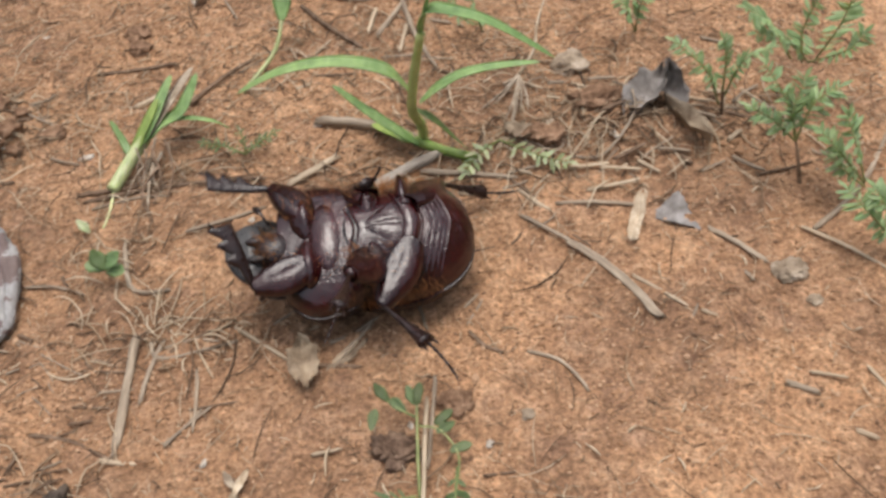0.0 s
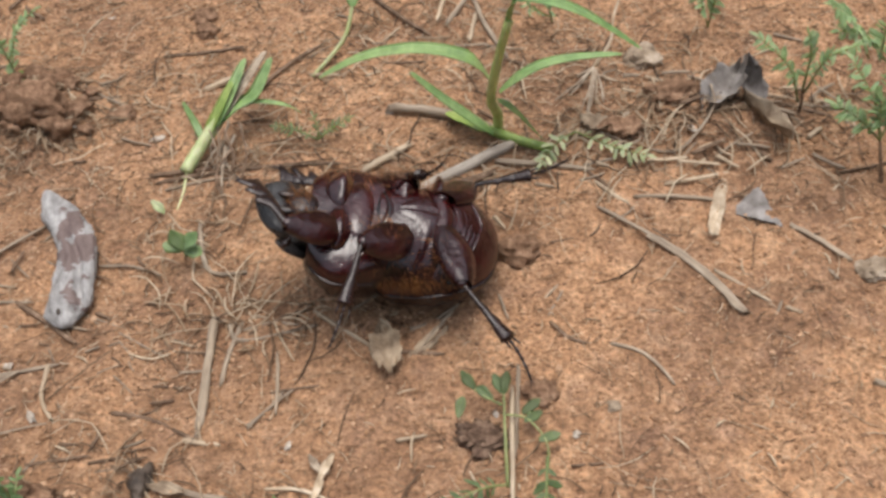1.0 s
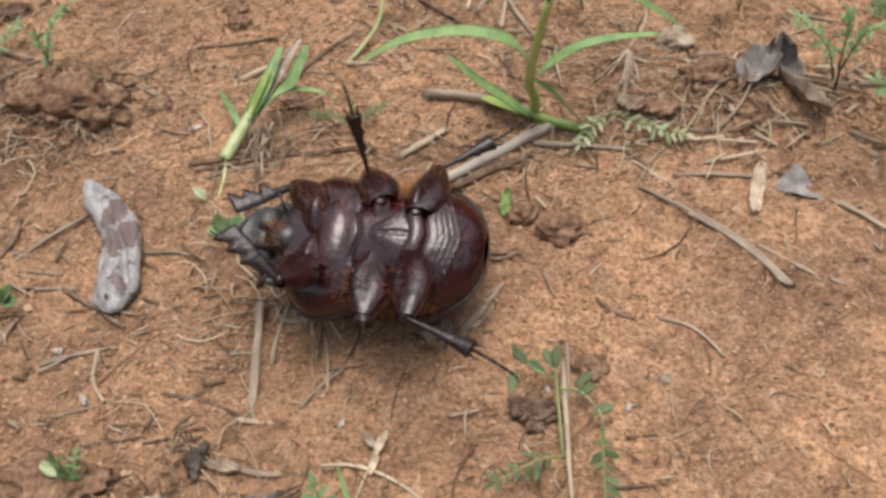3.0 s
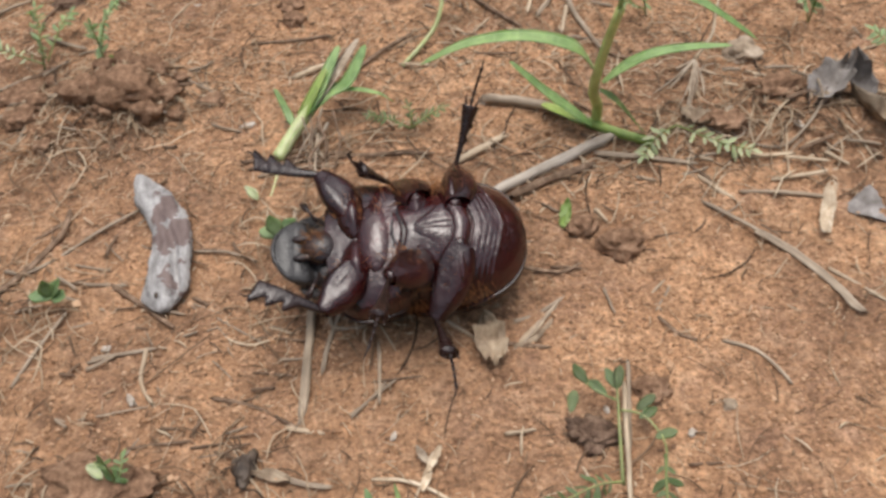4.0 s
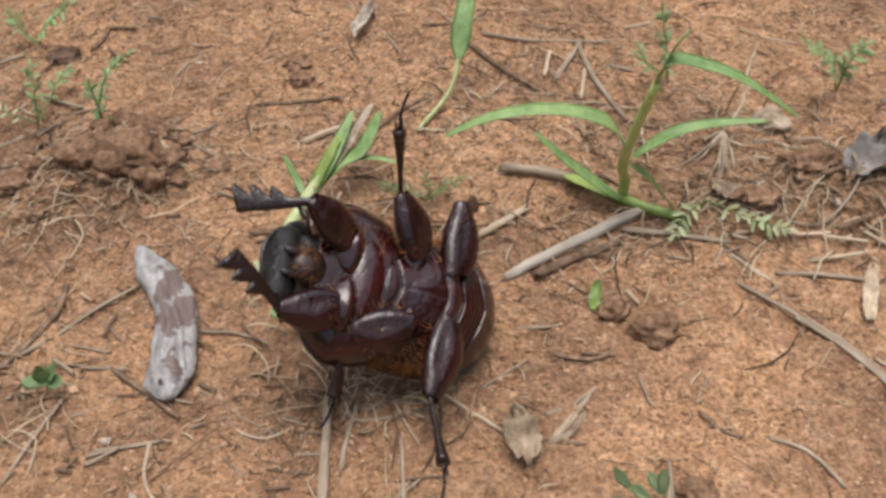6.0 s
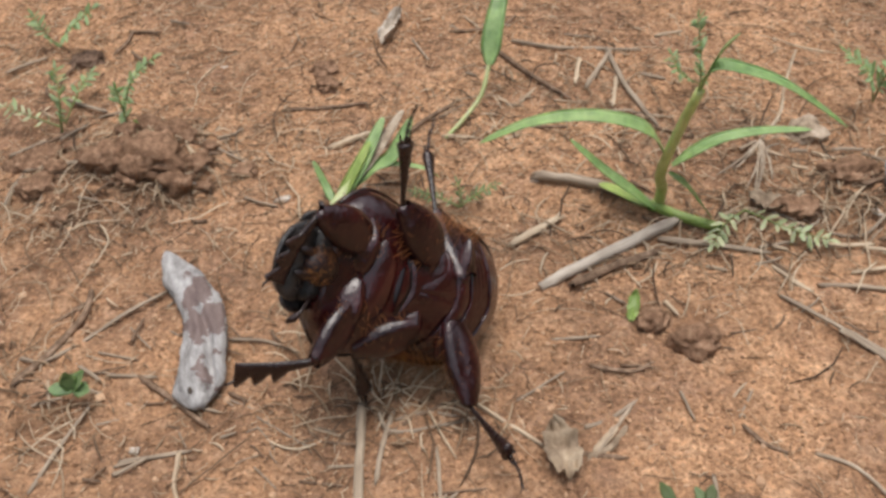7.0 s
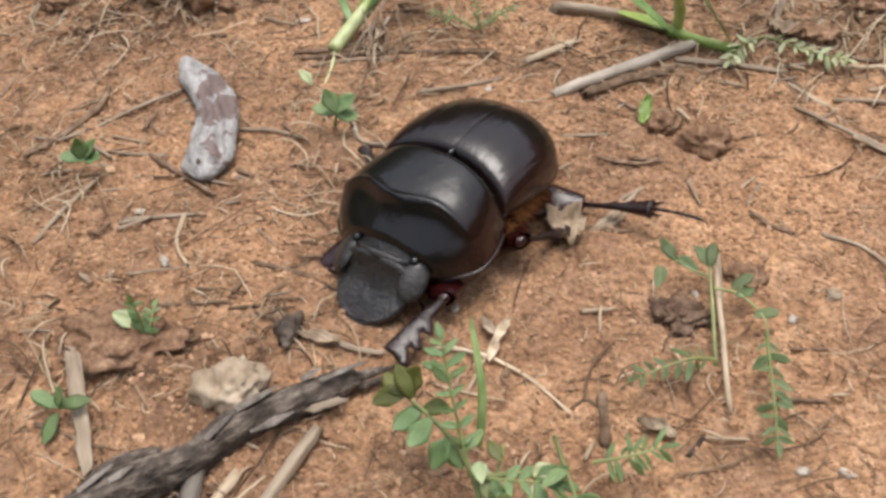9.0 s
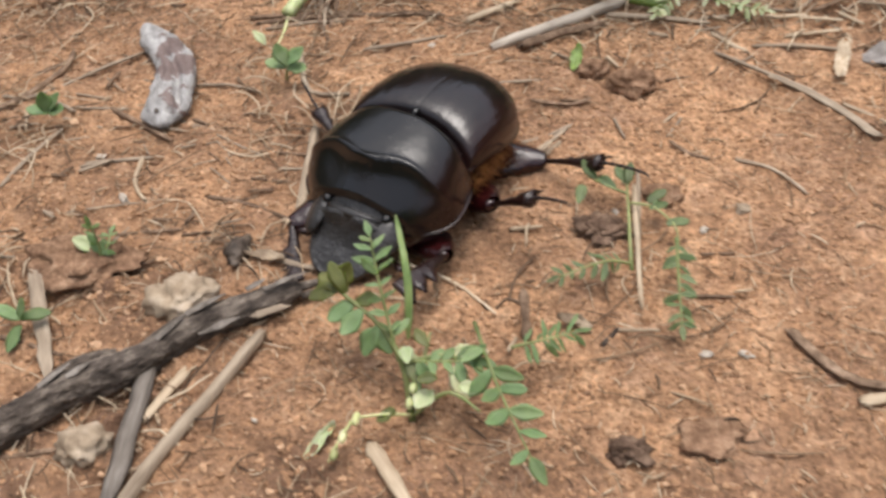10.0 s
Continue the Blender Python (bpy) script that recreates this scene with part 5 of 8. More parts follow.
lump("seed", 3.9, -49.2, 1.89, 3.26, 1.51, SEEDCOAT, "dark wrinkled oval seed", "seed", seed=9)
lump("clod", -21.3, -53.9, 9.20, 5.52, 2.21, CLOD, "flat brown soil clod", "clod", seed=10)
lump("clod", 75.5, -79.9, 4.02, 3.30, 0.99, CLOD, "flat grey-brown clay flake", "clod", seed=11)
lump("clod", 64.9, -83.1, 2.62, 1.72, 1.03, HUMUSBIT, "dark crumbly bit of humus", "clod", seed=12, rough=0.45)
lump("clod", 61.2, -40.0, 3.47, 2.49, 1.25, HUMUSBIT, "dark crumbled bit of humus", "clod", seed=13, rough=0.5)
lump("clod", 62.0, -40.6, 3.43, 2.25, 1.13, HUMUSBIT, "dark crumbled bit of humus", "clod", seed=14, rough=0.5)
lump("clod", 71.6, -30.9, 3.04, 2.56, 1.28, CLOD, "brown soil clod on orange sand", "clod", seed=15)
lump("clod", -13.5, 82.6, 3.02, 2.74, 1.65, CLOD, "small dark soil clod", "clod", seed=16)
lump("clod", -15.5, 88.6, 3.36, 2.86, 1.71, CLOD, "small brown soil clod", "clod", seed=17)
lump("clod", -70.5, 39.7, 4.77, 3.45, 2.07, CLOD, "brown soil clod on the mound", "clod", seed=18)
lump("clod", -45.2, 46.8, 6.6, 5.2, 4.2, CLOD, "large brown soil clod on the mound", "clod", seed=19)
lump("clod", -56.7, 46.6, 5.2, 4.4, 3.4, CLOD, "brown soil clod on the mound", "clod", seed=20)
lump("clod", -77.9, 51.5, 5.72, 3.78, 1.89, CLOD, "brown soil clod on the mound", "clod", seed=21)
lump("clod", -79.0, 93.2, 4.82, 3.69, 1.85, HUMUSBIT, "dark soil clod on orange sand", "clod", seed=22)
lump("clod", -27.3, 48.8, 3.90, 2.34, 0.94, CLOD, "dark flat soil clod", "clod", seed=23)
lump("clod", 97.7, 63.4, 4.17, 4.00, 2.00, PALESTONE, "crumbly grey clod on orange sand", "clod", seed=24)
lump("clod", 91.1, 36.4, 4.43, 3.21, 1.92, CLOD, "brown soil clod on orange sand", "clod", seed=25)
lump("clod", 101.6, 44.1, 5.22, 3.75, 2.25, CLOD, "brown soil clod on orange sand", "clod", seed=26)
lump("clod", 27.8, -70.3, 2.43, 1.46, 0.73, CLOD, "dark soil crumb on orange sand", "clod", seed=27)
lump("chip", 28.0, -41.5, 0.80, 0.69, 0.48, CHIP, "small whitish chip on orange sand", "chip", seed=40, sub=2)
lump("chip", -20.5, -35.6, 1.77, 1.06, 0.74, CHIP, "small whitish chip on orange sand", "chip", seed=41, sub=2)
lump("chip", -29.0, -24.7, 0.81, 1.07, 0.57, CHIP, "small whitish chip on orange sand", "chip", seed=42, sub=2)
lump("chip", -16.2, 40.9, 1.37, 1.44, 0.96, CHIP, "small whitish chip on orange sand", "chip", seed=43, sub=2)
lump("chip", 59.7, 2.3, 1.37, 0.85, 0.59, CHIP, "small whitish chip on orange sand", "chip", seed=44, sub=2)
lump("chip", 105.1, 33.8, 1.26, 1.30, 0.88, CHIP, "small whitish chip on orange sand", "chip", seed=45, sub=2)
lump("chip", -37.3, 42.3, 1.04, 1.19, 0.73, CHIP, "small whitish chip on orange sand", "chip", seed=46, sub=2)
lump("chip", 27.4, 18.1, 1.36, 1.14, 0.80, CHIP, "small whitish chip on orange sand", "chip", seed=47, sub=2)
lump("chip", 19.1, -5.7, 0.58, 0.53, 0.37, CHIP, "small whitish chip on orange sand", "chip", seed=48, sub=2)
lump("chip", 81.2, -65.8, 0.99, 1.14, 0.69, CHIP, "small whitish chip on orange sand", "chip", seed=49, sub=2)
lump("chip", 75.8, -65.9, 0.82, 0.85, 0.57, CHIP, "small whitish chip on orange sand", "chip", seed=50, sub=2)
lump("chip", 38.4, 47.8, 1.48, 1.42, 0.99, CHIP, "small whitish chip on orange sand", "chip", seed=51, sub=2)
lump("chip", 63.9, -35.3, 0.71, 0.71, 0.50, CHIP, "small whitish chip on orange sand", "chip", seed=52, sub=2)
lump("chip", 15.2, -81.7, 0.39, 0.45, 0.28, CHIP, "small whitish chip on orange sand", "chip", seed=53, sub=2)
lump("chip", -42.4, 90.7, 1.21, 1.04, 0.73, CHIP, "small whitish chip on orange sand", "chip", seed=54, sub=2)
mound = random.Random(52)
for k in range(26):
    x, y = mound.gauss(-50, 11), mound.gauss(50, 6)
    r = mound.uniform(1.2, 3.4)
    lump("clod", round(x, 1), round(y, 1), r * mound.uniform(0.9, 1.3), r, r * mound.uniform(0.6, 0.9), CLOD, "lump of brown clay soil on the mound", "clod", seed=200 + k, rough=0.34, sub=3)
# dead leaves
crumpled("dead_leaf", 43.5, -21.9, 11.5, 6.0, DEADLEAF, "pale brown crumpled dead leaf on the sand", 16, 5, curl=0.5, lift=0.6, crease=2.1, point=0.5)
three_cornered_leaf([(109.9, 11.7, 0.3), (116.8, 18.1, 1.4), (119.8, 6.9, 0.6)], GREYLEAF, "small grey three-cornered dead leaf")
stick("root", [(96.0, 30.2), (101.6, 29.2), (106.1, 31.9, 1), (109.8, 36.9, 2), (109.8, 43.2, 3)], 0.32, GREYSTRAW, "thin looping grey root by the curled leaf", "root", sink=-0.5)
stick("dry_twig", [(92.0, 53.7), (93.2, 53.9), (95.7, 54.0)], 0.61, GREYSTRAW, "thin dry straw in a tangle of litter", "twig", sink=-2.00)
stick("straw", [(123.2, 46.5), (124.9, 46.2), (127.5, 45.8)], 0.33, GREYSTRAW, "thin dry straw in a tangle of litter", "straw", sink=-0.54)
stick("straw", [(129.3, 26.5), (131.7, 24.6), (134.9, 22.6)], 0.44, GREYSTRAW, "thin dry straw in a tangle of litter", "straw", sink=-1.57)
stick("dry_twig", [(118.5, 26.7), (119.7, 25.7), (120.5, 24.9)], 0.56, TWIG, "thin dry straw in a tangle of litter", "twig", sink=-0.44)
stick("straw", [(106.5, 52.7), (109.4, 49.5), (112.0, 46.4)], 0.47, GREYSTRAW, "thin dry straw in a tangle of litter", "straw", sink=-2.27)
stick("straw", [(109.6, 26.6), (111.6, 24.9), (113.8, 23.3)], 0.43, STRAW, "thin dry straw in a tangle of litter", "straw", sink=-1.13)
stick("dry_twig", [(91.6, 48.2), (92.8, 47.4), (94.2, 46.5)], 0.46, STRAW, "thin dry straw in a tangle of litter", "twig", sink=-1.75)
stick("straw", [(85.8, 35.0), (89.2, 37.5), (92.3, 40.1)], 0.57, GREYSTRAW, "thin dry straw in a tangle of litter", "straw", sink=-0.46)
stick("straw", [(102.8, 36.3), (104.4, 35.7), (106.4, 35.1)], 0.32, TWIG, "thin dry straw in a tangle of litter", "straw", sink=-0.69)
stick("dry_twig", [(110.3, 27.1), (113.5, 29.3), (117.4, 31.4)], 0.31, GREYSTRAW, "thin dry straw in a tangle of litter", "twig", sink=-0.89)
stick("straw", [(82.0, 26.3), (84.9, 27.2), (88.4, 28.1)], 0.43, GREYSTRAW, "thin dry straw in a tangle of litter", "straw", sink=-0.80)
stick("straw", [(86.3, 35.7), (89.8, 33.1), (92.7, 30.6)], 0.31, GREYSTRAW, "thin dry straw in a tangle of litter", "straw", sink=-1.54)
stick("dry_twig", [(130.3, 43.5), (132.9, 44.6), (136.6, 45.6)], 0.33, GREYSTRAW, "thin dry straw in a tangle of litter", "twig", sink=-0.11)
stick("straw", [(87.1, 31.4), (88.7, 31.8), (91.4, 32.0)], 0.37, STRAW, "thin dry straw in a tangle of litter", "straw", sink=-2.29)
stick("straw", [(84.5, 55.9), (88.3, 54.1), (90.7, 52.5)], 0.34, STRAW, "thin dry straw in a tangle of litter", "straw", sink=-1.46)
stick("dry_twig", [(97.4, 55.6), (100.0, 54.0), (101.1, 52.6)], 0.40, STRAW, "thin dry straw in a tangle of litter", "twig", sink=-0.50)
stick("straw", [(103.2, 39.3), (106.0, 40.3), (108.3, 41.4)], 0.58, TWIG, "thin dry straw in a tangle of litter", "straw", sink=-1.25)
stick("straw", [(79.3, 49.6), (80.7, 50.3), (83.0, 51.0)], 0.47, TWIG, "thin dry straw in a tangle of litter", "straw", sink=-0.81)
stick("dry_twig", [(130.0, 42.7), (133.4, 44.3), (135.5, 46.1)], 0.33, STRAW, "thin dry straw in a tangle of litter", "twig", sink=-0.97)
stick("straw", [(101.6, 25.8), (105.3, 25.0), (109.9, 24.1)], 0.43, STRAW, "thin dry straw in a tangle of litter", "straw", sink=-2.00)
stick("straw", [(113.8, 28.3), (117.3, 27.8), (120.3, 27.4)], 0.44, GREYSTRAW, "thin dry straw in a tangle of litter", "straw", sink=-2.31)
stick("dry_twig", [(135.1, 50.4), (137.7, 46.8), (139.8, 43.4)], 0.34, STRAW, "thin dry straw in a tangle of litter", "twig", sink=-2.25)
stick("straw", [(84.5, 26.0), (85.4, 25.6), (87.2, 25.0)], 0.55, STRAW, "thin dry straw in a tangle of litter", "straw", sink=-1.87)
stick("straw", [(132.6, 45.7), (135.2, 48.8), (139.2, 51.8)], 0.47, GREYSTRAW, "thin dry straw in a tangle of litter", "straw", sink=-0.99)
stick("dry_twig", [(122.7, 41.2), (124.7, 41.7), (125.4, 42.2)], 0.39, GREYSTRAW, "thin dry straw in a tangle of litter", "twig", sink=-2.05)
stick("straw", [(109.4, 29.6), (110.6, 27.8), (112.9, 26.1)], 0.31, STRAW, "thin dry straw in a tangle of litter", "straw", sink=-1.40)
stick("straw", [(92.1, 31.3), (93.8, 32.2), (94.3, 33.1)], 0.31, GREYSTRAW, "thin dry straw in a tangle of litter", "straw", sink=-2.09)
stick("dry_twig", [(127.6, 50.8), (130.5, 50.3), (132.6, 49.9)], 0.47, STRAW, "thin dry straw in a tangle of litter", "twig", sink=-0.58)
stick("straw", [(104.7, 24.5), (106.1, 25.3), (107.1, 26.1)], 0.43, STRAW, "thin dry straw in a tangle of litter", "straw", sink=-1.04)
stick("straw", [(119.1, 39.5), (123.4, 38.1), (127.2, 36.9)], 0.58, STRAW, "thin dry straw in a tangle of litter", "straw", sink=-0.30)
stick("dry_twig", [(110.6, 42.6), (113.5, 44.4), (117.0, 46.0)], 0.46, GREYSTRAW, "thin dry straw in a tangle of litter", "twig", sink=-1.35)
stick("straw", [(128.6, 30.2), (130.3, 31.6), (131.9, 33.1)], 0.57, STRAW, "thin dry straw in a tangle of litter", "straw", sink=-1.32)
stick("straw", [(108.3, 41.5), (109.7, 42.1), (112.2, 42.6)], 0.32, GREYSTRAW, "thin dry straw in a tangle of litter", "straw", sink=-1.52)
stick("dry_twig", [(95.1, 26.8), (99.0, 26.7), (103.5, 26.6)], 0.55, STRAW, "thin dry straw in a tangle of litter", "twig", sink=-0.98)
stick("straw", [(92.1, 36.9), (93.5, 35.1), (95.0, 33.3)], 0.38, TWIG, "thin dry straw in a tangle of litter", "straw", sink=-0.71)
stick("straw", [(133.4, 46.3), (136.7, 44.3), (138.8, 42.4)], 0.33, STRAW, "thin dry straw in a tangle of litter", "straw", sink=-1.61)
stick("dry_twig", [(130.7, 42.2), (133.0, 42.3), (134.3, 42.6)], 0.33, GREYSTRAW, "thin dry straw in a tangle of litter", "twig", sink=-2.00)
stick("straw", [(122.2, 23.4), (124.9, 24.8), (127.6, 26.1)], 0.31, GREYSTRAW, "thin dry straw in a tangle of litter", "straw", sink=-0.43)
stick("straw", [(104.5, 26.9), (108.1, 28.2), (111.4, 29.5)], 0.56, TWIG, "thin dry straw in a tangle of litter", "straw", sink=-2.24)
stick("dry_twig", [(119.3, 43.9), (121.6, 44.7), (123.7, 45.6)], 0.59, STRAW, "thin dry straw in a tangle of litter", "twig", sink=-1.27)
stick("straw", [(134.5, 42.4), (137.3, 42.4), (140.8, 42.4)], 0.60, GREYSTRAW, "thin dry straw in a tangle of litter", "straw", sink=-1.01)
stick("straw", [(101.5, 55.4), (105.2, 55.0), (107.4, 54.7)], 0.47, GREYSTRAW, "thin dry straw in a tangle of litter", "straw", sink=-2.28)
stick("dry_twig", [(121.5, 38.0), (124.2, 37.1), (126.6, 36.2)], 0.32, TWIG, "thin dry straw in a tangle of litter", "twig", sink=-2.31)
stick("straw", [(81.6, 53.7), (83.7, 55.4), (85.5, 57.2)], 0.47, GREYSTRAW, "thin dry straw in a tangle of litter", "straw", sink=-1.31)
stick("straw", [(87.2, 54.4), (88.3, 56.1), (90.6, 57.6)], 0.34, GREYSTRAW, "thin dry straw in a tangle of litter", "straw", sink=-1.52)
stick("dry_twig", [(115.6, 48.9), (117.4, 50.3), (120.4, 51.6)], 0.34, GREYSTRAW, "thin dry straw in a tangle of litter", "twig", sink=-1.73)
stick("straw", [(-68.6, 97.4), (-65.6, 94.2), (-61.0, 91.1)], 0.47, TWIG, "thin dry stalk strewn over the soil mound", "straw", sink=-1.31)
stick("straw", [(-78.3, 74.8), (-72.4, 72.4), (-66.0, 70.1)], 0.67, GREYSTRAW, "thin dry stalk strewn over the soil mound", "straw", sink=-0.63)
stick("dry_twig", [(-77.9, 36.3), (-78.0, 40.8), (-77.0, 45.4)], 0.42, GREYSTRAW, "thin dry stalk strewn over the soil mound", "twig", sink=-1.27)
stick("straw", [(-55.5, 67.3), (-52.6, 66.2), (-50.8, 65.1)], 0.64, TWIG, "thin dry stalk strewn over the soil mound", "straw", sink=-1.27)
stick("dry_twig", [(-34.7, 58.3), (-32.3, 61.5), (-31.2, 64.9)], 0.48, GREYSTRAW, "thin dry stalk strewn over the soil mound", "twig", sink=-0.90)
stick("straw", [(-85.0, 54.5), (-81.2, 57.3), (-77.9, 60.2)], 0.51, GREYSTRAW, "thin dry stalk strewn over the soil mound", "straw", sink=-0.94)
stick("straw", [(-59.9, 39.5), (-54.9, 35.8), (-51.2, 32.3)], 0.33, TWIG, "thin dry stalk strewn over the soil mound", "straw", sink=-0.79)
stick("straw", [(-79.5, 48.2), (-75.4, 48.2), (-71.6, 48.3)], 0.42, GREYSTRAW, "thin dry stalk strewn over the soil mound", "straw", sink=-0.30)
stick("straw", [(-78.0, 43.1), (-74.8, 39.9), (-70.4, 36.7)], 0.34, GREYSTRAW, "thin dry stalk strewn over the soil mound", "straw", sink=-1.27)
stick("dry_twig", [(-47.4, 55.5), (-47.4, 59.6), (-45.8, 63.8)], 0.62, TWIG, "thin dry stalk strewn over the soil mound", "twig", sink=-0.32)
stick("straw", [(-68.1, 46.4), (-62.7, 48.4), (-58.3, 50.3)], 0.62, GREYSTRAW, "thin dry stalk strewn over the soil mound", "straw", sink=-0.26)
stick("straw", [(-72.3, 106.9), (-67.7, 106.7), (-63.3, 106.5)], 0.57, TWIG, "thin dry stalk strewn over the soil mound", "straw", sink=-1.06)
stick("dry_twig", [(-72.7, 95.4), (-71.3, 101.4), (-71.5, 107.7)], 0.57, TWIG, "thin dry stalk strewn over the soil mound", "twig", sink=-1.13)
stick("straw", [(-61.1, 55.0), (-58.3, 53.1), (-55.9, 51.2)], 0.48, TWIG, "thin dry stalk strewn over the soil mound", "straw", sink=-0.77)
stick("straw", [(-99.2, 86.9), (-95.5, 90.0), (-90.3, 93.2)], 0.57, GREYSTRAW, "thin dry stalk strewn over the soil mound", "straw", sink=-1.40)
stick("dry_twig", [(-37.3, 55.7), (-32.0, 53.3), (-26.1, 50.9)], 0.40, GREYSTRAW, "thin dry stalk strewn over the soil mound", "twig", sink=-1.15)
stick("straw", [(-62.7, 112.8), (-60.6, 112.2), (-56.9, 111.6)], 0.41, GREYSTRAW, "thin dry stalk strewn over the soil mound", "straw", sink=-1.20)
stick("straw", [(-60.5, 37.0), (-58.0, 36.7), (-56.4, 36.4)], 0.40, GREYSTRAW, "thin dry stalk strewn over the soil mound", "straw", sink=-1.13)
stick("dry_twig", [(-35.0, 51.3), (-31.8, 53.3), (-29.1, 55.4)], 0.47, TWIG, "thin dry stalk strewn over the soil mound", "twig", sink=-0.26)
stick("straw", [(-64.3, 31.0), (-60.4, 27.9), (-58.0, 24.8)], 0.32, TWIG, "thin dry stalk strewn over the soil mound", "straw", sink=-1.06)
stick("straw", [(-39.8, 39.1), (-39.5, 40.6), (-38.1, 42.2)], 0.58, GREYSTRAW, "thin dry stalk strewn over the soil mound", "straw", sink=-0.81)
stick("dry_twig", [(-60.8, 46.1), (-57.2, 43.0), (-52.2, 40.1)], 0.40, TWIG, "thin dry stalk strewn over the soil mound", "twig", sink=-0.33)
stick("straw", [(-73.6, 59.2), (-71.6, 62.0), (-69.0, 64.8)], 0.51, GREYSTRAW, "thin dry stalk strewn over the soil mound", "straw", sink=-1.42)
stick("straw", [(-84.4, 78.8), (-83.3, 76.5), (-80.5, 74.2)], 0.46, TWIG, "thin dry stalk strewn over the soil mound", "straw", sink=-1.24)
stick("dry_twig", [(-34.2, 32.6), (-33.1, 32.6), (-31.4, 32.7)], 0.56, TWIG, "thin dry stalk strewn over the soil mound", "twig", sink=-0.21)
stick("straw", [(-67.8, 68.5), (-65.4, 69.6), (-61.7, 70.8)], 0.37, GREYSTRAW, "thin dry stalk strewn over the soil mound", "straw", sink=-0.32)
stick("straw", [(-66.9, 57.3), (-67.1, 58.8), (-66.2, 60.2)], 0.36, TWIG, "thin dry stalk strewn over the soil mound", "straw", sink=-1.25)
stick("dry_twig", [(-81.4, 80.2), (-81.3, 84.7), (-80.7, 89.3)], 0.47, TWIG, "thin dry stalk strewn over the soil mound", "twig", sink=-0.93)
stick("straw", [(-79.5, 56.7), (-76.5, 59.4), (-73.6, 62.2)], 0.51, TWIG, "thin dry stalk strewn over the soil mound", "straw", sink=-1.09)
stick("straw", [(-24.4, 39.7), (-20.8, 38.5), (-16.9, 37.4)], 0.44, GREYSTRAW, "thin dry stalk strewn over the soil mound", "straw", sink=-0.82)
stick("dry_twig", [(-57.6, 37.5), (-56.3, 39.5), (-53.8, 41.5)], 0.40, TWIG, "thin dry stalk strewn over the soil mound", "twig", sink=-0.21)
stick("straw", [(-42.3, 57.5), (-40.4, 61.8), (-39.7, 66.3)], 0.35, GREYSTRAW, "thin dry stalk strewn over the soil mound", "straw", sink=-1.18)
stick("straw", [(-50.4, 61.7), (-49.3, 62.6), (-48.1, 63.4)], 0.49, TWIG, "thin dry stalk strewn over the soil mound", "straw", sink=-0.96)
stick("straw", [(-69.8, 33.4), (-69.2, 35.6), (-68.9, 37.8)], 0.47, GREYSTRAW, "thin dry stalk strewn over the soil mound", "straw", sink=-0.30)
stick("dry_twig", [(-40.1, 42.1), (-39.2, 41.3), (-37.5, 40.5)], 0.39, TWIG, "thin dry stalk strewn over the soil mound", "twig", sink=-0.30)
stick("dry_twig", [(61.0, 50.2), (61.8, 48.1)], 0.25, TWIG, "thin dry straw strewn on the sand", "twig")
stick("straw", [(34.1, 75.7), (37.5, 81.8)], 0.41, STRAW, "thin dry straw strewn on the sand", "straw")
stick("straw", [(42.1, 76.7), (50.2, 75.7)], 0.27, STRAW, "thin dry straw strewn on the sand", "straw")
stick("straw", [(26.7, 105.7), (32.0, 114.4)], 0.46, TWIG, "thin dry straw strewn on the sand", "straw")
stick("dry_twig", [(44.7, 105.6), (52.4, 103.6)], 0.30, GREYSTRAW, "thin dry straw strewn on the sand", "twig")
stick("straw", [(9.3, 59.5), (15.2, 58.9)], 0.39, TWIG, "thin dry straw strewn on the sand", "straw")
stick("straw", [(67.7, 103.5), (74.3, 105.8)], 0.53, STRAW, "thin dry straw strewn on the sand", "straw")
stick("straw", [(64.7, 45.9), (67.2, 45.5)], 0.31, TWIG, "thin dry straw strewn on the sand", "straw")
stick("dry_twig", [(64.6, 65.0), (72.4, 60.1)], 0.46, TWIG, "thin dry straw strewn on the sand", "twig")
stick("straw", [(4.9, 104.0), (10.6, 93.9)], 0.37, GREYSTRAW, "thin dry straw strewn on the sand", "straw")
stick("straw", [(41.0, 94.6), (43.8, 91.2)], 0.29, STRAW, "thin dry straw strewn on the sand", "straw")
stick("straw", [(54.5, 89.9), (57.3, 86.7)], 0.29, TWIG, "thin dry straw strewn on the sand", "straw")
stick("dry_twig", [(-7.5, 117.7), (-5.1, 115.0)], 0.40, STRAW, "thin dry straw strewn on the sand", "twig")
stick("straw", [(63.2, 86.5), (68.5, 84.3)], 0.50, GREYSTRAW, "thin dry straw strewn on the sand", "straw")
stick("straw", [(14.7, 109.9), (17.9, 107.1)], 0.31, GREYSTRAW, "thin dry straw strewn on the sand", "straw")
stick("straw", [(0.5, 45.6), (8.3, 46.8)], 0.31, TWIG, "thin dry straw strewn on the sand", "straw")
stick("dry_twig", [(20.4, 88.7), (23.0, 87.4)], 0.43, GREYSTRAW, "thin dry straw strewn on the sand", "twig")
stick("straw", [(51.2, 72.4), (61.1, 72.6)], 0.47, GREYSTRAW, "thin dry straw strewn on the sand", "straw")
stick("straw", [(23.0, 109.9), (27.6, 111.3)], 0.31, GREYSTRAW, "thin dry straw strewn on the sand", "straw")
stick("straw", [(14.6, 106.7), (24.0, 107.6)], 0.53, TWIG, "thin dry straw strewn on the sand", "straw")
stick("dry_twig", [(24.6, 91.7), (32.9, 84.8)], 0.28, TWIG, "thin dry straw strewn on the sand", "twig")
stick("straw", [(58.4, 46.9), (63.3, 42.1)], 0.43, TWIG, "thin dry straw strewn on the sand", "straw")
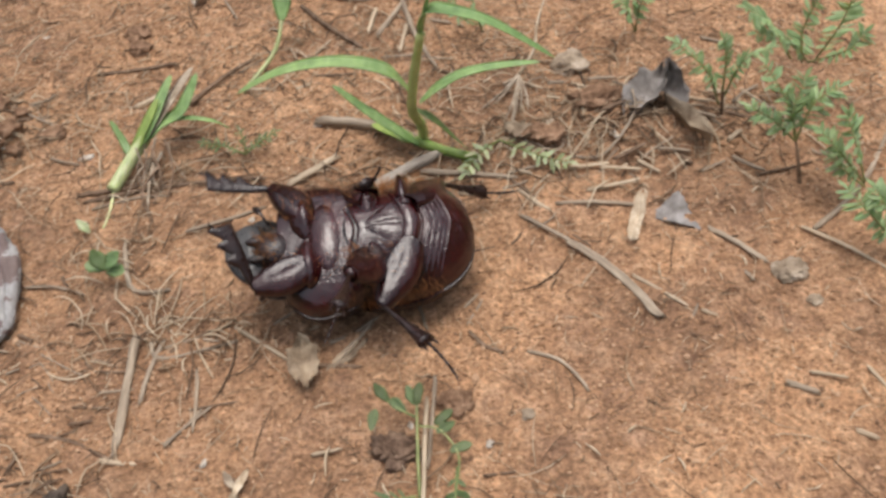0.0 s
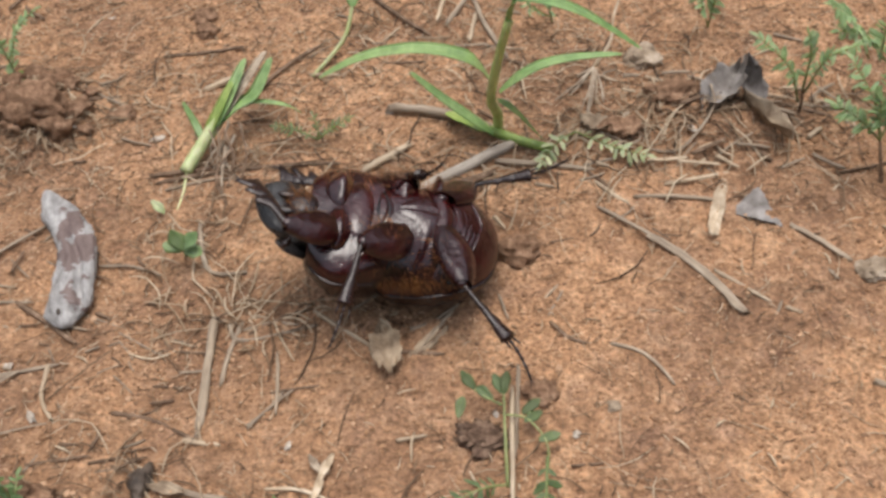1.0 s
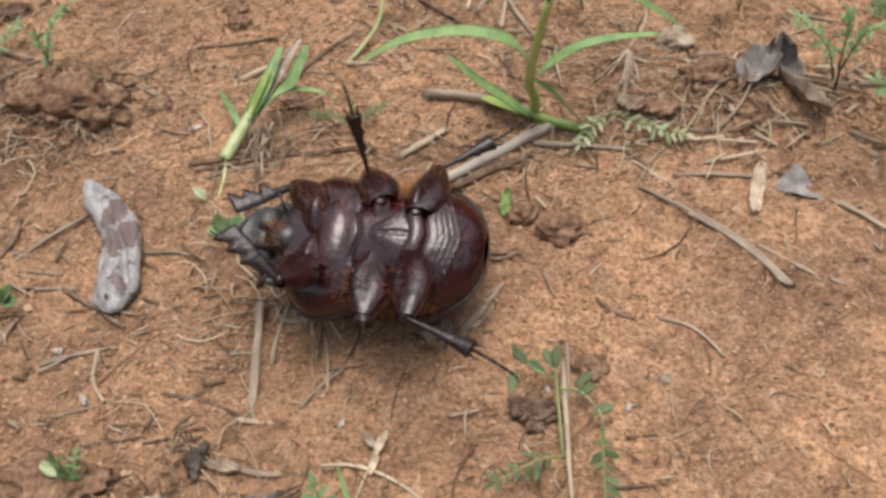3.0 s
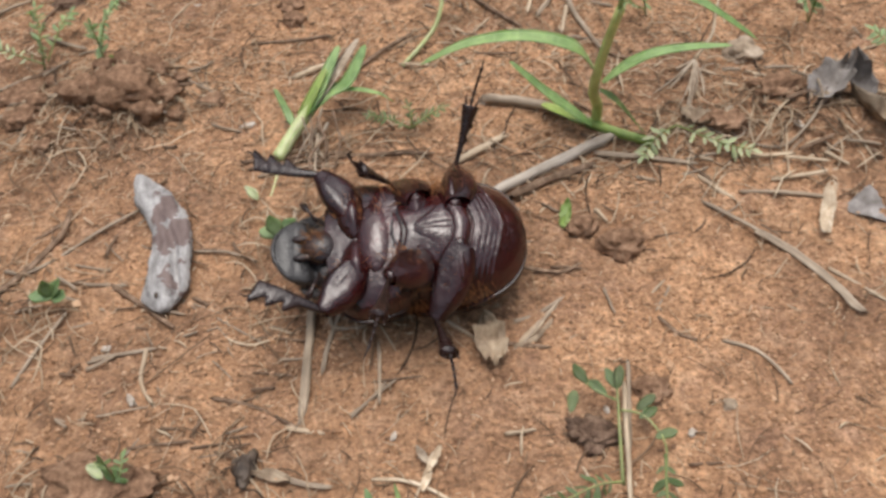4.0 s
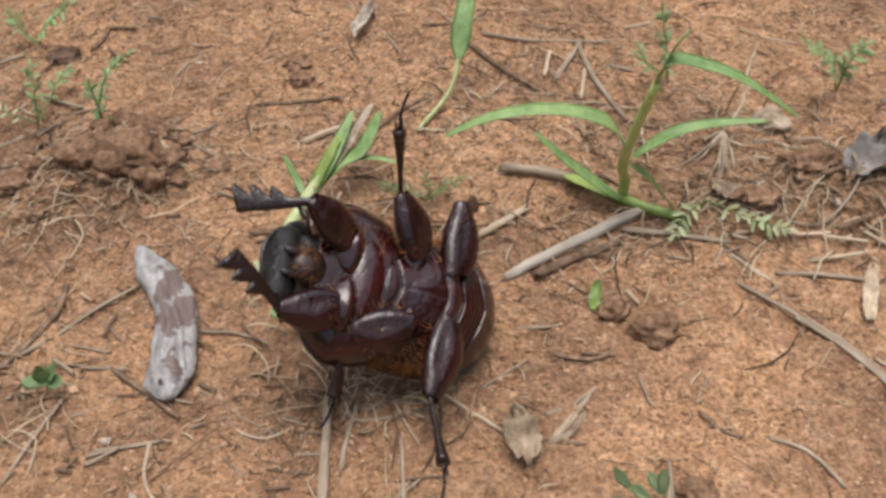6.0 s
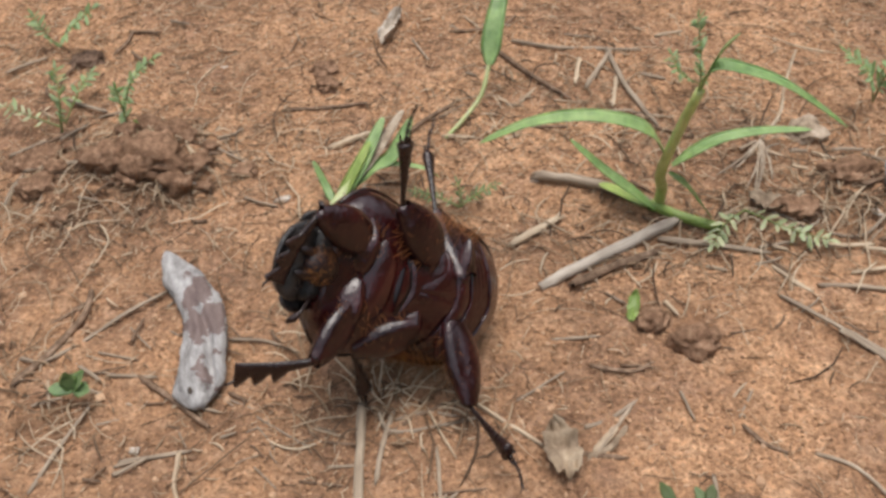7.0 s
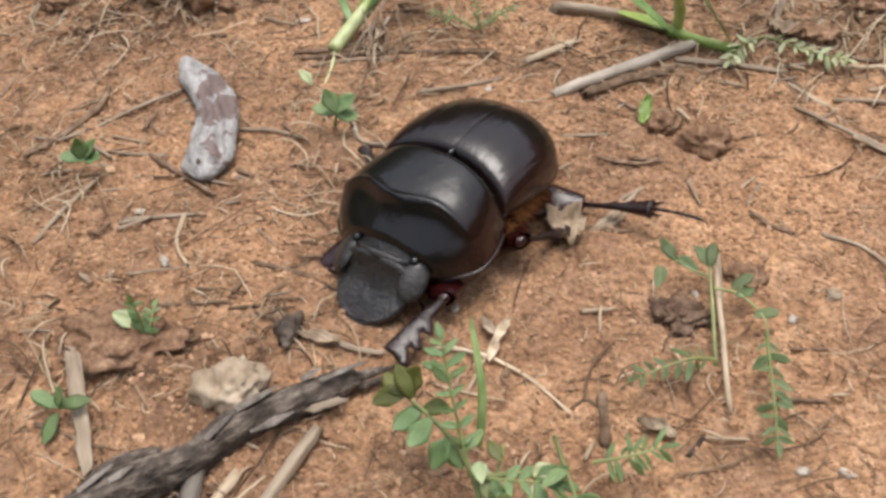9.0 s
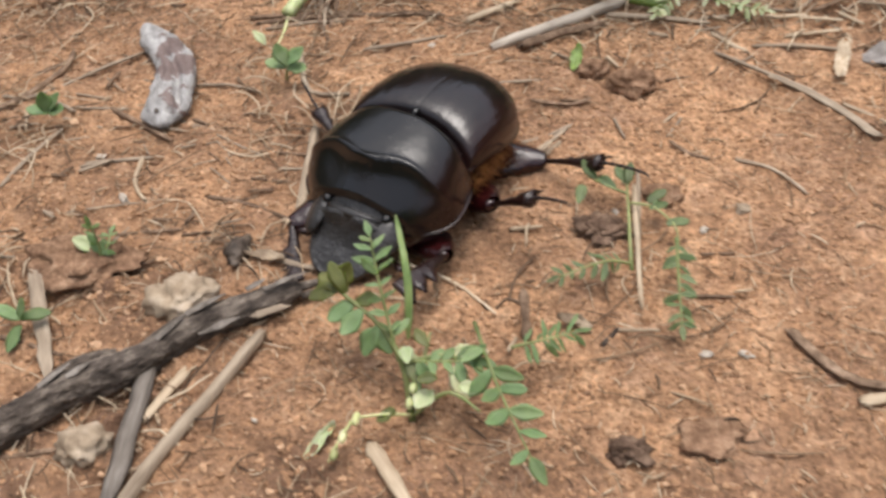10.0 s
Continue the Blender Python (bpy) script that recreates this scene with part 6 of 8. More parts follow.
stick("straw", [(59.6, 72.1), (68.7, 69.3)], 0.40, GREYSTRAW, "thin dry straw strewn on the sand", "straw")
stick("straw", [(18.0, 114.5), (23.8, 106.7)], 0.38, STRAW, "thin dry straw strewn on the sand", "straw")
stick("dry_twig", [(53.1, 97.4), (63.6, 96.8)], 0.51, GREYSTRAW, "thin dry straw strewn on the sand", "twig")
stick("straw", [(35.2, 66.1), (45.1, 66.2)], 0.46, TWIG, "thin dry straw strewn on the sand", "straw")
stick("straw", [(31.0, 61.2), (34.1, 63.0)], 0.39, STRAW, "thin dry straw strewn on the sand", "straw")
stick("straw", [(16.6, 62.8), (24.3, 61.6)], 0.46, STRAW, "thin dry straw strewn on the sand", "straw")
stick("dry_twig", [(64.3, 49.9), (68.2, 47.4)], 0.25, GREYSTRAW, "thin dry straw strewn on the sand", "twig")
stick("straw", [(15.3, 69.1), (20.7, 74.5)], 0.34, GREYSTRAW, "thin dry straw strewn on the sand", "straw")
stick("straw", [(30.2, 64.8), (33.8, 64.2)], 0.26, STRAW, "thin dry straw strewn on the sand", "straw")
stick("straw", [(53.0, 103.6), (59.9, 96.0)], 0.37, TWIG, "thin dry straw strewn on the sand", "straw")
stick("dry_twig", [(53.5, 66.0), (55.1, 69.1)], 0.33, STRAW, "thin dry straw strewn on the sand", "twig")
stick("straw", [(30.7, 75.0), (34.7, 74.6)], 0.34, GREYSTRAW, "thin dry straw strewn on the sand", "straw")
stick("dry_twig", [(-57.4, -5.5), (-55.3, -6.0), (-54.1, -6.5)], 0.44, GREYSTRAW, "thin dry stalk bit strewn on the sand", "twig", sink=-0.37)
stick("straw", [(-46.1, -6.2), (-42.6, -8.2), (-40.0, -10.1)], 0.42, GREYSTRAW, "thin dry stalk bit strewn on the sand", "straw", sink=-0.61)
stick("straw", [(-35.5, -54.9), (-33.2, -54.5), (-31.1, -54.2)], 0.29, GREYSTRAW, "thin dry stalk bit strewn on the sand", "straw", sink=-0.59)
stick("dry_twig", [(-2.1, -46.1), (-0.3, -46.7), (1.7, -47.1)], 0.27, TWIG, "thin dry stalk bit strewn on the sand", "twig", sink=-0.73)
stick("straw", [(-7.5, -26.9), (-5.1, -28.8), (-2.9, -30.7)], 0.18, GREYSTRAW, "thin dry stalk bit strewn on the sand", "straw", sink=-0.33)
stick("straw", [(-15.4, -11.7), (-13.2, -12.7), (-12.0, -13.8)], 0.39, TWIG, "thin dry stalk bit strewn on the sand", "straw", sink=-0.36)
stick("dry_twig", [(-11.2, -53.3), (-10.6, -52.5), (-9.2, -51.6)], 0.35, TWIG, "thin dry stalk bit strewn on the sand", "twig", sink=-0.59)
stick("straw", [(-10.8, -26.4), (-9.3, -25.5), (-7.1, -24.5)], 0.19, GREYSTRAW, "thin dry stalk bit strewn on the sand", "straw", sink=-0.04)
stick("straw", [(-8.5, -14.3), (-7.5, -14.3), (-6.4, -14.3)], 0.30, TWIG, "thin dry stalk bit strewn on the sand", "straw", sink=-0.30)
stick("dry_twig", [(-38.1, -46.6), (-36.6, -46.9), (-34.9, -47.2)], 0.24, GREYSTRAW, "thin dry stalk bit strewn on the sand", "twig", sink=-0.55)
stick("straw", [(-1.1, -47.1), (0.8, -45.8), (3.3, -44.5)], 0.35, TWIG, "thin dry stalk bit strewn on the sand", "straw", sink=-0.65)
stick("straw", [(-30.6, -14.6), (-28.7, -14.4), (-26.7, -14.1)], 0.26, TWIG, "thin dry stalk bit strewn on the sand", "straw", sink=-0.48)
stick("dry_twig", [(-36.9, -39.2), (-33.9, -39.9), (-31.4, -40.6)], 0.25, GREYSTRAW, "thin dry stalk bit strewn on the sand", "twig", sink=-0.72)
stick("straw", [(-5.5, -23.5), (-5.0, -24.6), (-3.9, -25.7)], 0.19, GREYSTRAW, "thin dry stalk bit strewn on the sand", "straw", sink=-0.45)
stick("straw", [(-49.5, -3.8), (-48.5, -4.5), (-47.6, -5.2)], 0.22, TWIG, "thin dry stalk bit strewn on the sand", "straw", sink=-0.41)
stick("dry_twig", [(-50.7, -16.2), (-48.9, -15.0), (-46.1, -13.9)], 0.33, GREYSTRAW, "thin dry stalk bit strewn on the sand", "twig", sink=-0.26)
stick("straw", [(-22.6, 6.3), (-19.2, 4.0), (-16.9, 1.8)], 0.21, TWIG, "thin dry stalk bit strewn on the sand", "straw", sink=-0.13)
stick("straw", [(-37.6, -0.3), (-37.5, 2.7), (-37.0, 5.7)], 0.43, TWIG, "thin dry stalk bit strewn on the sand", "straw", sink=-0.62)
stick("dry_twig", [(-2.4, -36.0), (0.8, -34.9), (2.9, -33.8)], 0.23, TWIG, "thin dry stalk bit strewn on the sand", "twig", sink=-0.76)
stick("straw", [(-44.9, -7.7), (-41.1, -7.7), (-38.4, -7.8)], 0.21, TWIG, "thin dry stalk bit strewn on the sand", "straw", sink=-0.58)
stick("straw", [(-9.0, -22.7), (-7.4, -23.8), (-6.5, -24.9)], 0.19, TWIG, "thin dry stalk bit strewn on the sand", "straw", sink=-0.72)
stick("dry_twig", [(-43.1, -3.0), (-38.9, -3.6), (-35.4, -4.2)], 0.27, GREYSTRAW, "thin dry stalk bit strewn on the sand", "twig", sink=-0.37)
stick("straw", [(-18.0, -46.9), (-17.4, -45.2), (-16.6, -43.3)], 0.28, GREYSTRAW, "thin dry stalk bit strewn on the sand", "straw", sink=-0.03)
stick("straw", [(-20.5, -0.5), (-18.5, -1.5), (-15.4, -2.5)], 0.21, TWIG, "thin dry stalk bit strewn on the sand", "straw", sink=-0.49)
stick("dry_twig", [(-30.7, -30.0), (-28.2, -28.3), (-26.1, -26.5)], 0.39, GREYSTRAW, "thin dry stalk bit strewn on the sand", "twig", sink=-0.62)
stick("straw", [(-10.7, 3.0), (-10.0, 1.6), (-8.6, 0.2)], 0.32, TWIG, "thin dry stalk bit strewn on the sand", "straw", sink=-0.70)
stick("straw", [(1.1, -32.8), (3.4, -32.5), (5.3, -32.2)], 0.36, TWIG, "thin dry stalk bit strewn on the sand", "straw", sink=-0.69)
stick("dry_twig", [(-4.9, -47.1), (-1.7, -46.6), (1.5, -46.1)], 0.17, GREYSTRAW, "thin dry stalk bit strewn on the sand", "twig", sink=-0.21)
stick("straw", [(-13.0, -41.5), (-11.7, -41.6), (-9.8, -41.7)], 0.36, TWIG, "thin dry stalk bit strewn on the sand", "straw", sink=-0.18)
stick("straw", [(0.6, -29.0), (4.5, -29.1), (7.8, -29.2)], 0.28, TWIG, "thin dry stalk bit strewn on the sand", "straw", sink=-0.20)
stick("dry_twig", [(-0.2, -20.8), (4.6, -21.0), (9.7, -21.2)], 0.37, TWIG, "thin dry stalk bit strewn on the sand", "twig", sink=-0.15)
stick("straw", [(-6.7, -45.4), (-3.5, -44.9), (-0.3, -44.4)], 0.35, TWIG, "thin dry stalk bit strewn on the sand", "straw", sink=-0.08)
stick("straw", [(-0.2, -17.4), (2.3, -18.1), (4.8, -18.9)], 0.24, GREYSTRAW, "thin dry stalk bit strewn on the sand", "straw", sink=-0.54)
stick("dry_twig", [(-35.5, -46.8), (-33.7, -45.2), (-31.2, -43.7)], 0.19, GREYSTRAW, "thin dry stalk bit strewn on the sand", "twig", sink=-0.43)
stick("straw", [(-7.0, -42.1), (-6.5, -40.5), (-6.6, -39.0)], 0.36, TWIG, "thin dry stalk bit strewn on the sand", "straw", sink=-0.59)
stick("straw", [(-8.7, -18.9), (-6.6, -21.0), (-4.9, -23.1)], 0.19, GREYSTRAW, "thin dry stalk bit strewn on the sand", "straw", sink=-0.60)
stick("dry_twig", [(-39.1, 3.6), (-36.1, 0.9), (-33.1, -1.8)], 0.21, GREYSTRAW, "thin dry stalk bit strewn on the sand", "twig", sink=-0.58)
stick("straw", [(-19.9, -43.4), (-19.8, -42.7), (-19.5, -42.0)], 0.23, GREYSTRAW, "thin dry stalk bit strewn on the sand", "straw", sink=-0.09)
stick("straw", [(-12.7, -41.9), (-11.4, -42.7), (-10.4, -43.6)], 0.18, GREYSTRAW, "thin dry stalk bit strewn on the sand", "straw", sink=-0.09)
stick("dry_twig", [(-28.4, 1.2), (-26.2, 1.8), (-24.3, 2.4)], 0.42, TWIG, "thin dry stalk bit strewn on the sand", "twig", sink=-0.34)
stick("straw", [(-56.0, 2.5), (-52.6, 6.6), (-48.9, 10.8)], 0.35, TWIG, "thin dry stalk bit strewn on the sand", "straw", sink=-0.05)
stick("straw", [(-29.0, -40.4), (-22.6, -38.7), (-17.1, -37.1)], 0.24, GREYSTRAW, "thin dry stalk bit strewn on the sand", "straw", sink=-0.77)
stick("dry_twig", [(-41.9, -11.8), (-37.7, -13.4), (-32.6, -15.0)], 0.32, GREYSTRAW, "thin dry stalk bit strewn on the sand", "twig", sink=-0.30)
stick("straw", [(0.1, -18.6), (1.3, -19.8), (2.7, -21.0)], 0.37, TWIG, "thin dry stalk bit strewn on the sand", "straw", sink=-0.32)
stick("straw", [(-10.3, -20.2), (-9.5, -19.7), (-8.3, -19.1)], 0.19, GREYSTRAW, "thin dry stalk bit strewn on the sand", "straw", sink=-0.77)
stick("dry_twig", [(-36.0, -30.8), (-34.5, -31.0), (-32.7, -31.1)], 0.31, TWIG, "thin dry stalk bit strewn on the sand", "twig", sink=-0.71)
stick("dry_twig", [(118.2, 56.3), (120.6, 51.7), (124.1, 47.2)], 0.37, TWIG, "thin dry stalk bit strewn on the sand", "twig", sink=-0.55)
stick("straw", [(145.6, 23.0), (148.1, 22.8), (150.2, 22.6)], 0.44, GREYSTRAW, "thin dry stalk bit strewn on the sand", "straw", sink=-0.16)
stick("straw", [(125.6, 36.7), (127.2, 35.7), (128.0, 34.8)], 0.29, GREYSTRAW, "thin dry stalk bit strewn on the sand", "straw", sink=-0.22)
stick("dry_twig", [(104.7, 47.1), (106.3, 49.6), (108.4, 52.0)], 0.23, GREYSTRAW, "thin dry stalk bit strewn on the sand", "twig", sink=-0.80)
stick("straw", [(137.2, 39.8), (139.0, 36.7), (139.9, 33.7)], 0.23, GREYSTRAW, "thin dry stalk bit strewn on the sand", "straw", sink=-0.78)
stick("straw", [(123.7, 42.6), (129.9, 40.5), (135.6, 38.5)], 0.46, TWIG, "thin dry stalk bit strewn on the sand", "straw", sink=-0.29)
stick("dry_twig", [(101.3, 48.6), (103.7, 51.1), (105.9, 53.7)], 0.37, TWIG, "thin dry stalk bit strewn on the sand", "twig", sink=-0.55)
stick("straw", [(129.6, 71.4), (132.2, 69.9), (135.2, 68.4)], 0.51, GREYSTRAW, "thin dry stalk bit strewn on the sand", "straw", sink=-0.11)
stick("straw", [(146.1, 28.9), (146.4, 28.1), (147.7, 27.2)], 0.45, GREYSTRAW, "thin dry stalk bit strewn on the sand", "straw", sink=-0.14)
stick("dry_twig", [(139.2, 48.4), (141.4, 42.2), (144.7, 36.2)], 0.23, TWIG, "thin dry stalk bit strewn on the sand", "twig", sink=-0.52)
stick("straw", [(97.1, 41.4), (97.9, 42.9), (98.8, 44.5)], 0.45, TWIG, "thin dry stalk bit strewn on the sand", "straw", sink=-0.10)
stick("straw", [(142.8, 38.5), (143.3, 37.9), (145.0, 37.2)], 0.23, TWIG, "thin dry stalk bit strewn on the sand", "straw", sink=-0.67)
stick("dry_twig", [(114.4, 40.1), (117.8, 37.6), (120.9, 35.2)], 0.35, TWIG, "thin dry stalk bit strewn on the sand", "twig", sink=-0.61)
stick("straw", [(120.1, 56.3), (121.1, 53.5), (121.4, 50.9)], 0.48, GREYSTRAW, "thin dry stalk bit strewn on the sand", "straw", sink=-0.09)
stick("straw", [(142.9, 47.9), (144.7, 49.2), (145.7, 50.5)], 0.38, TWIG, "thin dry stalk bit strewn on the sand", "straw", sink=-0.12)
stick("dry_twig", [(124.2, 73.0), (124.8, 71.1), (125.4, 69.1)], 0.40, GREYSTRAW, "thin dry stalk bit strewn on the sand", "twig", sink=-0.16)
stick("straw", [(147.3, 27.7), (149.4, 28.3), (150.9, 29.0)], 0.29, GREYSTRAW, "thin dry stalk bit strewn on the sand", "straw", sink=-0.50)
stick("straw", [(128.2, 51.8), (129.8, 45.5), (132.6, 39.3)], 0.23, TWIG, "thin dry stalk bit strewn on the sand", "straw", sink=-0.43)
stick("dry_twig", [(133.4, 21.7), (140.7, 23.6), (147.1, 25.7)], 0.44, TWIG, "thin dry stalk bit strewn on the sand", "twig", sink=-0.41)
stick("straw", [(116.9, 39.9), (118.9, 36.7), (119.8, 33.7)], 0.22, TWIG, "thin dry stalk bit strewn on the sand", "straw", sink=-0.53)
stick("straw", [(155.6, 32.7), (155.9, 31.7), (157.2, 30.7)], 0.36, GREYSTRAW, "thin dry stalk bit strewn on the sand", "straw", sink=-0.25)
stick("dry_twig", [(107.5, 24.0), (109.6, 22.1), (110.9, 20.3)], 0.21, GREYSTRAW, "thin dry stalk bit strewn on the sand", "twig", sink=-0.78)
stick("straw", [(100.9, 42.9), (102.0, 41.5), (102.3, 40.2)], 0.36, TWIG, "thin dry stalk bit strewn on the sand", "straw", sink=-0.49)
stick("straw", [(145.1, 71.6), (145.4, 70.2), (146.9, 68.6)], 0.33, GREYSTRAW, "thin dry stalk bit strewn on the sand", "straw", sink=-0.03)
stick("dry_twig", [(-37.6, -19.7), (-35.7, -19.0), (-33.8, -18.3)], 0.24, GREYSTRAW, "thin dry stalk bit strewn on the sand", "twig", sink=-0.44)
stick("straw", [(0.1, -18.6), (1.1, -20.2), (2.9, -21.7)], 0.17, GREYSTRAW, "thin dry stalk bit strewn on the sand", "straw", sink=-0.80)
stick("straw", [(-71.2, 8.0), (-71.3, 13.3), (-71.8, 18.8)], 0.23, GREYSTRAW, "thin dry stalk bit strewn on the sand", "straw", sink=-0.13)
stick("dry_twig", [(-39.4, -8.5), (-34.9, -8.6), (-29.9, -8.6)], 0.39, GREYSTRAW, "thin dry stalk bit strewn on the sand", "twig", sink=-0.44)
stick("straw", [(-19.4, -11.3), (-13.9, -13.6), (-8.6, -15.8)], 0.23, GREYSTRAW, "thin dry stalk bit strewn on the sand", "straw", sink=-0.18)
stick("straw", [(-33.5, -40.2), (-32.1, -41.0), (-30.7, -41.8)], 0.34, GREYSTRAW, "thin dry stalk bit strewn on the sand", "straw", sink=-0.79)
stick("dry_twig", [(-22.2, -20.5), (-21.2, -22.1), (-20.1, -23.6)], 0.18, GREYSTRAW, "thin dry stalk bit strewn on the sand", "twig", sink=-0.40)
stick("straw", [(-23.1, -14.5), (-19.8, -15.5), (-16.1, -16.3)], 0.36, GREYSTRAW, "thin dry stalk bit strewn on the sand", "straw", sink=-0.77)
stick("straw", [(-1.4, -42.6), (0.6, -41.6), (2.3, -40.6)], 0.25, GREYSTRAW, "thin dry stalk bit strewn on the sand", "straw", sink=-0.60)
stick("dry_twig", [(-25.0, -19.1), (-23.9, -19.4), (-22.3, -19.7)], 0.23, TWIG, "thin dry stalk bit strewn on the sand", "twig", sink=-0.12)
stick("straw", [(-17.5, -12.8), (-14.5, -14.2), (-12.6, -15.5)], 0.18, GREYSTRAW, "thin dry stalk bit strewn on the sand", "straw", sink=-0.14)
stick("straw", [(-39.5, -45.0), (-37.8, -44.7), (-35.5, -44.3)], 0.17, TWIG, "thin dry stalk bit strewn on the sand", "straw", sink=-0.37)
stick("dry_twig", [(-42.5, -7.8), (-39.6, -6.9), (-36.7, -5.9)], 0.25, TWIG, "thin dry stalk bit strewn on the sand", "twig", sink=-0.26)
stick("straw", [(-9.2, -16.9), (-3.6, -19.8), (1.6, -22.5)], 0.27, GREYSTRAW, "thin dry stalk bit strewn on the sand", "straw", sink=-0.09)
stick("straw", [(-16.8, -32.3), (-15.7, -33.8), (-14.3, -35.3)], 0.17, GREYSTRAW, "thin dry stalk bit strewn on the sand", "straw", sink=-0.39)
stick("dry_twig", [(-30.5, 2.6), (-24.7, -1.2), (-18.5, -4.8)], 0.25, GREYSTRAW, "thin dry stalk bit strewn on the sand", "twig", sink=-0.50)
stick("straw", [(-0.9, -43.4), (1.3, -42.8), (4.0, -42.1)], 0.20, TWIG, "thin dry stalk bit strewn on the sand", "straw", sink=-0.75)
stick("straw", [(-33.2, 9.0), (-32.2, 10.3), (-30.5, 11.6)], 0.26, GREYSTRAW, "thin dry stalk bit strewn on the sand", "straw", sink=-0.53)
stick("dry_twig", [(-14.7, -21.5), (-13.2, -20.9), (-12.2, -20.4)], 0.35, GREYSTRAW, "thin dry stalk bit strewn on the sand", "twig", sink=-0.16)
stick("straw", [(2.1, -35.4), (5.0, -36.0), (7.1, -36.7)], 0.16, GREYSTRAW, "thin dry stalk bit strewn on the sand", "straw", sink=-0.53)
stick("straw", [(-1.5, -17.9), (-0.1, -17.1), (1.8, -16.3)], 0.22, TWIG, "thin dry stalk bit strewn on the sand", "straw", sink=-0.33)
stick("dry_twig", [(-20.4, 1.4), (-17.5, 1.6), (-14.1, 1.8)], 0.19, TWIG, "thin dry stalk bit strewn on the sand", "twig", sink=-0.33)
stick("straw", [(-18.1, -45.6), (-12.7, -44.7), (-7.0, -43.9)], 0.32, TWIG, "thin dry stalk bit strewn on the sand", "straw", sink=-0.36)
stick("straw", [(-39.0, 12.1), (-37.2, 11.3), (-36.0, 10.5)], 0.27, TWIG, "thin dry stalk bit strewn on the sand", "straw", sink=-0.33)
stick("dry_twig", [(-34.5, -31.2), (-33.8, -29.9), (-32.7, -28.5)], 0.35, TWIG, "thin dry stalk bit strewn on the sand", "twig", sink=-0.04)
stick("straw", [(0.0, -45.0), (2.2, -44.6), (3.8, -44.2)], 0.20, TWIG, "thin dry stalk bit strewn on the sand", "straw", sink=-0.67)
stick("dry_twig", [(96.7, 6.2), (98.3, 5.9), (100.4, 5.7)], 0.19, TWIG, "thin dry stalk bit strewn on the sand", "twig", sink=-0.58)
stick("straw", [(80.9, 21.9), (83.9, 23.0), (86.1, 24.1)], 0.32, GREYSTRAW, "thin dry stalk bit strewn on the sand", "straw", sink=-0.68)
stick("straw", [(82.4, 24.7), (85.8, 21.3), (88.2, 18.0)], 0.40, TWIG, "thin dry stalk bit strewn on the sand", "straw", sink=-0.06)
stick("dry_twig", [(96.3, 24.5), (98.2, 25.0), (100.5, 25.5)], 0.21, GREYSTRAW, "thin dry stalk bit strewn on the sand", "twig", sink=-0.27)
stick("straw", [(87.6, 10.8), (89.9, 12.6), (91.6, 14.5)], 0.25, GREYSTRAW, "thin dry stalk bit strewn on the sand", "straw", sink=-0.75)
stick("straw", [(101.1, 24.9), (102.9, 27.6), (105.7, 30.4)], 0.21, GREYSTRAW, "thin dry stalk bit strewn on the sand", "straw", sink=-0.79)
stick("dry_twig", [(72.6, 2.2), (73.7, 2.0), (74.5, 1.7)], 0.19, TWIG, "thin dry stalk bit strewn on the sand", "twig", sink=-0.60)
stick("straw", [(71.1, 13.5), (72.9, 14.1), (75.7, 14.7)], 0.19, GREYSTRAW, "thin dry stalk bit strewn on the sand", "straw", sink=-0.29)
stick("straw", [(60.1, 35.1), (62.9, 33.8), (66.7, 32.6)], 0.33, TWIG, "thin dry stalk bit strewn on the sand", "straw", sink=-0.75)
stick("dry_twig", [(74.2, 5.4), (76.7, 5.8), (78.9, 6.2)], 0.24, TWIG, "thin dry stalk bit strewn on the sand", "twig", sink=-0.43)
stick("straw", [(56.0, 32.3), (59.1, 31.0), (62.0, 29.7)], 0.20, GREYSTRAW, "thin dry stalk bit strewn on the sand", "straw", sink=-0.41)
stick("straw", [(64.1, 13.8), (65.1, 12.8), (66.8, 11.8)], 0.19, TWIG, "thin dry stalk bit strewn on the sand", "straw", sink=-0.70)
stick("dry_twig", [(82.2, 6.5), (83.6, 8.1), (84.4, 9.7)], 0.30, TWIG, "thin dry stalk bit strewn on the sand", "twig", sink=-0.13)
stick("straw", [(94.7, 8.2), (96.4, 6.4), (98.0, 4.7)], 0.31, TWIG, "thin dry stalk bit strewn on the sand", "straw", sink=-0.33)
crumpled("curled_leaf", 112.9, 44.0, 17.0, 8.1, GREYLEAF, "grey crumpled curled dead leaf", -35, 5, curl=0.8, lift=0.6, rx=8, point=0.8, crease=1.8)
crumpled("curled_leaf", 118.7, 45.5, 13.9, 5.5, GREYLEAF, "grey pointed dead leaf standing up", 12, 6, curl=1.3, lift=2.0, rx=40, point=1.2, crease=1.7)
crumpled("curled_leaf", 120.6, 34.3, 16.6, 4.3, DEADLEAF, "brown curled pointed dead leaf", 28, 7, curl=1.0, lift=0.8, point=1.1, crease=1.5)
crumpled("husk_strip", 108.0, 12.3, 14.6, 2.6, STRAW, "pale wavy husk strip", -15, 8, curl=0.2, lift=0.5, point=0.2)
crumpled("white_husk", -0.5, 106.5, 14.0, 3.4, CHIP, "whitish curled dry husk", -14, 23, curl=1.3, lift=0.6, crease=2.0, point=0.4)
crumpled("leaf_scrap", 8.7, -50.7, 7.0, 2.4, DEADLEAF, "pale dry leaf scrap", 80, 10, curl=0.4)
crumpled("leaf_scrap", 35.5, -46.0, 5.4, 1.6, STRAW, "pale straw-coloured leaf scrap", -20, 11, curl=0.4, lift=1.0)
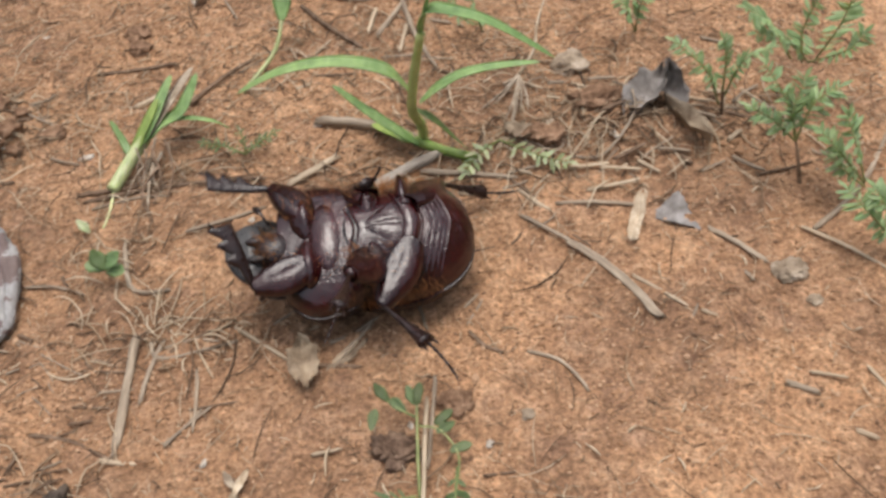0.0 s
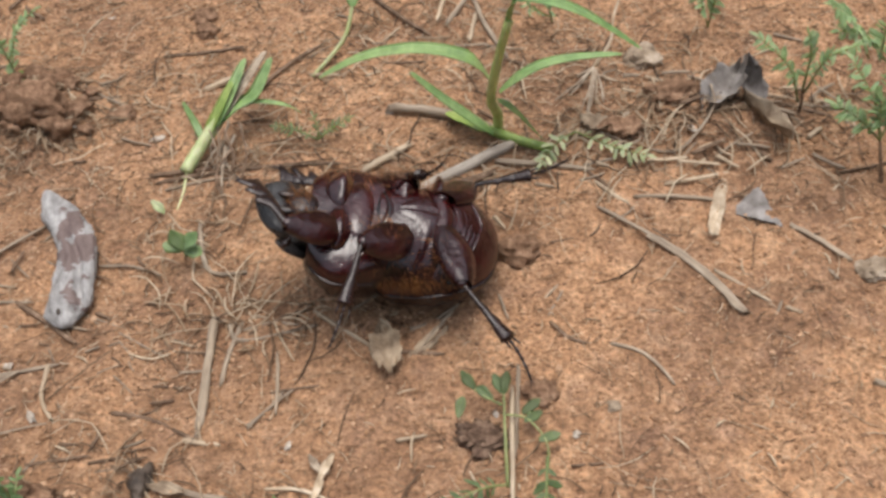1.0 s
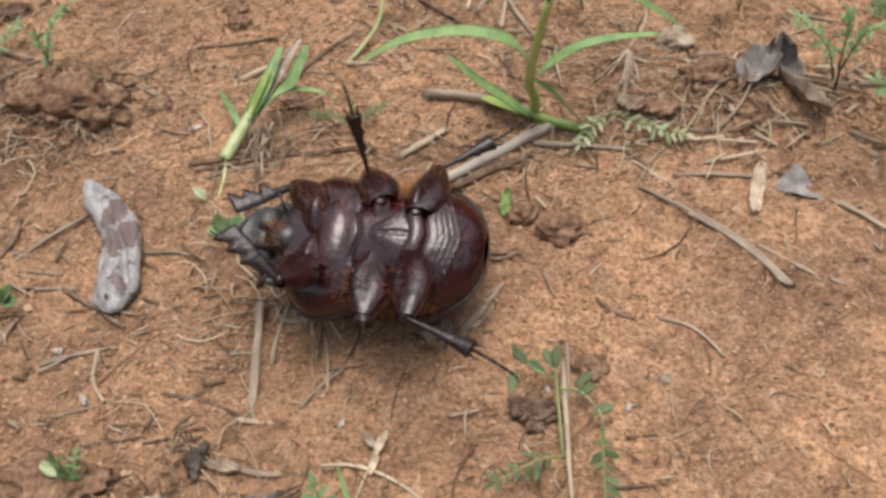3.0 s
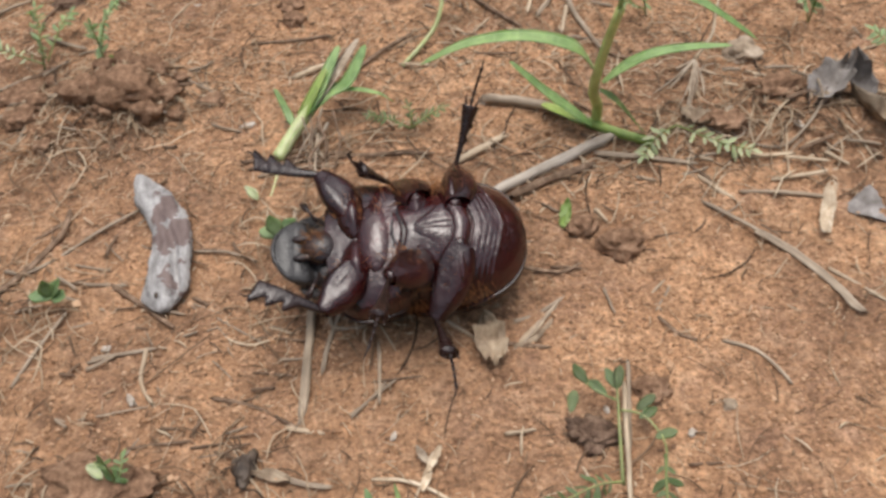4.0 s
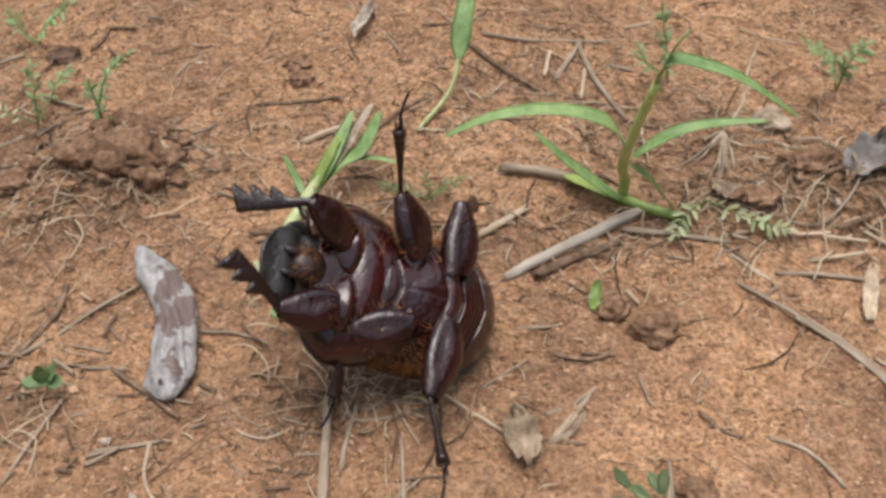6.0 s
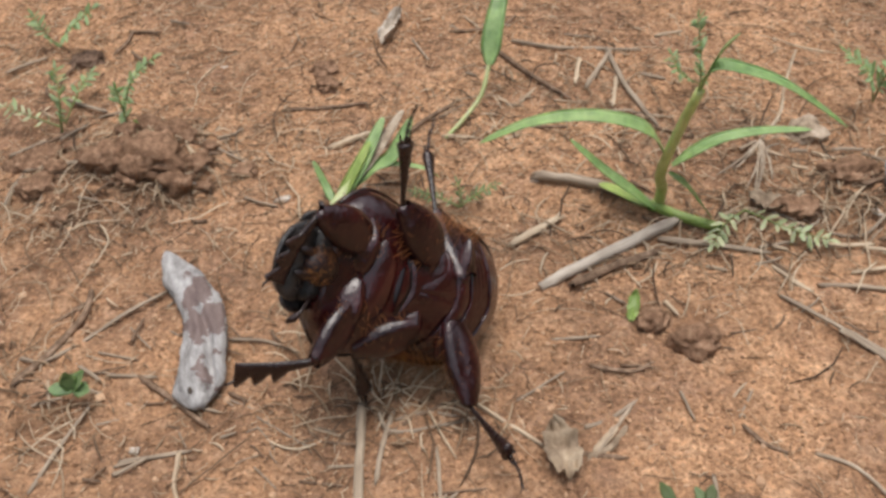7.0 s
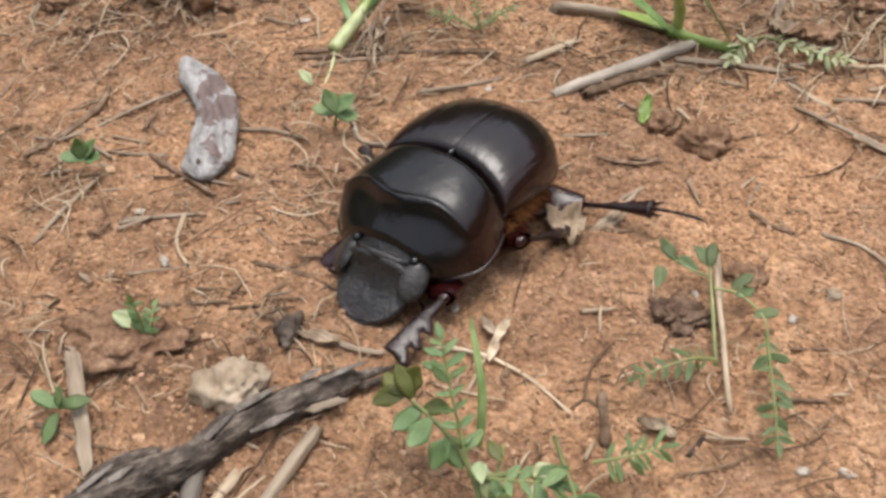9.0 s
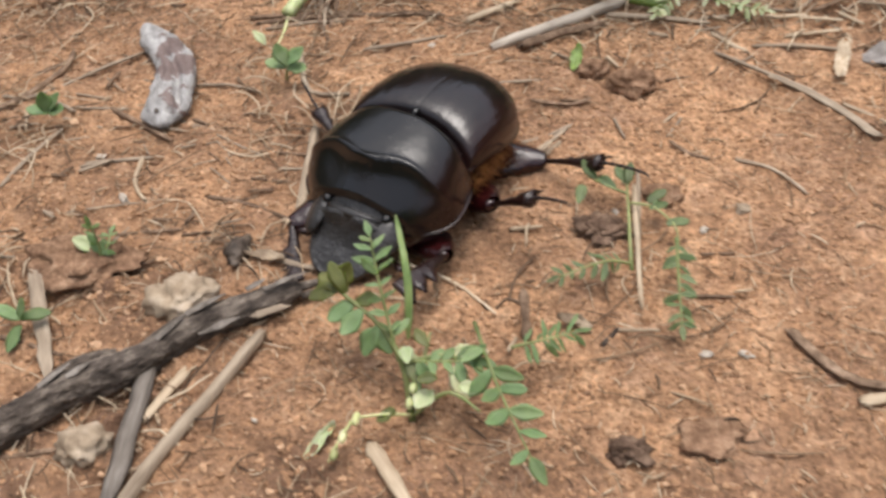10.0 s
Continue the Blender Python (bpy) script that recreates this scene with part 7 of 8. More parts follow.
crumpled("leaf_scrap", 33.3, -45.4, 4.0, 1.4, GREYSTRAW, "pale straw-coloured leaf scrap", 35, 12, curl=0.4, lift=1.0)
crumpled("leaf_scrap", 34.6, -49.7, 4.8, 1.5, STRAW, "pale dry leaf scrap", -10, 13, curl=0.4, lift=0.6)
crumpled("leaf_scrap", 56.7, -61.0, 3.7, 1.7, DEADLEAF, "pale dry leaf scrap", 70, 14, curl=0.5, lift=1)
crumpled("leaf_scrap", 84.8, 37.8, 7.6, 5.1, DEADLEAF, "brown dry leaf scrap", 60, 15, curl=0.5)
crumpled("fresh_leaflet", 56.9, 9.9, 6.4, 2.4, STEMGREEN, "single bright green fallen leaflet", -12, 16, curl=0.15, lift=1.2, category='leaf', rx=25)
crumpled("leaf_scrap", 58.2, -61.1, 4.7, 2.0, DEADLEAF, "pale dry leaf scrap", 50, 18, curl=0.5)
crumpled("seed_husk", 25.2, -85.1, 6.5, 1.7, PALELEAF, "pale grey-green dried flower spike", -25, 19, curl=0.8, lift=0.6)
# the grey pod


def grey_pod(x, y, long, wide, turn):
    """A flattened, bent seed pod with a seam, wrinkles and a hole near one end."""
    rows, n, m = [], 80, 56
    for i in range(n):
        s = i / (n - 1)
        r = wide / 2 * max(0.02, min(1, (s / 0.22)) ** 0.6) * max(0.05, min(1, (1 - s) / 0.10)) ** 0.5 * (0.86 + 0.24 * s)
        bend = 2.4 - 4.6 * (4 * (s - 0.5) ** 2) * (0.6 if s > 0.5 else 1.0) - 0.7 * math.sin(s * 9)
        row = []
        for k in range(m):
            a = 2 * math.pi * k / m
            q = Vector((math.cos(a), math.sin(a), s * 7))
            f = 1 + 0.10 * noise.noise(q * 1.5) + 0.07 * noise.noise(q * 4) + 0.04 * noise.noise(q * 9)
            crease = 1.7 * math.exp(-(((a - 2.6 + 1.9 * s) / 0.15) ** 2)) * max(0.0, min(1, (s - 0.42) * 6)) + 1.2 * math.exp(-(((a - 1.9 - 0.5 * s) / 0.13) ** 2)) * max(0.0, min(1, (s - 0.5) * 6)) * min(1, max(0, (0.82 - s) * 8))
            hole = 2.2 * math.exp(-((((a - 1.2) / 0.26) ** 2) + ((s - 0.93) / 0.016) ** 2))
            row.append((bend + r * f * math.cos(a), (0.5 - s) * long, 0.48 * r * f * math.sin(a) - (crease + hole) * (math.sin(a) > 0)))
        rows.append(row)
    bm = surface(rows, close_u=True)
    bm.verts.ensure_lookup_table()
    bm.faces.new(bm.verts[:m])
    bm.faces.new(bm.verts[-m:])
    bmesh.ops.recalc_face_normals(bm, faces=bm.faces)
    ob = tagged(part("seed_pod", bm, PODSKIN), "grey weathered seed pod with brown blotches and a small hole", "seed pod")
    ob.matrix_basis = at(x, y, ground_at(x, y) + 0.24 * wide, 0, 0, turn)
    # dark oval blob that fills the dented hole
    part("hole", blob(-1.3, -0.425 * long, 1.45, 0.55, 1.0, 0.5, 12), SEEDCOAT, ob, "small dark oval blob set in the hole")
    return ob


grey_pod(-27.0, 3.6, 42.5, 8.4, 22)
# the tall grass plant
plant, foot = seedling("grass_plant", (63.2, 38.2), "young grass plant with long arching green blades", "grass")
stalk(plant, foot, [(63.2, 38.2, -0.3), (63.7, 37.2, 6.7), (62.5, 33.7, 14.0), (64.6, 31.7, 25.8), (67.1, 30.2, 35.7)], 1.25, PLANTSTEM, "stem", "upright yellow-green stem", 0.7)
blade(plant, foot, [(62.8, 33.2, 18.9), (59.3, 32.7, 24.7), (53.2, 32.7, 27.4), (45.7, 31.7, 28.9), (36.9, 30.7, 28.0), (27.8, 29.7, 24.2)], 2.3, GRASS)
blade(plant, foot, [(64.4, 33.2, 16.1), (68.9, 33.7, 19.7), (74.2, 34.7, 21.9), (81.2, 35.7, 22.5), (89.9, 36.7, 22.1)], 1.7, GRASS)
blade(plant, foot, [(62.5, 35.7, 2.6), (57.0, 36.7, 7.1), (50.9, 38.7, 11.5), (45.0, 40.7, 16.6)], 1.6, GRASS)
blade(plant, foot, [(63.8, 32.7, 14.8), (67.1, 31.7, 12.7), (70.8, 31.7, 7.6), (73.5, 32.7, 3.0)], 1.1, GRASS)
blade(plant, foot, [(66.9, 30.7, 34.1), (68.8, 29.7, 40.7), (73.9, 28.7, 40.8), (81.6, 27.7, 38.0), (92.4, 26.7, 30.3)], 2.0, GRASS)
blade(plant, foot, [(67.2, 30.7, 35.3), (69.4, 29.7, 43.5), (71.9, 28.7, 48.0)], 1.2, GRASS)
stalk(plant, foot, [(61.7, 37.8, 2.0), (68.2, 33.9, 2.0), (75.2, 30.9, 2.0)], 1.15, STEMGREEN, "runner", "pale green stem lying on the ground", 0.9)
blade(plant, foot, [(61.5, 36.2, 3.0), (57.1, 39.0, 3.5), (51.5, 43.1, 3.0)], 1.8, STEMGREEN, "sheath", "torn pale green leaf sheath")
# the small grass shoot
plant, foot = seedling("grass_shoot", (-6.5, 28.5), "small grass shoot with a white foot and green blades", "grass")
stalk(plant, foot, [(-6.5, 28.0, 1.0), (-3.7, 34.1, 3.0), (0.0, 39.7, 6.0)], 1.5, PALESTEM, "stem", "whitish stem", 1.0)
blade(plant, foot, [(-1.5, 37.2, 5.0), (1.9, 41.6, 9.0), (5.8, 51.7, 14.0)], 1.9, GRASS)
blade(plant, foot, [(-1.1, 38.1, 5.0), (3.6, 41.6, 8.0), (8.1, 44.6, 9.0), (11.9, 51.7, 14.0)], 2.3, GRASS)
blade(plant, foot, [(0.5, 40.6, 6.0), (7.6, 43.0, 8.0), (14.5, 44.2, 6.0), (17.7, 45.8, 2.0)], 0.9, GRASS)
blade(plant, foot, [(-4.8, 38.7, 1.0), (-7.0, 42.3, 3.0), (-9.6, 45.4, 7.0)], 1.0, GRASS)
stalk(plant, foot, [(-6.4, 28.8, 0.6), (-5.8, 22.3, 0.3), (-5.9, 16.8, 0.2)], 0.4, PALESTEM, "root", "thin pale root")
blade(plant, foot, [(-2.8, 35.4, 4.0), (0.6, 40.5, 8.5), (3.4, 45.8, 12.0)], 1.5, STEMGREEN)
blade(plant, foot, [(0.2, 39.0, 6.0), (5.6, 47.0, 10.5), (9.2, 57.0, 12.0)], 1.5, GREYSTRAW, "dead_blade", "withered grey-brown blade")
# the far blade
plant, foot = seedling("grass_seedling", (17.5, 62.2), "pale-stemmed grass seedling with one green blade", "grass")
stalk(plant, foot, [(17.5, 62.2, 0.0), (24.7, 72.0, 4.0), (26.8, 79.6, 9.0)], 0.55, PALESTEM, "stem", "pale thin stem", 1.0)
blade(plant, foot, [(26.9, 78.5, 9.0), (27.6, 83.8, 14.0), (29.1, 90.5, 19.0), (31.5, 100.0, 24.0)], 2.6, GRASS, shape=0.6)
plant, foot = seedling("grass_tuft", (0.0, 35.5), "grey dead grass tuft by the shoot", "grass")
rng = random.Random(77)
for k in range(13):
    x, y = 1.5 + rng.gauss(0, 1.6), 36.5 + rng.gauss(0, 1.6)
    ex, ey = x + rng.gauss(1.0, 3.0), y - rng.uniform(8, 22)
    stalk(plant, foot, [(x, y, 3.0 + rng.uniform(-1, 4)), ((x + ex) / 2 + rng.gauss(0, 1.2), (y + ey) / 2, rng.uniform(1.2, 4.0)), (ex, ey, 0.6)], rng.uniform(0.16, 0.38), GREYSTRAW if k % 3 else TWIG, "dead_blade")
# dry roots
plant, foot = seedling("dry_roots", (83.0, 39.0), "fan of thin dry roots with one tall stalk", "roots")
stalk(plant, foot, [(85.3, 52.8, 7.0), (81.3, 49.3, 5.0), (76.1, 47.1, 2.0)], 0.32, GREYSTRAW, "root")
stalk(plant, foot, [(85.3, 52.8, 7.0), (82.4, 49.7, 5.0), (78.5, 47.9, 2.0)], 0.32, GREYSTRAW, "root")
stalk(plant, foot, [(85.3, 52.8, 7.0), (84.0, 47.0, 5.0), (81.6, 42.6, 2.0)], 0.32, GREYSTRAW, "root")
stalk(plant, foot, [(85.3, 52.8, 7.0), (84.5, 44.4, 5.0), (82.6, 38.8, 1.0)], 0.32, GREYSTRAW, "root")
stalk(plant, foot, [(85.3, 52.8, 7.0), (86.7, 48.7, 5.0), (87.1, 44.8, 3.0)], 0.32, GREYSTRAW, "root")
stalk(plant, foot, [(85.3, 52.8, 7.0), (85.7, 48.3, 5.0), (85.1, 45.2, 2.0)], 0.32, GREYSTRAW, "root")
stalk(plant, foot, [(85.3, 52.8, 7.0), (83.2, 50.6, 5.0), (80.1, 47.3, 4.0)], 0.32, GREYSTRAW, "root")
stalk(plant, foot, [(85.3, 52.8, 7.0), (89.0, 56.4, 11.0), (90.0, 61.1, 15.0), (92.9, 68.4, 19.0)], 0.45, STRAW, "stalk", "tall thin pale stalk")
stalk(plant, foot, [(83.0, 39.0, 0.0), (83.9, 44.9, 4.0), (85.3, 52.8, 7.0)], 0.4, GREYSTRAW, "root")
# feathery seedlings
plant, foot = seedling("seedling", (129.2, 40.6), "feathery green seedling with reddish stems", "seedling")
stalk(plant, foot, [(129.2, 40.6, 0.0), (128.5, 38.8, 7.0), (128.4, 39.6, 11.0)], 0.45, TWIG, "stem")
frond(plant, foot, [(127.9, 39.2, 6.0), (124.2, 38.3, 16.0), (117.7, 40.5, 22.0)], 14, 3.04, 0.94, FEATHER, 101)
frond(plant, foot, [(128.9, 39.5, 8.0), (131.3, 37.7, 18.0), (135.3, 33.8, 24.0)], 14, 3.04, 0.94, FEATHER, 102)
frond(plant, foot, [(128.3, 39.2, 9.0), (127.8, 37.7, 19.0), (126.6, 37.6, 24.0)], 10, 3.04, 0.94, FEATHER, 103)
plant, foot = seedling("seedling", (141.5, 18.9), "tall feathery green seedling with a reddish stem", "seedling")
stalk(plant, foot, [(141.5, 18.9, 0.0), (140.7, 20.3, 5.0), (139.8, 22.4, 10.0)], 0.5, TWIG, "stem")
frond(plant, foot, [(139.6, 21.6, 10.0), (137.3, 23.4, 18.0), (132.8, 27.2, 25.0)], 16, 3.42, 1.02, FEATHER, 104)
frond(plant, foot, [(139.6, 21.6, 10.0), (142.0, 23.0, 18.0), (146.5, 24.0, 21.0)], 14, 3.42, 1.02, FEATHER, 105)
frond(plant, foot, [(139.6, 21.6, 10.0), (135.2, 23.3, 14.0), (131.0, 25.6, 16.0)], 12, 3.42, 1.02, FEATHER, 106)
frond(plant, foot, [(139.6, 22.1, 11.0), (138.2, 22.0, 17.0), (140.0, 24.7, 23.0)], 14, 3.23, 1.02, FEATHER, 107)
plant, foot = seedling("seedling", (150.5, 57.8), "feathery green seedling in litter", "seedling")
frond(plant, foot, [(151.6, 54.4, 4.0), (151.9, 46.2, 18.0), (151.9, 42.0, 27.0)], 15, 3.61, 1.1, FEATHER, 108)
frond(plant, foot, [(147.0, 56.0, 4.0), (138.5, 47.0, 20.0), (131.8, 43.5, 27.0)], 15, 3.61, 1.1, FEATHER, 109)
frond(plant, foot, [(149.2, 54.7, 4.0), (145.2, 47.0, 18.0), (146.2, 45.2, 26.0)], 15, 3.61, 1.1, FEATHER, 110)
frond(plant, foot, [(150.4, 54.5, 4.0), (142.9, 49.9, 14.0), (135.9, 47.1, 18.0)], 14, 3.42, 1.1, FEATHER, 111)
frond(plant, foot, [(150.4, 54.5, 4.0), (155.6, 47.2, 12.0), (158.3, 47.3, 16.0)], 12, 3.42, 1.1, FEATHER, 112)
plant, foot = seedling("seedling", (154.4, 17.0), "feathery green seedling in litter", "seedling")
frond(plant, foot, [(153.3, 16.7, 2.0), (147.7, 15.9, 10.0), (143.0, 18.0, 15.0)], 14, 3.23, 1.02, FEATHER, 113)
frond(plant, foot, [(153.5, 17.5, 2.0), (148.9, 15.4, 14.0), (146.4, 16.7, 20.0)], 14, 3.23, 1.02, FEATHER, 114)
frond(plant, foot, [(153.1, 15.9, 2.0), (147.8, 15.9, 7.0), (145.5, 17.2, 9.0)], 9, 3.04, 0.94, FEATHER, 115)
plant, foot = seedling("seedling", (155.8, 0.6), "feathery green seedling in litter", "seedling")
frond(plant, foot, [(154.7, 0.3, 2.0), (148.4, 0.4, 10.0), (145.2, 5.3, 12.0)], 14, 3.42, 1.1, FEATHER, 116)
frond(plant, foot, [(154.9, 1.0, 2.0), (150.7, -0.3, 12.0), (148.2, 0.9, 16.0)], 12, 3.42, 1.1, FEATHER, 117)
plant, foot = seedling("seedling", (76.6, 80.7), "feathery green seedling behind the grass plant", "seedling")
frond(plant, foot, [(76.6, 80.7, 0.0), (74.8, 76.8, 12.0), (72.9, 75.9, 22.0)], 14, 3.42, 1.02, FEATHER, 118)
frond(plant, foot, [(76.8, 83.0, 0.0), (71.2, 78.9, 6.0), (69.0, 79.9, 10.0)], 9, 2.85, 0.85, FEATHER, 119)
plant, foot = seedling("seedling", (114.8, 75.9), "low feathery green seedling", "seedling")
frond(plant, foot, [(114.2, 74.6, 1.0), (111.1, 72.6, 10.0), (105.8, 74.4, 14.0)], 12, 3.42, 1.02, FEATHER, 120)
frond(plant, foot, [(114.2, 74.6, 1.0), (114.7, 72.6, 10.0), (117.3, 73.1, 14.0)], 12, 3.42, 1.02, FEATHER, 121)
plant, foot = seedling("seedling", (-75.8, 64.3), "feathery seedling on the soil mound", "seedling")
frond(plant, foot, [(-75.0, 63.0, 1.0), (-72.5, 63.1, 10.0), (-72.8, 66.9, 16.0)], 12, 3.23, 0.94, FEATHER, 122)
frond(plant, foot, [(-76.1, 65.2, 1.0), (-81.8, 65.0, 4.0), (-88.6, 65.5, 7.0)], 8, 3.2, 1.1, PALELEAF, 123)
frond(plant, foot, [(-75.5, 66.3, 1.0), (-72.8, 73.2, 6.0), (-70.8, 77.5, 8.0)], 8, 2.85, 1.02, FEATHER, 124)
plant, foot = seedling("seedling", (-60.2, 66.5), "feathery seedling on the soil mound", "seedling")
frond(plant, foot, [(-58.2, 63.2, 3.0), (-56.5, 60.8, 10.0), (-56.3, 60.4, 15.0)], 10, 3.04, 0.94, FEATHER, 125)
frond(plant, foot, [(-58.7, 64.3, 5.0), (-54.6, 65.1, 14.0), (-47.7, 65.9, 20.0)], 12, 3.04, 0.94, FEATHER, 126)
plant, foot = seedling("green_sprout", (-55.1, 56.4), "bright green stubby sprout on the soil mound", "sprout")
blade(plant, foot, [(-55.1, 56.4, 0.0), (-54.1, 57.0, 4.0), (-53.1, 58.8, 8.0)], 1.5, STEMGREEN, shape=0.35)
plant, foot = seedling("seedling", (-91.3, 102.8), "feathery seedling beyond the soil mound", "seedling")
frond(plant, foot, [(-90.7, 101.4, 0.0), (-83.6, 98.2, 8.0), (-75.2, 97.7, 14.0)], 10, 3.23, 1.02, FEATHER, 127)
frond(plant, foot, [(-90.7, 101.4, 0.0), (-91.5, 98.9, 6.0), (-93.9, 100.7, 10.0)], 9, 3.23, 1.02, FEATHER, 128)
plant, foot = seedling("seedling", (22.2, 38.2), "low feathery seedling with fine leaflets", "seedling")
frond(plant, foot, [(22.4, 37.6, 1.0), (18.0, 38.4, 3.0), (12.9, 39.1, 4.0)], 9, 2.0, 0.55, LEAFLET, 129)
frond(plant, foot, [(22.4, 37.6, 1.0), (26.1, 39.5, 3.0), (30.0, 40.0, 5.0)], 8, 2.0, 0.55, LEAFLET, 130)
frond(plant, foot, [(22.4, 37.6, 1.0), (22.8, 38.3, 4.0), (22.0, 39.7, 6.0)], 7, 2.0, 0.55, LEAFLET, 131)
plant, foot = seedling("fallen_leaf", (80.1, 38.0), "pale grey-green feather leaf lying on the twigs", "leaf")
frond(plant, foot, [(80.5, 36.3, 2.0), (76.1, 31.3, 3.0), (72.9, 25.3, 3.0)], 6, 2.9, 1.2, PALELEAF, 132)
frond(plant, foot, [(85.4, 31.5, 3.0), (90.3, 28.6, 3.0), (95.0, 26.8, 3.0)], 7, 2.7, 1.1, PALELEAF, 133)
frond(plant, foot, [(80.5, 36.3, 2.0), (83.4, 33.1, 3.0), (86.3, 30.7, 3.0)], 3, 2.6, 1.0, PALELEAF, 134)
# small leafy seedlings
plant, foot = seedling("seedling", (-0.8, 3.4), "tiny seedling with rounded green leaves", "seedling")
leaf_on(plant, foot, (0.4, 1.6, 4.0), (-0.97, 0.09, 0.23), 4.6, 3.2, LEAFLET)
leaf_on(plant, foot, (0.4, 1.6, 4.0), (0.91, -0.37, 0.19), 4.6, 3.2, LEAFLET)
leaf_on(plant, foot, (0.8, 0.6, 5.0), (0.64, 0.54, 0.54), 4.6, 3.2, LEAFLET)
leaf_on(plant, foot, (0.8, 0.6, 5.0), (-0.64, 0.46, 0.62), 4.6, 3.2, LEAFLET)
stalk(plant, foot, [(-0.8, 3.4, 0.0), (0.6, 0.8, 4.5)], 0.35, STALK, "stem")
leaf_on(plant, foot, (-8.0, 14.9, 1.0), (-0.56, 0.41, 0.72), 4.0, 2.0, PALELEAF)
plant, foot = seedling("seedling", (-44.3, -13.1), "tiny seedling with rounded green leaves", "seedling")
leaf_on(plant, foot, (-42.9, -14.0, 3.0), (-0.88, -0.30, 0.36), 4.2, 2.9, LEAFLET)
leaf_on(plant, foot, (-42.9, -14.0, 3.0), (0.95, -0.16, 0.26), 4.2, 2.9, LEAFLET)
leaf_on(plant, foot, (-42.9, -14.0, 3.0), (0.49, 0.25, 0.84), 4.2, 2.9, LEAFLET)
leaf_on(plant, foot, (-42.9, -14.0, 3.0), (-0.31, 0.13, 0.94), 4.2, 2.9, LEAFLET)
plant, foot = seedling("seedling", (-24.9, -68.0), "tiny seedling with green leaves", "seedling")
leaf_on(plant, foot, (-23.8, -67.9, 3.0), (-0.91, 0.22, 0.35), 4.4, 2.2, LEAFLET)
leaf_on(plant, foot, (-23.8, -67.9, 3.0), (0.89, 0.31, 0.34), 4.4, 2.2, LEAFLET)
leaf_on(plant, foot, (-23.8, -67.9, 3.0), (0.33, 0.05, 0.94), 4.4, 2.2, LEAFLET)
leaf_on(plant, foot, (-24.1, -68.1, 2.0), (0.00, -1.00, 0.00), 4.4, 2.2, LEAFLET)
plant, foot = seedling("seedling", (-18.7, -52.0), "tiny seedling on the clod with one yellowing leaf", "seedling")
leaf_on(plant, foot, (-18.0, -52.6, 3.0), (-0.85, 0.23, 0.48), 4.2, 2.6, PALELEAF)
frond(plant, foot, [(-16.8, -54.1, 2.0), (-16.6, -53.4, 5.0), (-16.8, -53.3, 9.0)], 4, 2.6, 1.1, LEAFLET, 135)
frond(plant, foot, [(-16.8, -54.1, 2.0), (-15.7, -52.9, 4.0), (-15.8, -50.7, 5.0)], 3, 2.6, 1.1, LEAFLET, 136)
plant, foot = seedling("seedling", (66.1, -49.4), "creeping seedling with paired oval leaflets", "seedling")
stalk(plant, foot, [(66.1, -49.4, 0.0), (65.7, -41.5, 3.0), (65.4, -33.3, 5.0)], 0.35, STALK, "stem")
leaf_on(plant, foot, (60.6, -33.4, 5.0), (-0.73, 0.54, 0.42), 3.9, 1.9, DULLLEAF)
leaf_on(plant, foot, (60.8, -33.0, 5.0), (0.70, -0.72, 0.00), 3.9, 1.9, DULLLEAF)
leaf_on(plant, foot, (58.5, -35.0, 5.0), (-0.23, -0.96, -0.18), 3.9, 1.9, DULLLEAF)
leaf_on(plant, foot, (65.5, -34.4, 5.0), (0.09, 0.86, 0.51), 3.9, 1.9, DULLLEAF)
leaf_on(plant, foot, (68.6, -37.8, 4.0), (0.73, 0.62, 0.30), 3.9, 1.9, DULLLEAF)
leaf_on(plant, foot, (68.9, -39.4, 4.0), (0.84, 0.54, -0.00), 3.9, 1.9, DULLLEAF)
leaf_on(plant, foot, (71.3, -43.0, 4.0), (0.90, 0.43, 0.00), 3.9, 1.9, DULLLEAF)
leaf_on(plant, foot, (65.1, -34.4, 5.0), (-0.29, 0.89, 0.36), 3.9, 1.9, DULLLEAF)
stalk(plant, foot, [(65.2, -36.7, 5.0), (62.6, -35.2, 5.0), (59.0, -32.6, 5.0)], 0.22, STALK, "stem")
stalk(plant, foot, [(65.9, -38.0, 4.0), (69.4, -38.8, 4.0), (72.5, -43.1, 4.0), (72.8, -48.0, 4.0)], 0.25, STALK, "stem")
frond(plant, foot, [(65.8, -50.0, 2.0), (61.8, -51.9, 4.0), (55.3, -55.5, 4.0)], 7, 2.9, 1.0, DULLLEAF, 137, bare=0.2)
frond(plant, foot, [(72.6, -46.0, 4.0), (72.2, -56.4, 5.0), (72.2, -64.4, 4.0)], 9, 2.8, 1.2, DULLLEAF, 138, bare=0.1)
plant, foot = seedling("leafy_seedling", (36.5, -80.2), "bushy green seedling with rounded and feathered leaves before the beetle", "seedling")
stalk(plant, foot, [(36.5, -80.2, 0.0), (35.0, -75.6, 6.0), (31.4, -71.4, 9.0), (25.4, -67.3, 11.0)], 0.5, STALK, "stem")
leaf_on(plant, foot, (25.4, -67.3, 11.0), (-0.78, 0.53, 0.33), 4.2, 2.8, OLIVE)
leaf_on(plant, foot, (25.7, -66.8, 11.0), (0.26, 0.40, 0.88), 4.2, 2.8, OLIVE)
leaf_on(plant, foot, (25.4, -67.3, 11.0), (-0.99, -0.16, 0.00), 4.2, 2.8, OLIVE)
leaf_on(plant, foot, (27.5, -68.4, 10.0), (-0.71, -0.67, -0.19), 4.2, 2.8, LEAFLET)
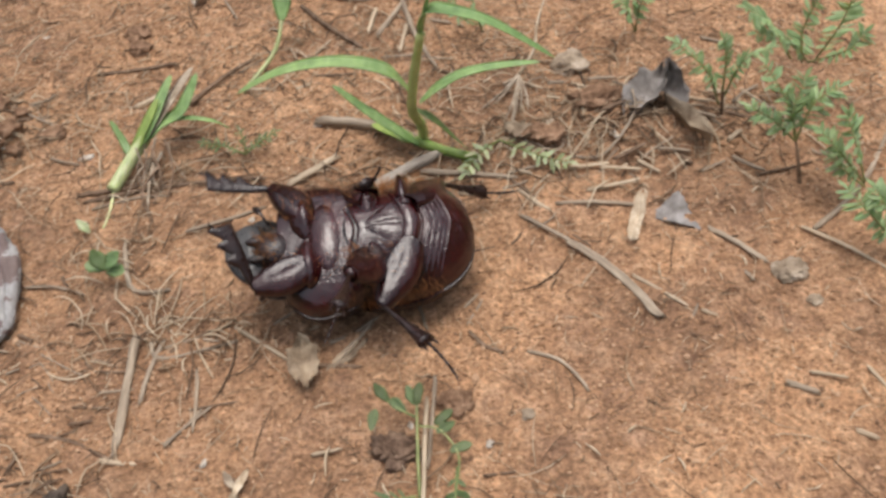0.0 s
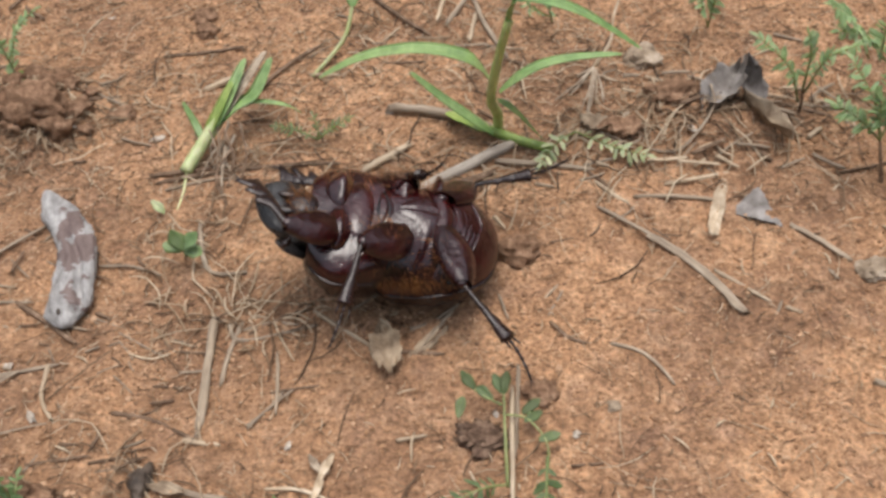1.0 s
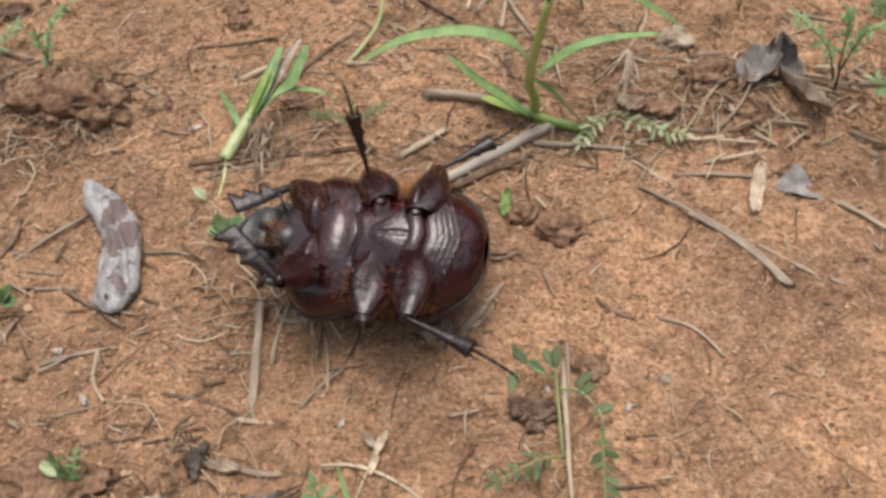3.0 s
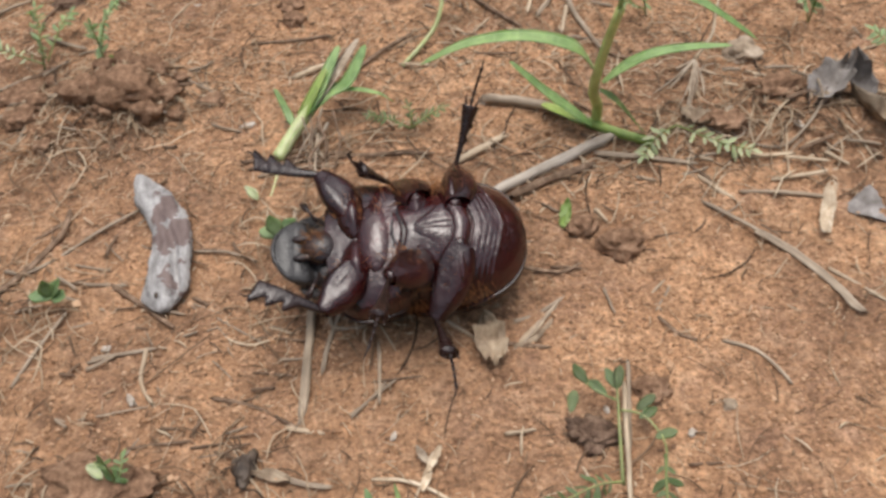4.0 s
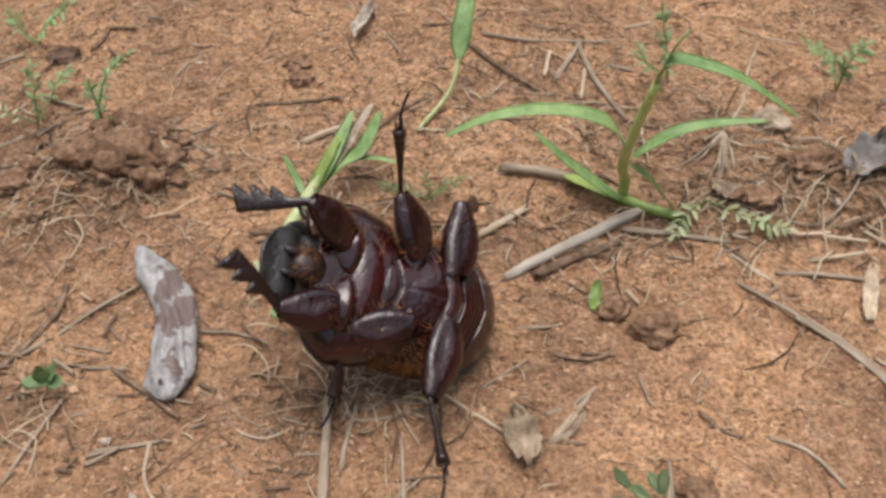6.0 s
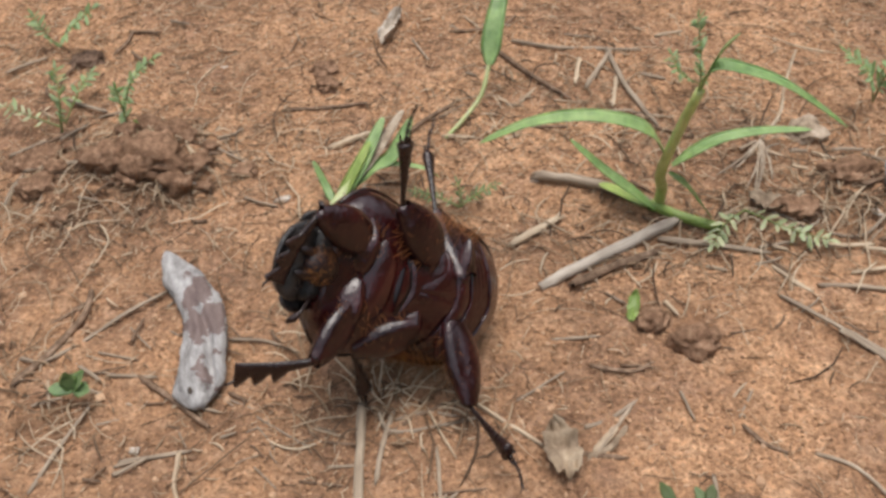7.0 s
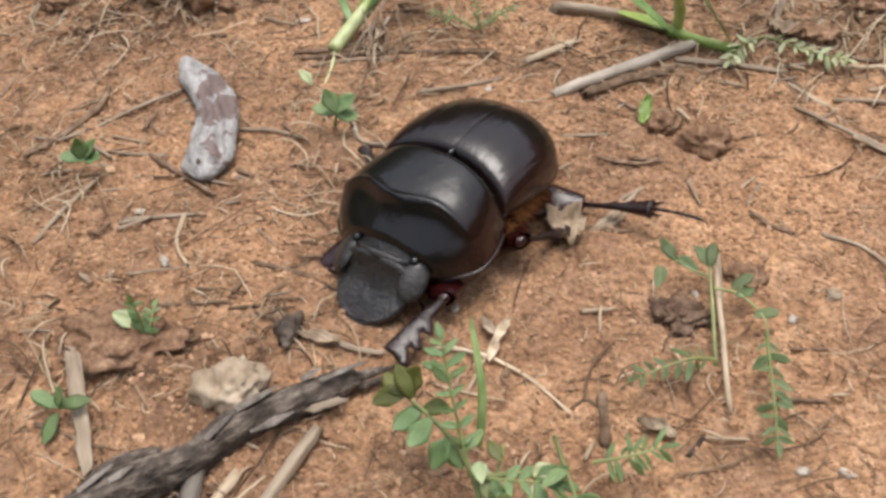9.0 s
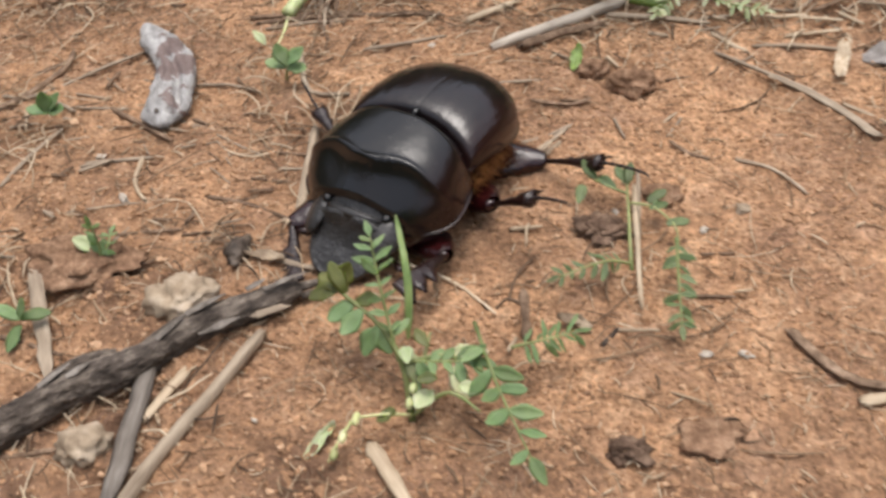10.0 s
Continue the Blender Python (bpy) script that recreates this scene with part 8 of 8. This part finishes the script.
leaf_on(plant, foot, (28.9, -69.9, 10.0), (-0.44, -0.78, -0.45), 4.2, 2.8, LEAFLET)
leaf_on(plant, foot, (31.5, -72.0, 9.0), (-0.56, -0.63, -0.53), 4.2, 2.8, LEAFLET)
leaf_on(plant, foot, (31.0, -71.5, 9.0), (0.63, -0.72, -0.28), 4.2, 2.8, LEAFLET)
frond(plant, foot, [(34.4, -75.1, 6.0), (31.9, -69.5, 13.0), (29.9, -64.0, 18.0)], 8, 3.1, 1.3, LEAFLET, 139)
blade(plant, foot, [(34.9, -70.1, 5.0), (35.1, -67.2, 13.0), (33.2, -61.5, 20.0)], 0.6, GRASS)
stalk(plant, foot, [(35.0, -75.6, 6.0), (40.8, -74.6, 7.0), (46.4, -78.1, 8.0)], 0.4, STALK, "stem")
frond(plant, foot, [(35.1, -75.1, 6.0), (39.4, -75.7, 7.0), (44.8, -76.2, 8.0)], 5, 3.4, 1.8, LEAFLET, 140)
frond(plant, foot, [(44.2, -70.2, 9.0), (48.0, -80.7, 9.0), (52.7, -90.7, 8.0)], 6, 4.6, 2.2, LEAFLET, 141)
frond(plant, foot, [(49.1, -70.8, 5.0), (53.3, -70.1, 6.0), (57.4, -68.4, 6.0)], 9, 3.4, 1.0, LEAFLET, 142)
leaf_on(plant, foot, (38.8, -78.0, 4.0), (-0.12, -0.98, 0.18), 4.6, 2.8, PALELEAF)
leaf_on(plant, foot, (37.5, -77.1, 4.0), (-0.44, 0.44, 0.78), 4.6, 2.8, PALELEAF)
leaf_on(plant, foot, (41.8, -76.5, 7.0), (0.55, -0.81, -0.22), 4.6, 2.8, PALELEAF)
leaf_on(plant, foot, (26.5, -67.6, 11.0), (-0.40, 0.20, 0.85), 4.6, 2.4, OLIVE)
leaf_on(plant, foot, (27.8, -68.6, 10.0), (0.85, 0.10, 0.30), 3.6, 2.2, OLIVE)
stalk(plant, foot, [(36.2, -79.0, 1.0), (37.5, -74.0, 5.0), (38.2, -70.5, 7.0)], 0.35, STALK, "stem")
stalk(plant, foot, [(36.5, -80.0, 1.0), (33.6, -82.5, 4.0), (30.0, -84.0, 5.0)], 0.3, PALESTEM, "stem")
stalk(plant, foot, [(36.8, -80.0, 1.0), (41.5, -80.0, 6.0), (46.0, -83.5, 7.0)], 0.35, STALK, "stem")
for k, (x, y, z) in enumerate(((36.8, -76.5, 5.5), (38.0, -73.0, 7.0), (35.4, -73.8, 7.5), (33.6, -73.0, 8.5), (40.0, -78.2, 6.5), (43.0, -79.5, 7.0), (37.2, -79.0, 3.5), (34.5, -81.0, 3.5), (42.0, -74.9, 7.5))):
    leaf_on(plant, foot, (x, y, z), (math.cos(2.4 * k), math.sin(2.4 * k), 0.25), 2.6 + 0.25 * (k % 4), 1.5 + 0.2 * (k % 3), (LEAFLET, OLIVE, PALELEAF)[k % 3])
for k, (x, y, z) in enumerate(((36.6, -77.8, 4.0), (37.4, -78.6, 3.4), (36.2, -79.3, 2.6), (30.2, -84.2, 5.0), (28.6, -86.0, 3.5), (27.6, -87.6, 2.0))):
    part("seed_pod", blob(x - foot.x, y - foot.y, z - foot.z, 0.55, 1.1, 0.55, 10), PALESTEM, plant, "pale green seed pod")
stalk(plant, foot, [(30.0, -84.0, 5.0), (28.4, -86.2, 3.5), (27.0, -88.6, 1.5)], 0.28, PALESTEM, "stem")


def motions():
    # the beetle: seconds, millimetres, degrees
    walk(beetle, [(t, at(*p)) for t, *p in (
        (0, 54.0, -1.4, 9.2, 178.4, 14.9, -80.4),
        (0.5, 47.9, -3.0, 10.5, 167.5, 7.7, -81.1),
        (1, 43.1, -3.0, 10.9, 164.7, 1.9, -86.6),
        (1.5, 42.2, -16.1, 14.5, 149.7, 19.0, -94.1),
        (2, 42.0, -15.8, 13.4, 153.9, 14.5, -103.7),
        (3.5, 29.0, -10.2, 11.4, -167.5, 20.2, -88.6),
        (4, 28.3, -7.4, 9.3, -179.1, 15.9, -79.7),
        (4.5, 27.0, -4.4, 10.8, -169.5, 6.8, -110.6),
        (5, 23.5, -2.3, 13.0, 154.1, 3.6, -80.0),
        (5.5, 21.0, -2.9, 13.6, 151.6, 8.9, -85.4),
        (6.8, 14.8, -0.5, 17.0, 127.4, 46.5, -113.4),
        (7, 13.7, 0.3, 17.3, 129.0, 41.6, -109.6),
        (7.3, 12.4, 0.6, 16.0, 140.4, 42.1, -88.8),
        (7.4, 9.4, -0.5, 14.9, 151.3, 61.8, -74.5),
        (7.5, 9.2, -2.4, 15.0, -8.0, 58.0, 139.0),
        (7.6, 12.6, -3.0, 13.4, -5.0, 46.0, 149.0),
        (7.7, 17.6, -20.8, 11.0, -12.0, 14.0, 131.0),
        (7.8, 20.0, -25.5, 9.8, -8.0, 7.0, 137.0),
        (8, 21.4, -26.5, 9.3, -6.0, 4.0, 139.0),
        (8.5, 21.2, -24.2, 8.8, -7.0, 1.0, 138.5),
        (9, 24.5, -24.3, 8.2, -2.5, -2.4, 152.1),
        (9.5, 31.4, -30.2, 9.4, 0.2, -2.9, 154.9),
        (10, 30.5, -32.8, 9.1, -3.2, -3.1, 154.7),
    )])
    # the neck shield nods and twists on its hinge: seconds, degrees
    walk(shield, [(t, Matrix.Translation(PRO * MM) @ pose(0, 0, 0, a, b)) for t, a, b in ((0, -0.2, 0), (0.5, -2.9, 0), (1, -2.7, 0), (1.5, -6.4, 0), (2, -8.1, 0), (3.5, 1.8, 0), (4, -3.1, 0), (4.5, 3.0, 0), (5, -7.8, 0), (5.5, -8.4, 0), (6.8, 5.5, 0), (7, -4.1, 0), (7.3, -2.9, 0), (7.4, -8.0, -6), (7.5, -14.0, -26), (7.6, -9.0, -16), (7.7, -6.0, -4), (7.8, -4.0, 2), (8, -3.3, 4), (8.5, -0.5, 2), (9, -2.1, 6), (9.5, -7.6, 5), (10, -2.8, 3))])
    # legs in the beetle's space: seconds, turn of the thigh, turn of the shin
    for kind, side, rows in (
        ("front_leg", "left", (
            (0, (39.1, -68.2, 18.0), (-55.3, -2.4, 22.2)),
            (0.5, (67.9, -40.8, 46.6), (-120.9, -15.4, 46.0)),
            (1, (64.8, -42.6, 37.2), (-111.3, -16.7, 44.6)),
            (1.5, (52.8, -58.1, 17.4), (-105.8, -4.6, 32.7)),
            (2, (55.3, -68.6, -19.8), (-71.3, -27.2, 24.3)),
            (3.5, (45.8, -65.5, 11.4), (-78.4, 4.8, 28.6)),
            (4, (-6.6, -73.1, 66.2), (-51.8, 0.0, 7.7)),
            (4.5, (38.5, -70.1, 12.1), (-36.3, -7.7, 14.0)),
            (5, (-27.7, -68.2, 126.0), (-36.6, -5.8, -20.5)),
            (5.5, (-64.1, -57.0, 112.2), (-36.0, -13.3, -34.2)),
            (6.8, (-106.9, -74.4, 120.0), (-60.1, -15.3, 4.1)),
            (7, (-108.1, -78.8, 122.6), (-86.8, 1.2, 16.6)),
            (7.133, (-135.9, -72.1, 106.9), (-22.3, -6.5, -3.7)),
            (7.3, (-153.3, -66.9, 81.4), (41.0, 8.4, -19.5)),
            (7.4, (-111.2, -49.2, 62.4), (48.1, -9.5, -16.7)),
            (7.467, (-65.8, -35.9, 69.8), (8.1, 1.4, -21.7)),
            (7.5, (-35.9, -41.3, 87.9), (-33.0, 6.3, -32.6)),
            (7.6, (-25.5, -56.8, 81.1), (-54.3, 24.6, -5.6)),
            (7.7, (-48.9, -70.1, 99.1), (-37.1, -20.1, -21.4)),
            (7.8, (-104.0, -74.3, 145.6), (-30.3, -16.7, -31.7)),
            (8, (47.3, -62.4, 44.5), (-47.2, -34.4, 2.5)),
            (8.5, (59.7, -53.3, 18.2), (-56.0, -15.5, 28.0)),
            (9, (75.2, -62.0, -30.7), (-49.4, -9.3, 32.7)),
            (9.5, (78.1, -62.5, -24.7), (-51.4, -20.4, 28.7)),
            (10, (55.4, -70.9, 11.7), (-75.9, -31.0, 26.3)),
        )),
        ("front_leg", "right", (
            (0, (-7.7, 84.2, -24.5), (-77.3, -24.8, -23.0)),
            (0.5, (-71.1, 69.3, -91.4), (-78.3, 4.3, 2.3)),
            (1, (-71.8, 66.7, -94.0), (-79.0, 14.0, 6.9)),
            (1.5, (80.7, 76.5, 74.7), (-25.7, 18.1, 0.2)),
            (2, (-74.8, 56.4, -102.0), (-51.0, 20.4, 31.0)),
            (3.5, (-65.0, 42.2, -142.9), (-104.9, -21.7, 44.2)),
            (4, (-32.3, 71.7, -85.4), (-72.9, -4.1, -3.1)),
            (4.267, (-70.8, 53.8, -89.2), (-42.5, 2.9, 14.5)),
            (4.5, (-97.3, 37.6, -77.6), (-11.3, -0.1, 33.3)),
            (5, (-129.3, 77.7, -105.9), (-16.7, -6.2, -28.0)),
            (5.5, (85.2, 75.7, 82.0), (-56.2, -18.8, -45.6)),
            (6.133, (-42.4, 75.9, -63.6), (-38.9, 4.5, 0.3)),
            (6.8, (-48.5, 51.3, -91.7), (-9.9, 6.9, 51.3)),
            (7, (-26.2, 59.7, -85.8), (-22.1, 14.7, 40.8)),
            (7.3, (-63.9, 64.5, -79.7), (4.4, 1.5, -13.7)),
            (7.4, (-93.5, 46.4, -85.6), (6.7, 2.1, 7.0)),
            (7.5, (145.0, 52.1, -152.8), (59.7, 17.2, -9.1)),
            (7.533, (153.0, 54.1, -176.6), (17.7, 12.3, -31.3)),
            (7.6, (154.1, 61.6, 154.0), (-19.3, -5.2, -44.8)),
            (7.667, (-92.5, 81.5, -110.2), (-54.4, -8.3, -18.9)),
            (7.7, (-45.8, 65.1, -83.1), (-87.3, 3.6, 4.1)),
            (7.8, (-8.6, 79.7, -49.1), (-87.3, 3.6, 4.1)),
            (8, (-28.1, 68.1, -67.8), (-87.3, 3.6, 4.1)),
            (8.5, (-48.4, 69.0, -87.7), (-87.3, 3.6, 4.1)),
            (9, (-39.5, 72.8, -82.5), (-87.3, 3.6, 4.1)),
            (9.5, (-25.5, 70.6, -63.8), (-87.3, 3.6, 4.1)),
            (10, (-2.6, 69.6, -44.2), (-81.2, 19.0, 0.3)),
        )),
        ("middle_leg", "left", (
            (0, (74.2, -47.9, -20.2), (173.8, 0.8, -13.4)),
            (0.5, (71.6, -48.8, -23.4), (168.3, -12.3, -5.9)),
            (1, (79.2, -53.8, -9.8), (164.7, -0.7, -11.5)),
            (1.267, (79.2, -47.3, -13.6), (-175.5, 45.8, -14.3)),
            (1.5, (66.4, -36.0, 2.3), (-111.5, 68.4, 35.4)),
            (1.667, (50.2, -60.9, 25.7), (-53.9, 34.1, 67.3)),
            (1.833, (-15.7, -71.1, 98.2), (-24.8, -3.9, 58.9)),
            (2, (-58.0, -51.7, 147.1), (15.9, -30.9, 29.4)),
            (2.733, (26.3, -73.6, 46.3), (-3.5, -15.0, 66.0)),
            (3.5, (67.4, -39.1, -12.0), (-10.0, 7.9, 95.2)),
            (3.733, (76.5, -46.2, -18.0), (-27.5, 34.5, 87.9)),
            (4, (78.3, -50.3, -12.8), (-72.6, 52.8, 58.4)),
            (4.267, (59.4, -63.3, -14.4), (-154.8, 31.5, 0.4)),
            (4.5, (50.2, -77.5, -27.5), (166.1, -10.8, -10.0)),
            (4.733, (66.5, -72.9, 2.8), (160.8, -7.3, -22.4)),
            (5, (106.7, -62.7, 7.4), (149.0, -0.1, -33.7)),
            (5.167, (122.1, -83.4, -21.8), (96.7, -7.8, -3.6)),
            (5.333, (-85.3, -74.3, 171.8), (46.2, 6.4, 22.3)),
            (5.5, (-75.9, -52.1, 143.2), (-8.8, 24.6, 22.3)),
            (6.133, (-27.7, -76.0, 77.5), (6.2, 15.4, 21.1)),
            (6.8, (58.5, -61.5, -19.1), (23.0, 10.2, 20.8)),
            (7, (-46.1, -80.4, 81.1), (23.7, -0.1, 20.0)),
            (7.3, (-86.0, -42.7, 112.7), (55.9, 1.8, -28.1)),
            (7.4, (-69.8, -41.7, 125.8), (18.8, -6.1, -16.8)),
            (7.5, (46.1, -71.0, 51.7), (4.7, -0.8, -12.8)),
            (7.6, (92.6, -38.5, 40.3), (-24.6, -3.8, 13.1)),
            (7.7, (-50.2, -55.7, 140.5), (32.0, -29.7, 17.9)),
            (7.733, (12.5, -72.5, 75.4), (45.3, -37.8, 43.9)),
            (7.8, (81.0, -56.8, 8.4), (53.9, -50.0, 71.3)),
            (8, (62.7, -49.8, 20.2), (27.8, -29.9, 91.4)),
            (8.267, (59.7, -52.8, 27.7), (20.0, -8.7, 41.5)),
            (8.5, (55.7, -56.1, 36.2), (-1.0, -0.8, -9.2)),
            (8.733, (61.5, -55.5, 22.1), (41.8, -9.5, 25.3)),
            (9, (67.1, -54.4, 8.1), (78.0, -38.2, 48.3)),
            (9.5, (72.9, -59.5, -9.9), (84.6, -32.0, 48.2)),
            (9.733, (67.8, -61.3, 0.4), (50.4, -0.5, 23.9)),
            (10, (61.2, -62.6, 11.9), (6.3, 8.9, -14.0)),
        )),
        ("middle_leg", "right", (
            (0, (-69.7, 44.9, -118.9), (17.4, 10.1, 2.1)),
            (0.5, (-83.4, 51.6, -96.6), (58.1, 10.2, 13.1)),
            (1, (-51.3, 62.8, -86.2), (51.9, -12.1, 19.3)),
            (1.267, (5.7, 74.7, -33.1), (40.8, 5.2, -22.8)),
            (1.5, (59.5, 62.0, 18.1), (20.6, 13.0, -69.3)),
            (2, (56.6, 64.9, -4.0), (20.8, 12.6, -68.1)),
            (3.5, (-59.2, 50.1, -149.1), (-2.1, -3.9, -27.9)),
            (4, (-72.1, 47.2, -114.3), (26.6, 12.6, 2.6)),
            (4.5, (-58.3, 51.6, -144.7), (26.4, 14.2, 4.6)),
            (4.733, (-24.9, 75.2, -72.9), (42.1, -5.5, -7.0)),
            (5, (54.0, 57.9, 38.5), (63.7, -26.6, -28.1)),
            (5.5, (47.5, 61.7, 36.0), (86.2, -10.0, -39.2)),
            (6.8, (30.3, 60.4, -5.9), (82.3, -19.2, -26.2)),
            (7, (36.0, 57.9, -4.3), (90.8, -1.9, -30.9)),
            (7.133, (47.4, 59.6, 16.0), (52.4, 11.9, -52.6)),
            (7.3, (56.2, 57.6, 33.5), (7.9, 9.1, -78.9)),
            (7.4, (66.4, 53.8, 26.5), (-39.7, -31.9, -80.1)),
            (7.467, (-149.3, 77.0, -159.5), (-40.3, -20.5, -37.1)),
            (7.5, (-152.8, 45.9, -123.2), (-32.9, -11.6, 3.4)),
            (7.533, (-125.7, 37.6, -129.4), (-80.9, -27.5, 23.4)),
            (7.567, (-100.5, 33.8, -140.0), (-133.6, -22.9, 50.1)),
            (7.6, (-76.6, 35.5, -152.9), (-177.6, -1.8, 63.0)),
            (7.633, (-65.0, 47.1, -146.8), (136.4, 22.7, 49.9)),
            (7.667, (-48.3, 58.0, -134.4), (79.7, 27.9, 19.8)),
            (7.7, (-21.8, 66.3, -111.3), (29.3, 8.8, -1.5)),
            (7.8, (-43.0, 83.6, -133.9), (29.3, 8.8, -1.5)),
            (8, (88.6, 44.9, -56.1), (15.2, -5.7, -4.6)),
            (8.5, (-29.3, 69.1, -120.4), (29.3, 8.8, -1.5)),
            (9, (-29.3, 74.0, -123.6), (29.3, 8.8, -1.5)),
            (9.5, (-11.3, 75.1, -101.0), (29.3, 8.8, -1.5)),
            (10, (-2.0, 74.0, -93.9), (29.3, 8.8, -1.5)),
        )),
        ("hind_leg", "left", (
            (0, (107.0, -50.2, 19.7), (35.9, 40.9, 7.7)),
            (0.5, (109.5, -57.9, 14.3), (64.9, -4.3, 35.1)),
            (1, (110.2, -61.9, 10.2), (58.5, -9.0, 39.3)),
            (1.5, (-105.9, -60.1, -143.0), (27.6, 10.1, 2.5)),
            (2, (-97.8, -81.9, -169.1), (26.6, 21.1, -10.6)),
            (3.5, (94.5, -54.1, 3.9), (47.5, 4.8, 50.0)),
            (4, (92.4, -58.1, 1.6), (20.0, 9.9, 71.5)),
            (4.5, (81.2, -65.4, -2.5), (31.0, -3.0, 59.8)),
            (5, (120.5, -67.9, 5.1), (6.1, 27.1, 37.6)),
            (5.267, (154.9, -78.0, -31.1), (14.4, 34.2, -10.0)),
            (5.5, (-140.8, -76.0, -97.0), (12.8, 43.9, -62.7)),
            (6.133, (66.9, -81.5, 13.3), (65.3, 45.5, 2.4)),
            (6.8, (60.1, -61.2, -18.2), (87.3, 26.9, 49.9)),
            (6.9, (72.7, -56.1, -14.2), (54.2, 37.9, 31.3)),
            (7, (83.0, -46.7, -8.8), (16.7, 38.3, 16.1)),
            (7.3, (150.6, -73.6, -13.2), (20.0, 30.5, 1.3)),
            (7.4, (16.6, -83.6, 145.4), (15.3, -3.0, -5.8)),
            (7.5, (-172.9, -66.7, -38.8), (51.5, -17.2, -21.3)),
            (7.6, (141.0, -79.7, 1.8), (54.4, -28.8, -3.7)),
            (7.7, (13.4, -69.1, 115.6), (24.4, -15.8, 26.5)),
            (7.8, (-40.6, -77.3, 171.0), (-0.2, 0.0, -3.5)),
            (8, (-13.2, -69.1, 141.7), (-5.3, 0.5, -1.4)),
            (8.5, (-14.4, -73.2, 143.7), (-13.2, -0.3, -13.9)),
            (9, (18.3, -74.4, 101.3), (-16.8, -6.7, -18.9)),
            (9.5, (18.0, -71.2, 98.7), (-27.6, -28.1, -33.0)),
            (10, (13.5, -68.9, 105.8), (-23.7, -19.6, -29.4)),
        )),
        ("hind_leg", "right", (
            (0, (1.8, 80.0, -58.0), (56.1, 16.0, -24.8)),
            (0.5, (-44.7, 75.2, -129.0), (23.6, -6.2, 2.4)),
            (1, (-45.2, 80.0, -148.2), (25.6, -8.3, 3.7)),
            (1.267, (-50.2, 75.1, -140.1), (63.7, -9.5, 8.3)),
            (1.5, (-73.5, 73.7, -150.9), (101.0, -19.3, 10.2)),
            (2, (-69.8, 61.4, -157.4), (98.5, -31.4, 22.2)),
            (2.733, (-97.5, 67.9, 165.0), (68.5, -16.5, 13.2)),
            (3.5, (-106.9, 71.8, 148.9), (41.5, 1.6, -8.8)),
            (4, (67.0, 68.2, 3.2), (21.8, 5.1, -64.0)),
            (4.267, (98.7, 82.3, 5.3), (18.9, -9.0, -28.9)),
            (4.5, (-64.1, 83.9, 172.4), (5.7, -12.7, 8.1)),
            (5, (57.6, 66.2, -14.9), (34.7, -7.7, -23.2)),
            (5.5, (71.1, 75.4, -4.8), (27.8, -7.5, -31.9)),
            (6.133, (-75.4, 75.4, -155.4), (10.1, -51.0, -31.7)),
            (6.8, (-70.7, 45.5, -157.9), (-71.5, -73.7, 33.1)),
            (7, (-68.7, 66.8, -176.6), (-27.3, -75.6, -20.2)),
            (7.133, (-54.4, 73.5, -151.4), (1.2, -37.8, -36.4)),
            (7.3, (-25.4, 78.3, -112.0), (13.9, 0.4, -33.8)),
            (7.4, (-47.4, 63.0, -117.9), (6.9, 7.6, -34.2)),
            (7.5, (-110.3, 31.9, -141.8), (36.8, 70.3, -29.9)),
            (7.533, (-119.5, 45.2, -143.0), (160.3, 36.6, 72.8)),
            (7.6, (-126.5, 60.4, -142.5), (-170.1, -22.8, 65.0)),
            (7.667, (-52.8, 65.6, -123.4), (-148.2, -10.0, 31.8)),
            (7.7, (-4.6, 73.7, -125.4), (-136.3, 11.5, 5.1)),
            (7.8, (-97.3, 83.5, 140.9), (-136.3, 11.5, 5.1)),
            (8, (9.1, 80.8, -113.1), (-136.3, 11.5, 5.1)),
            (8.5, (-18.0, 75.5, -140.5), (-136.3, 11.5, 5.1)),
            (9, (-27.6, 80.0, -153.1), (-136.3, 11.5, 5.1)),
            (9.5, (-1.0, 83.1, -121.5), (-136.3, 11.5, 5.1)),
            (10, (20.5, 82.6, -102.1), (-136.3, 11.5, 5.1)),
        )),
    ):
        coxa, long = LEGS[kind][0], LEGS[kind][1]
        sx = -1 if side == "left" else 1
        thigh, shin = legs[kind, side]
        walk(thigh, [(t, at(sx * coxa[0], coxa[1], coxa[2], *a)) for t, a, b in rows])
        walk(shin, [(t, at(0, long, 0, *b)) for t, a, b in rows])


motions()
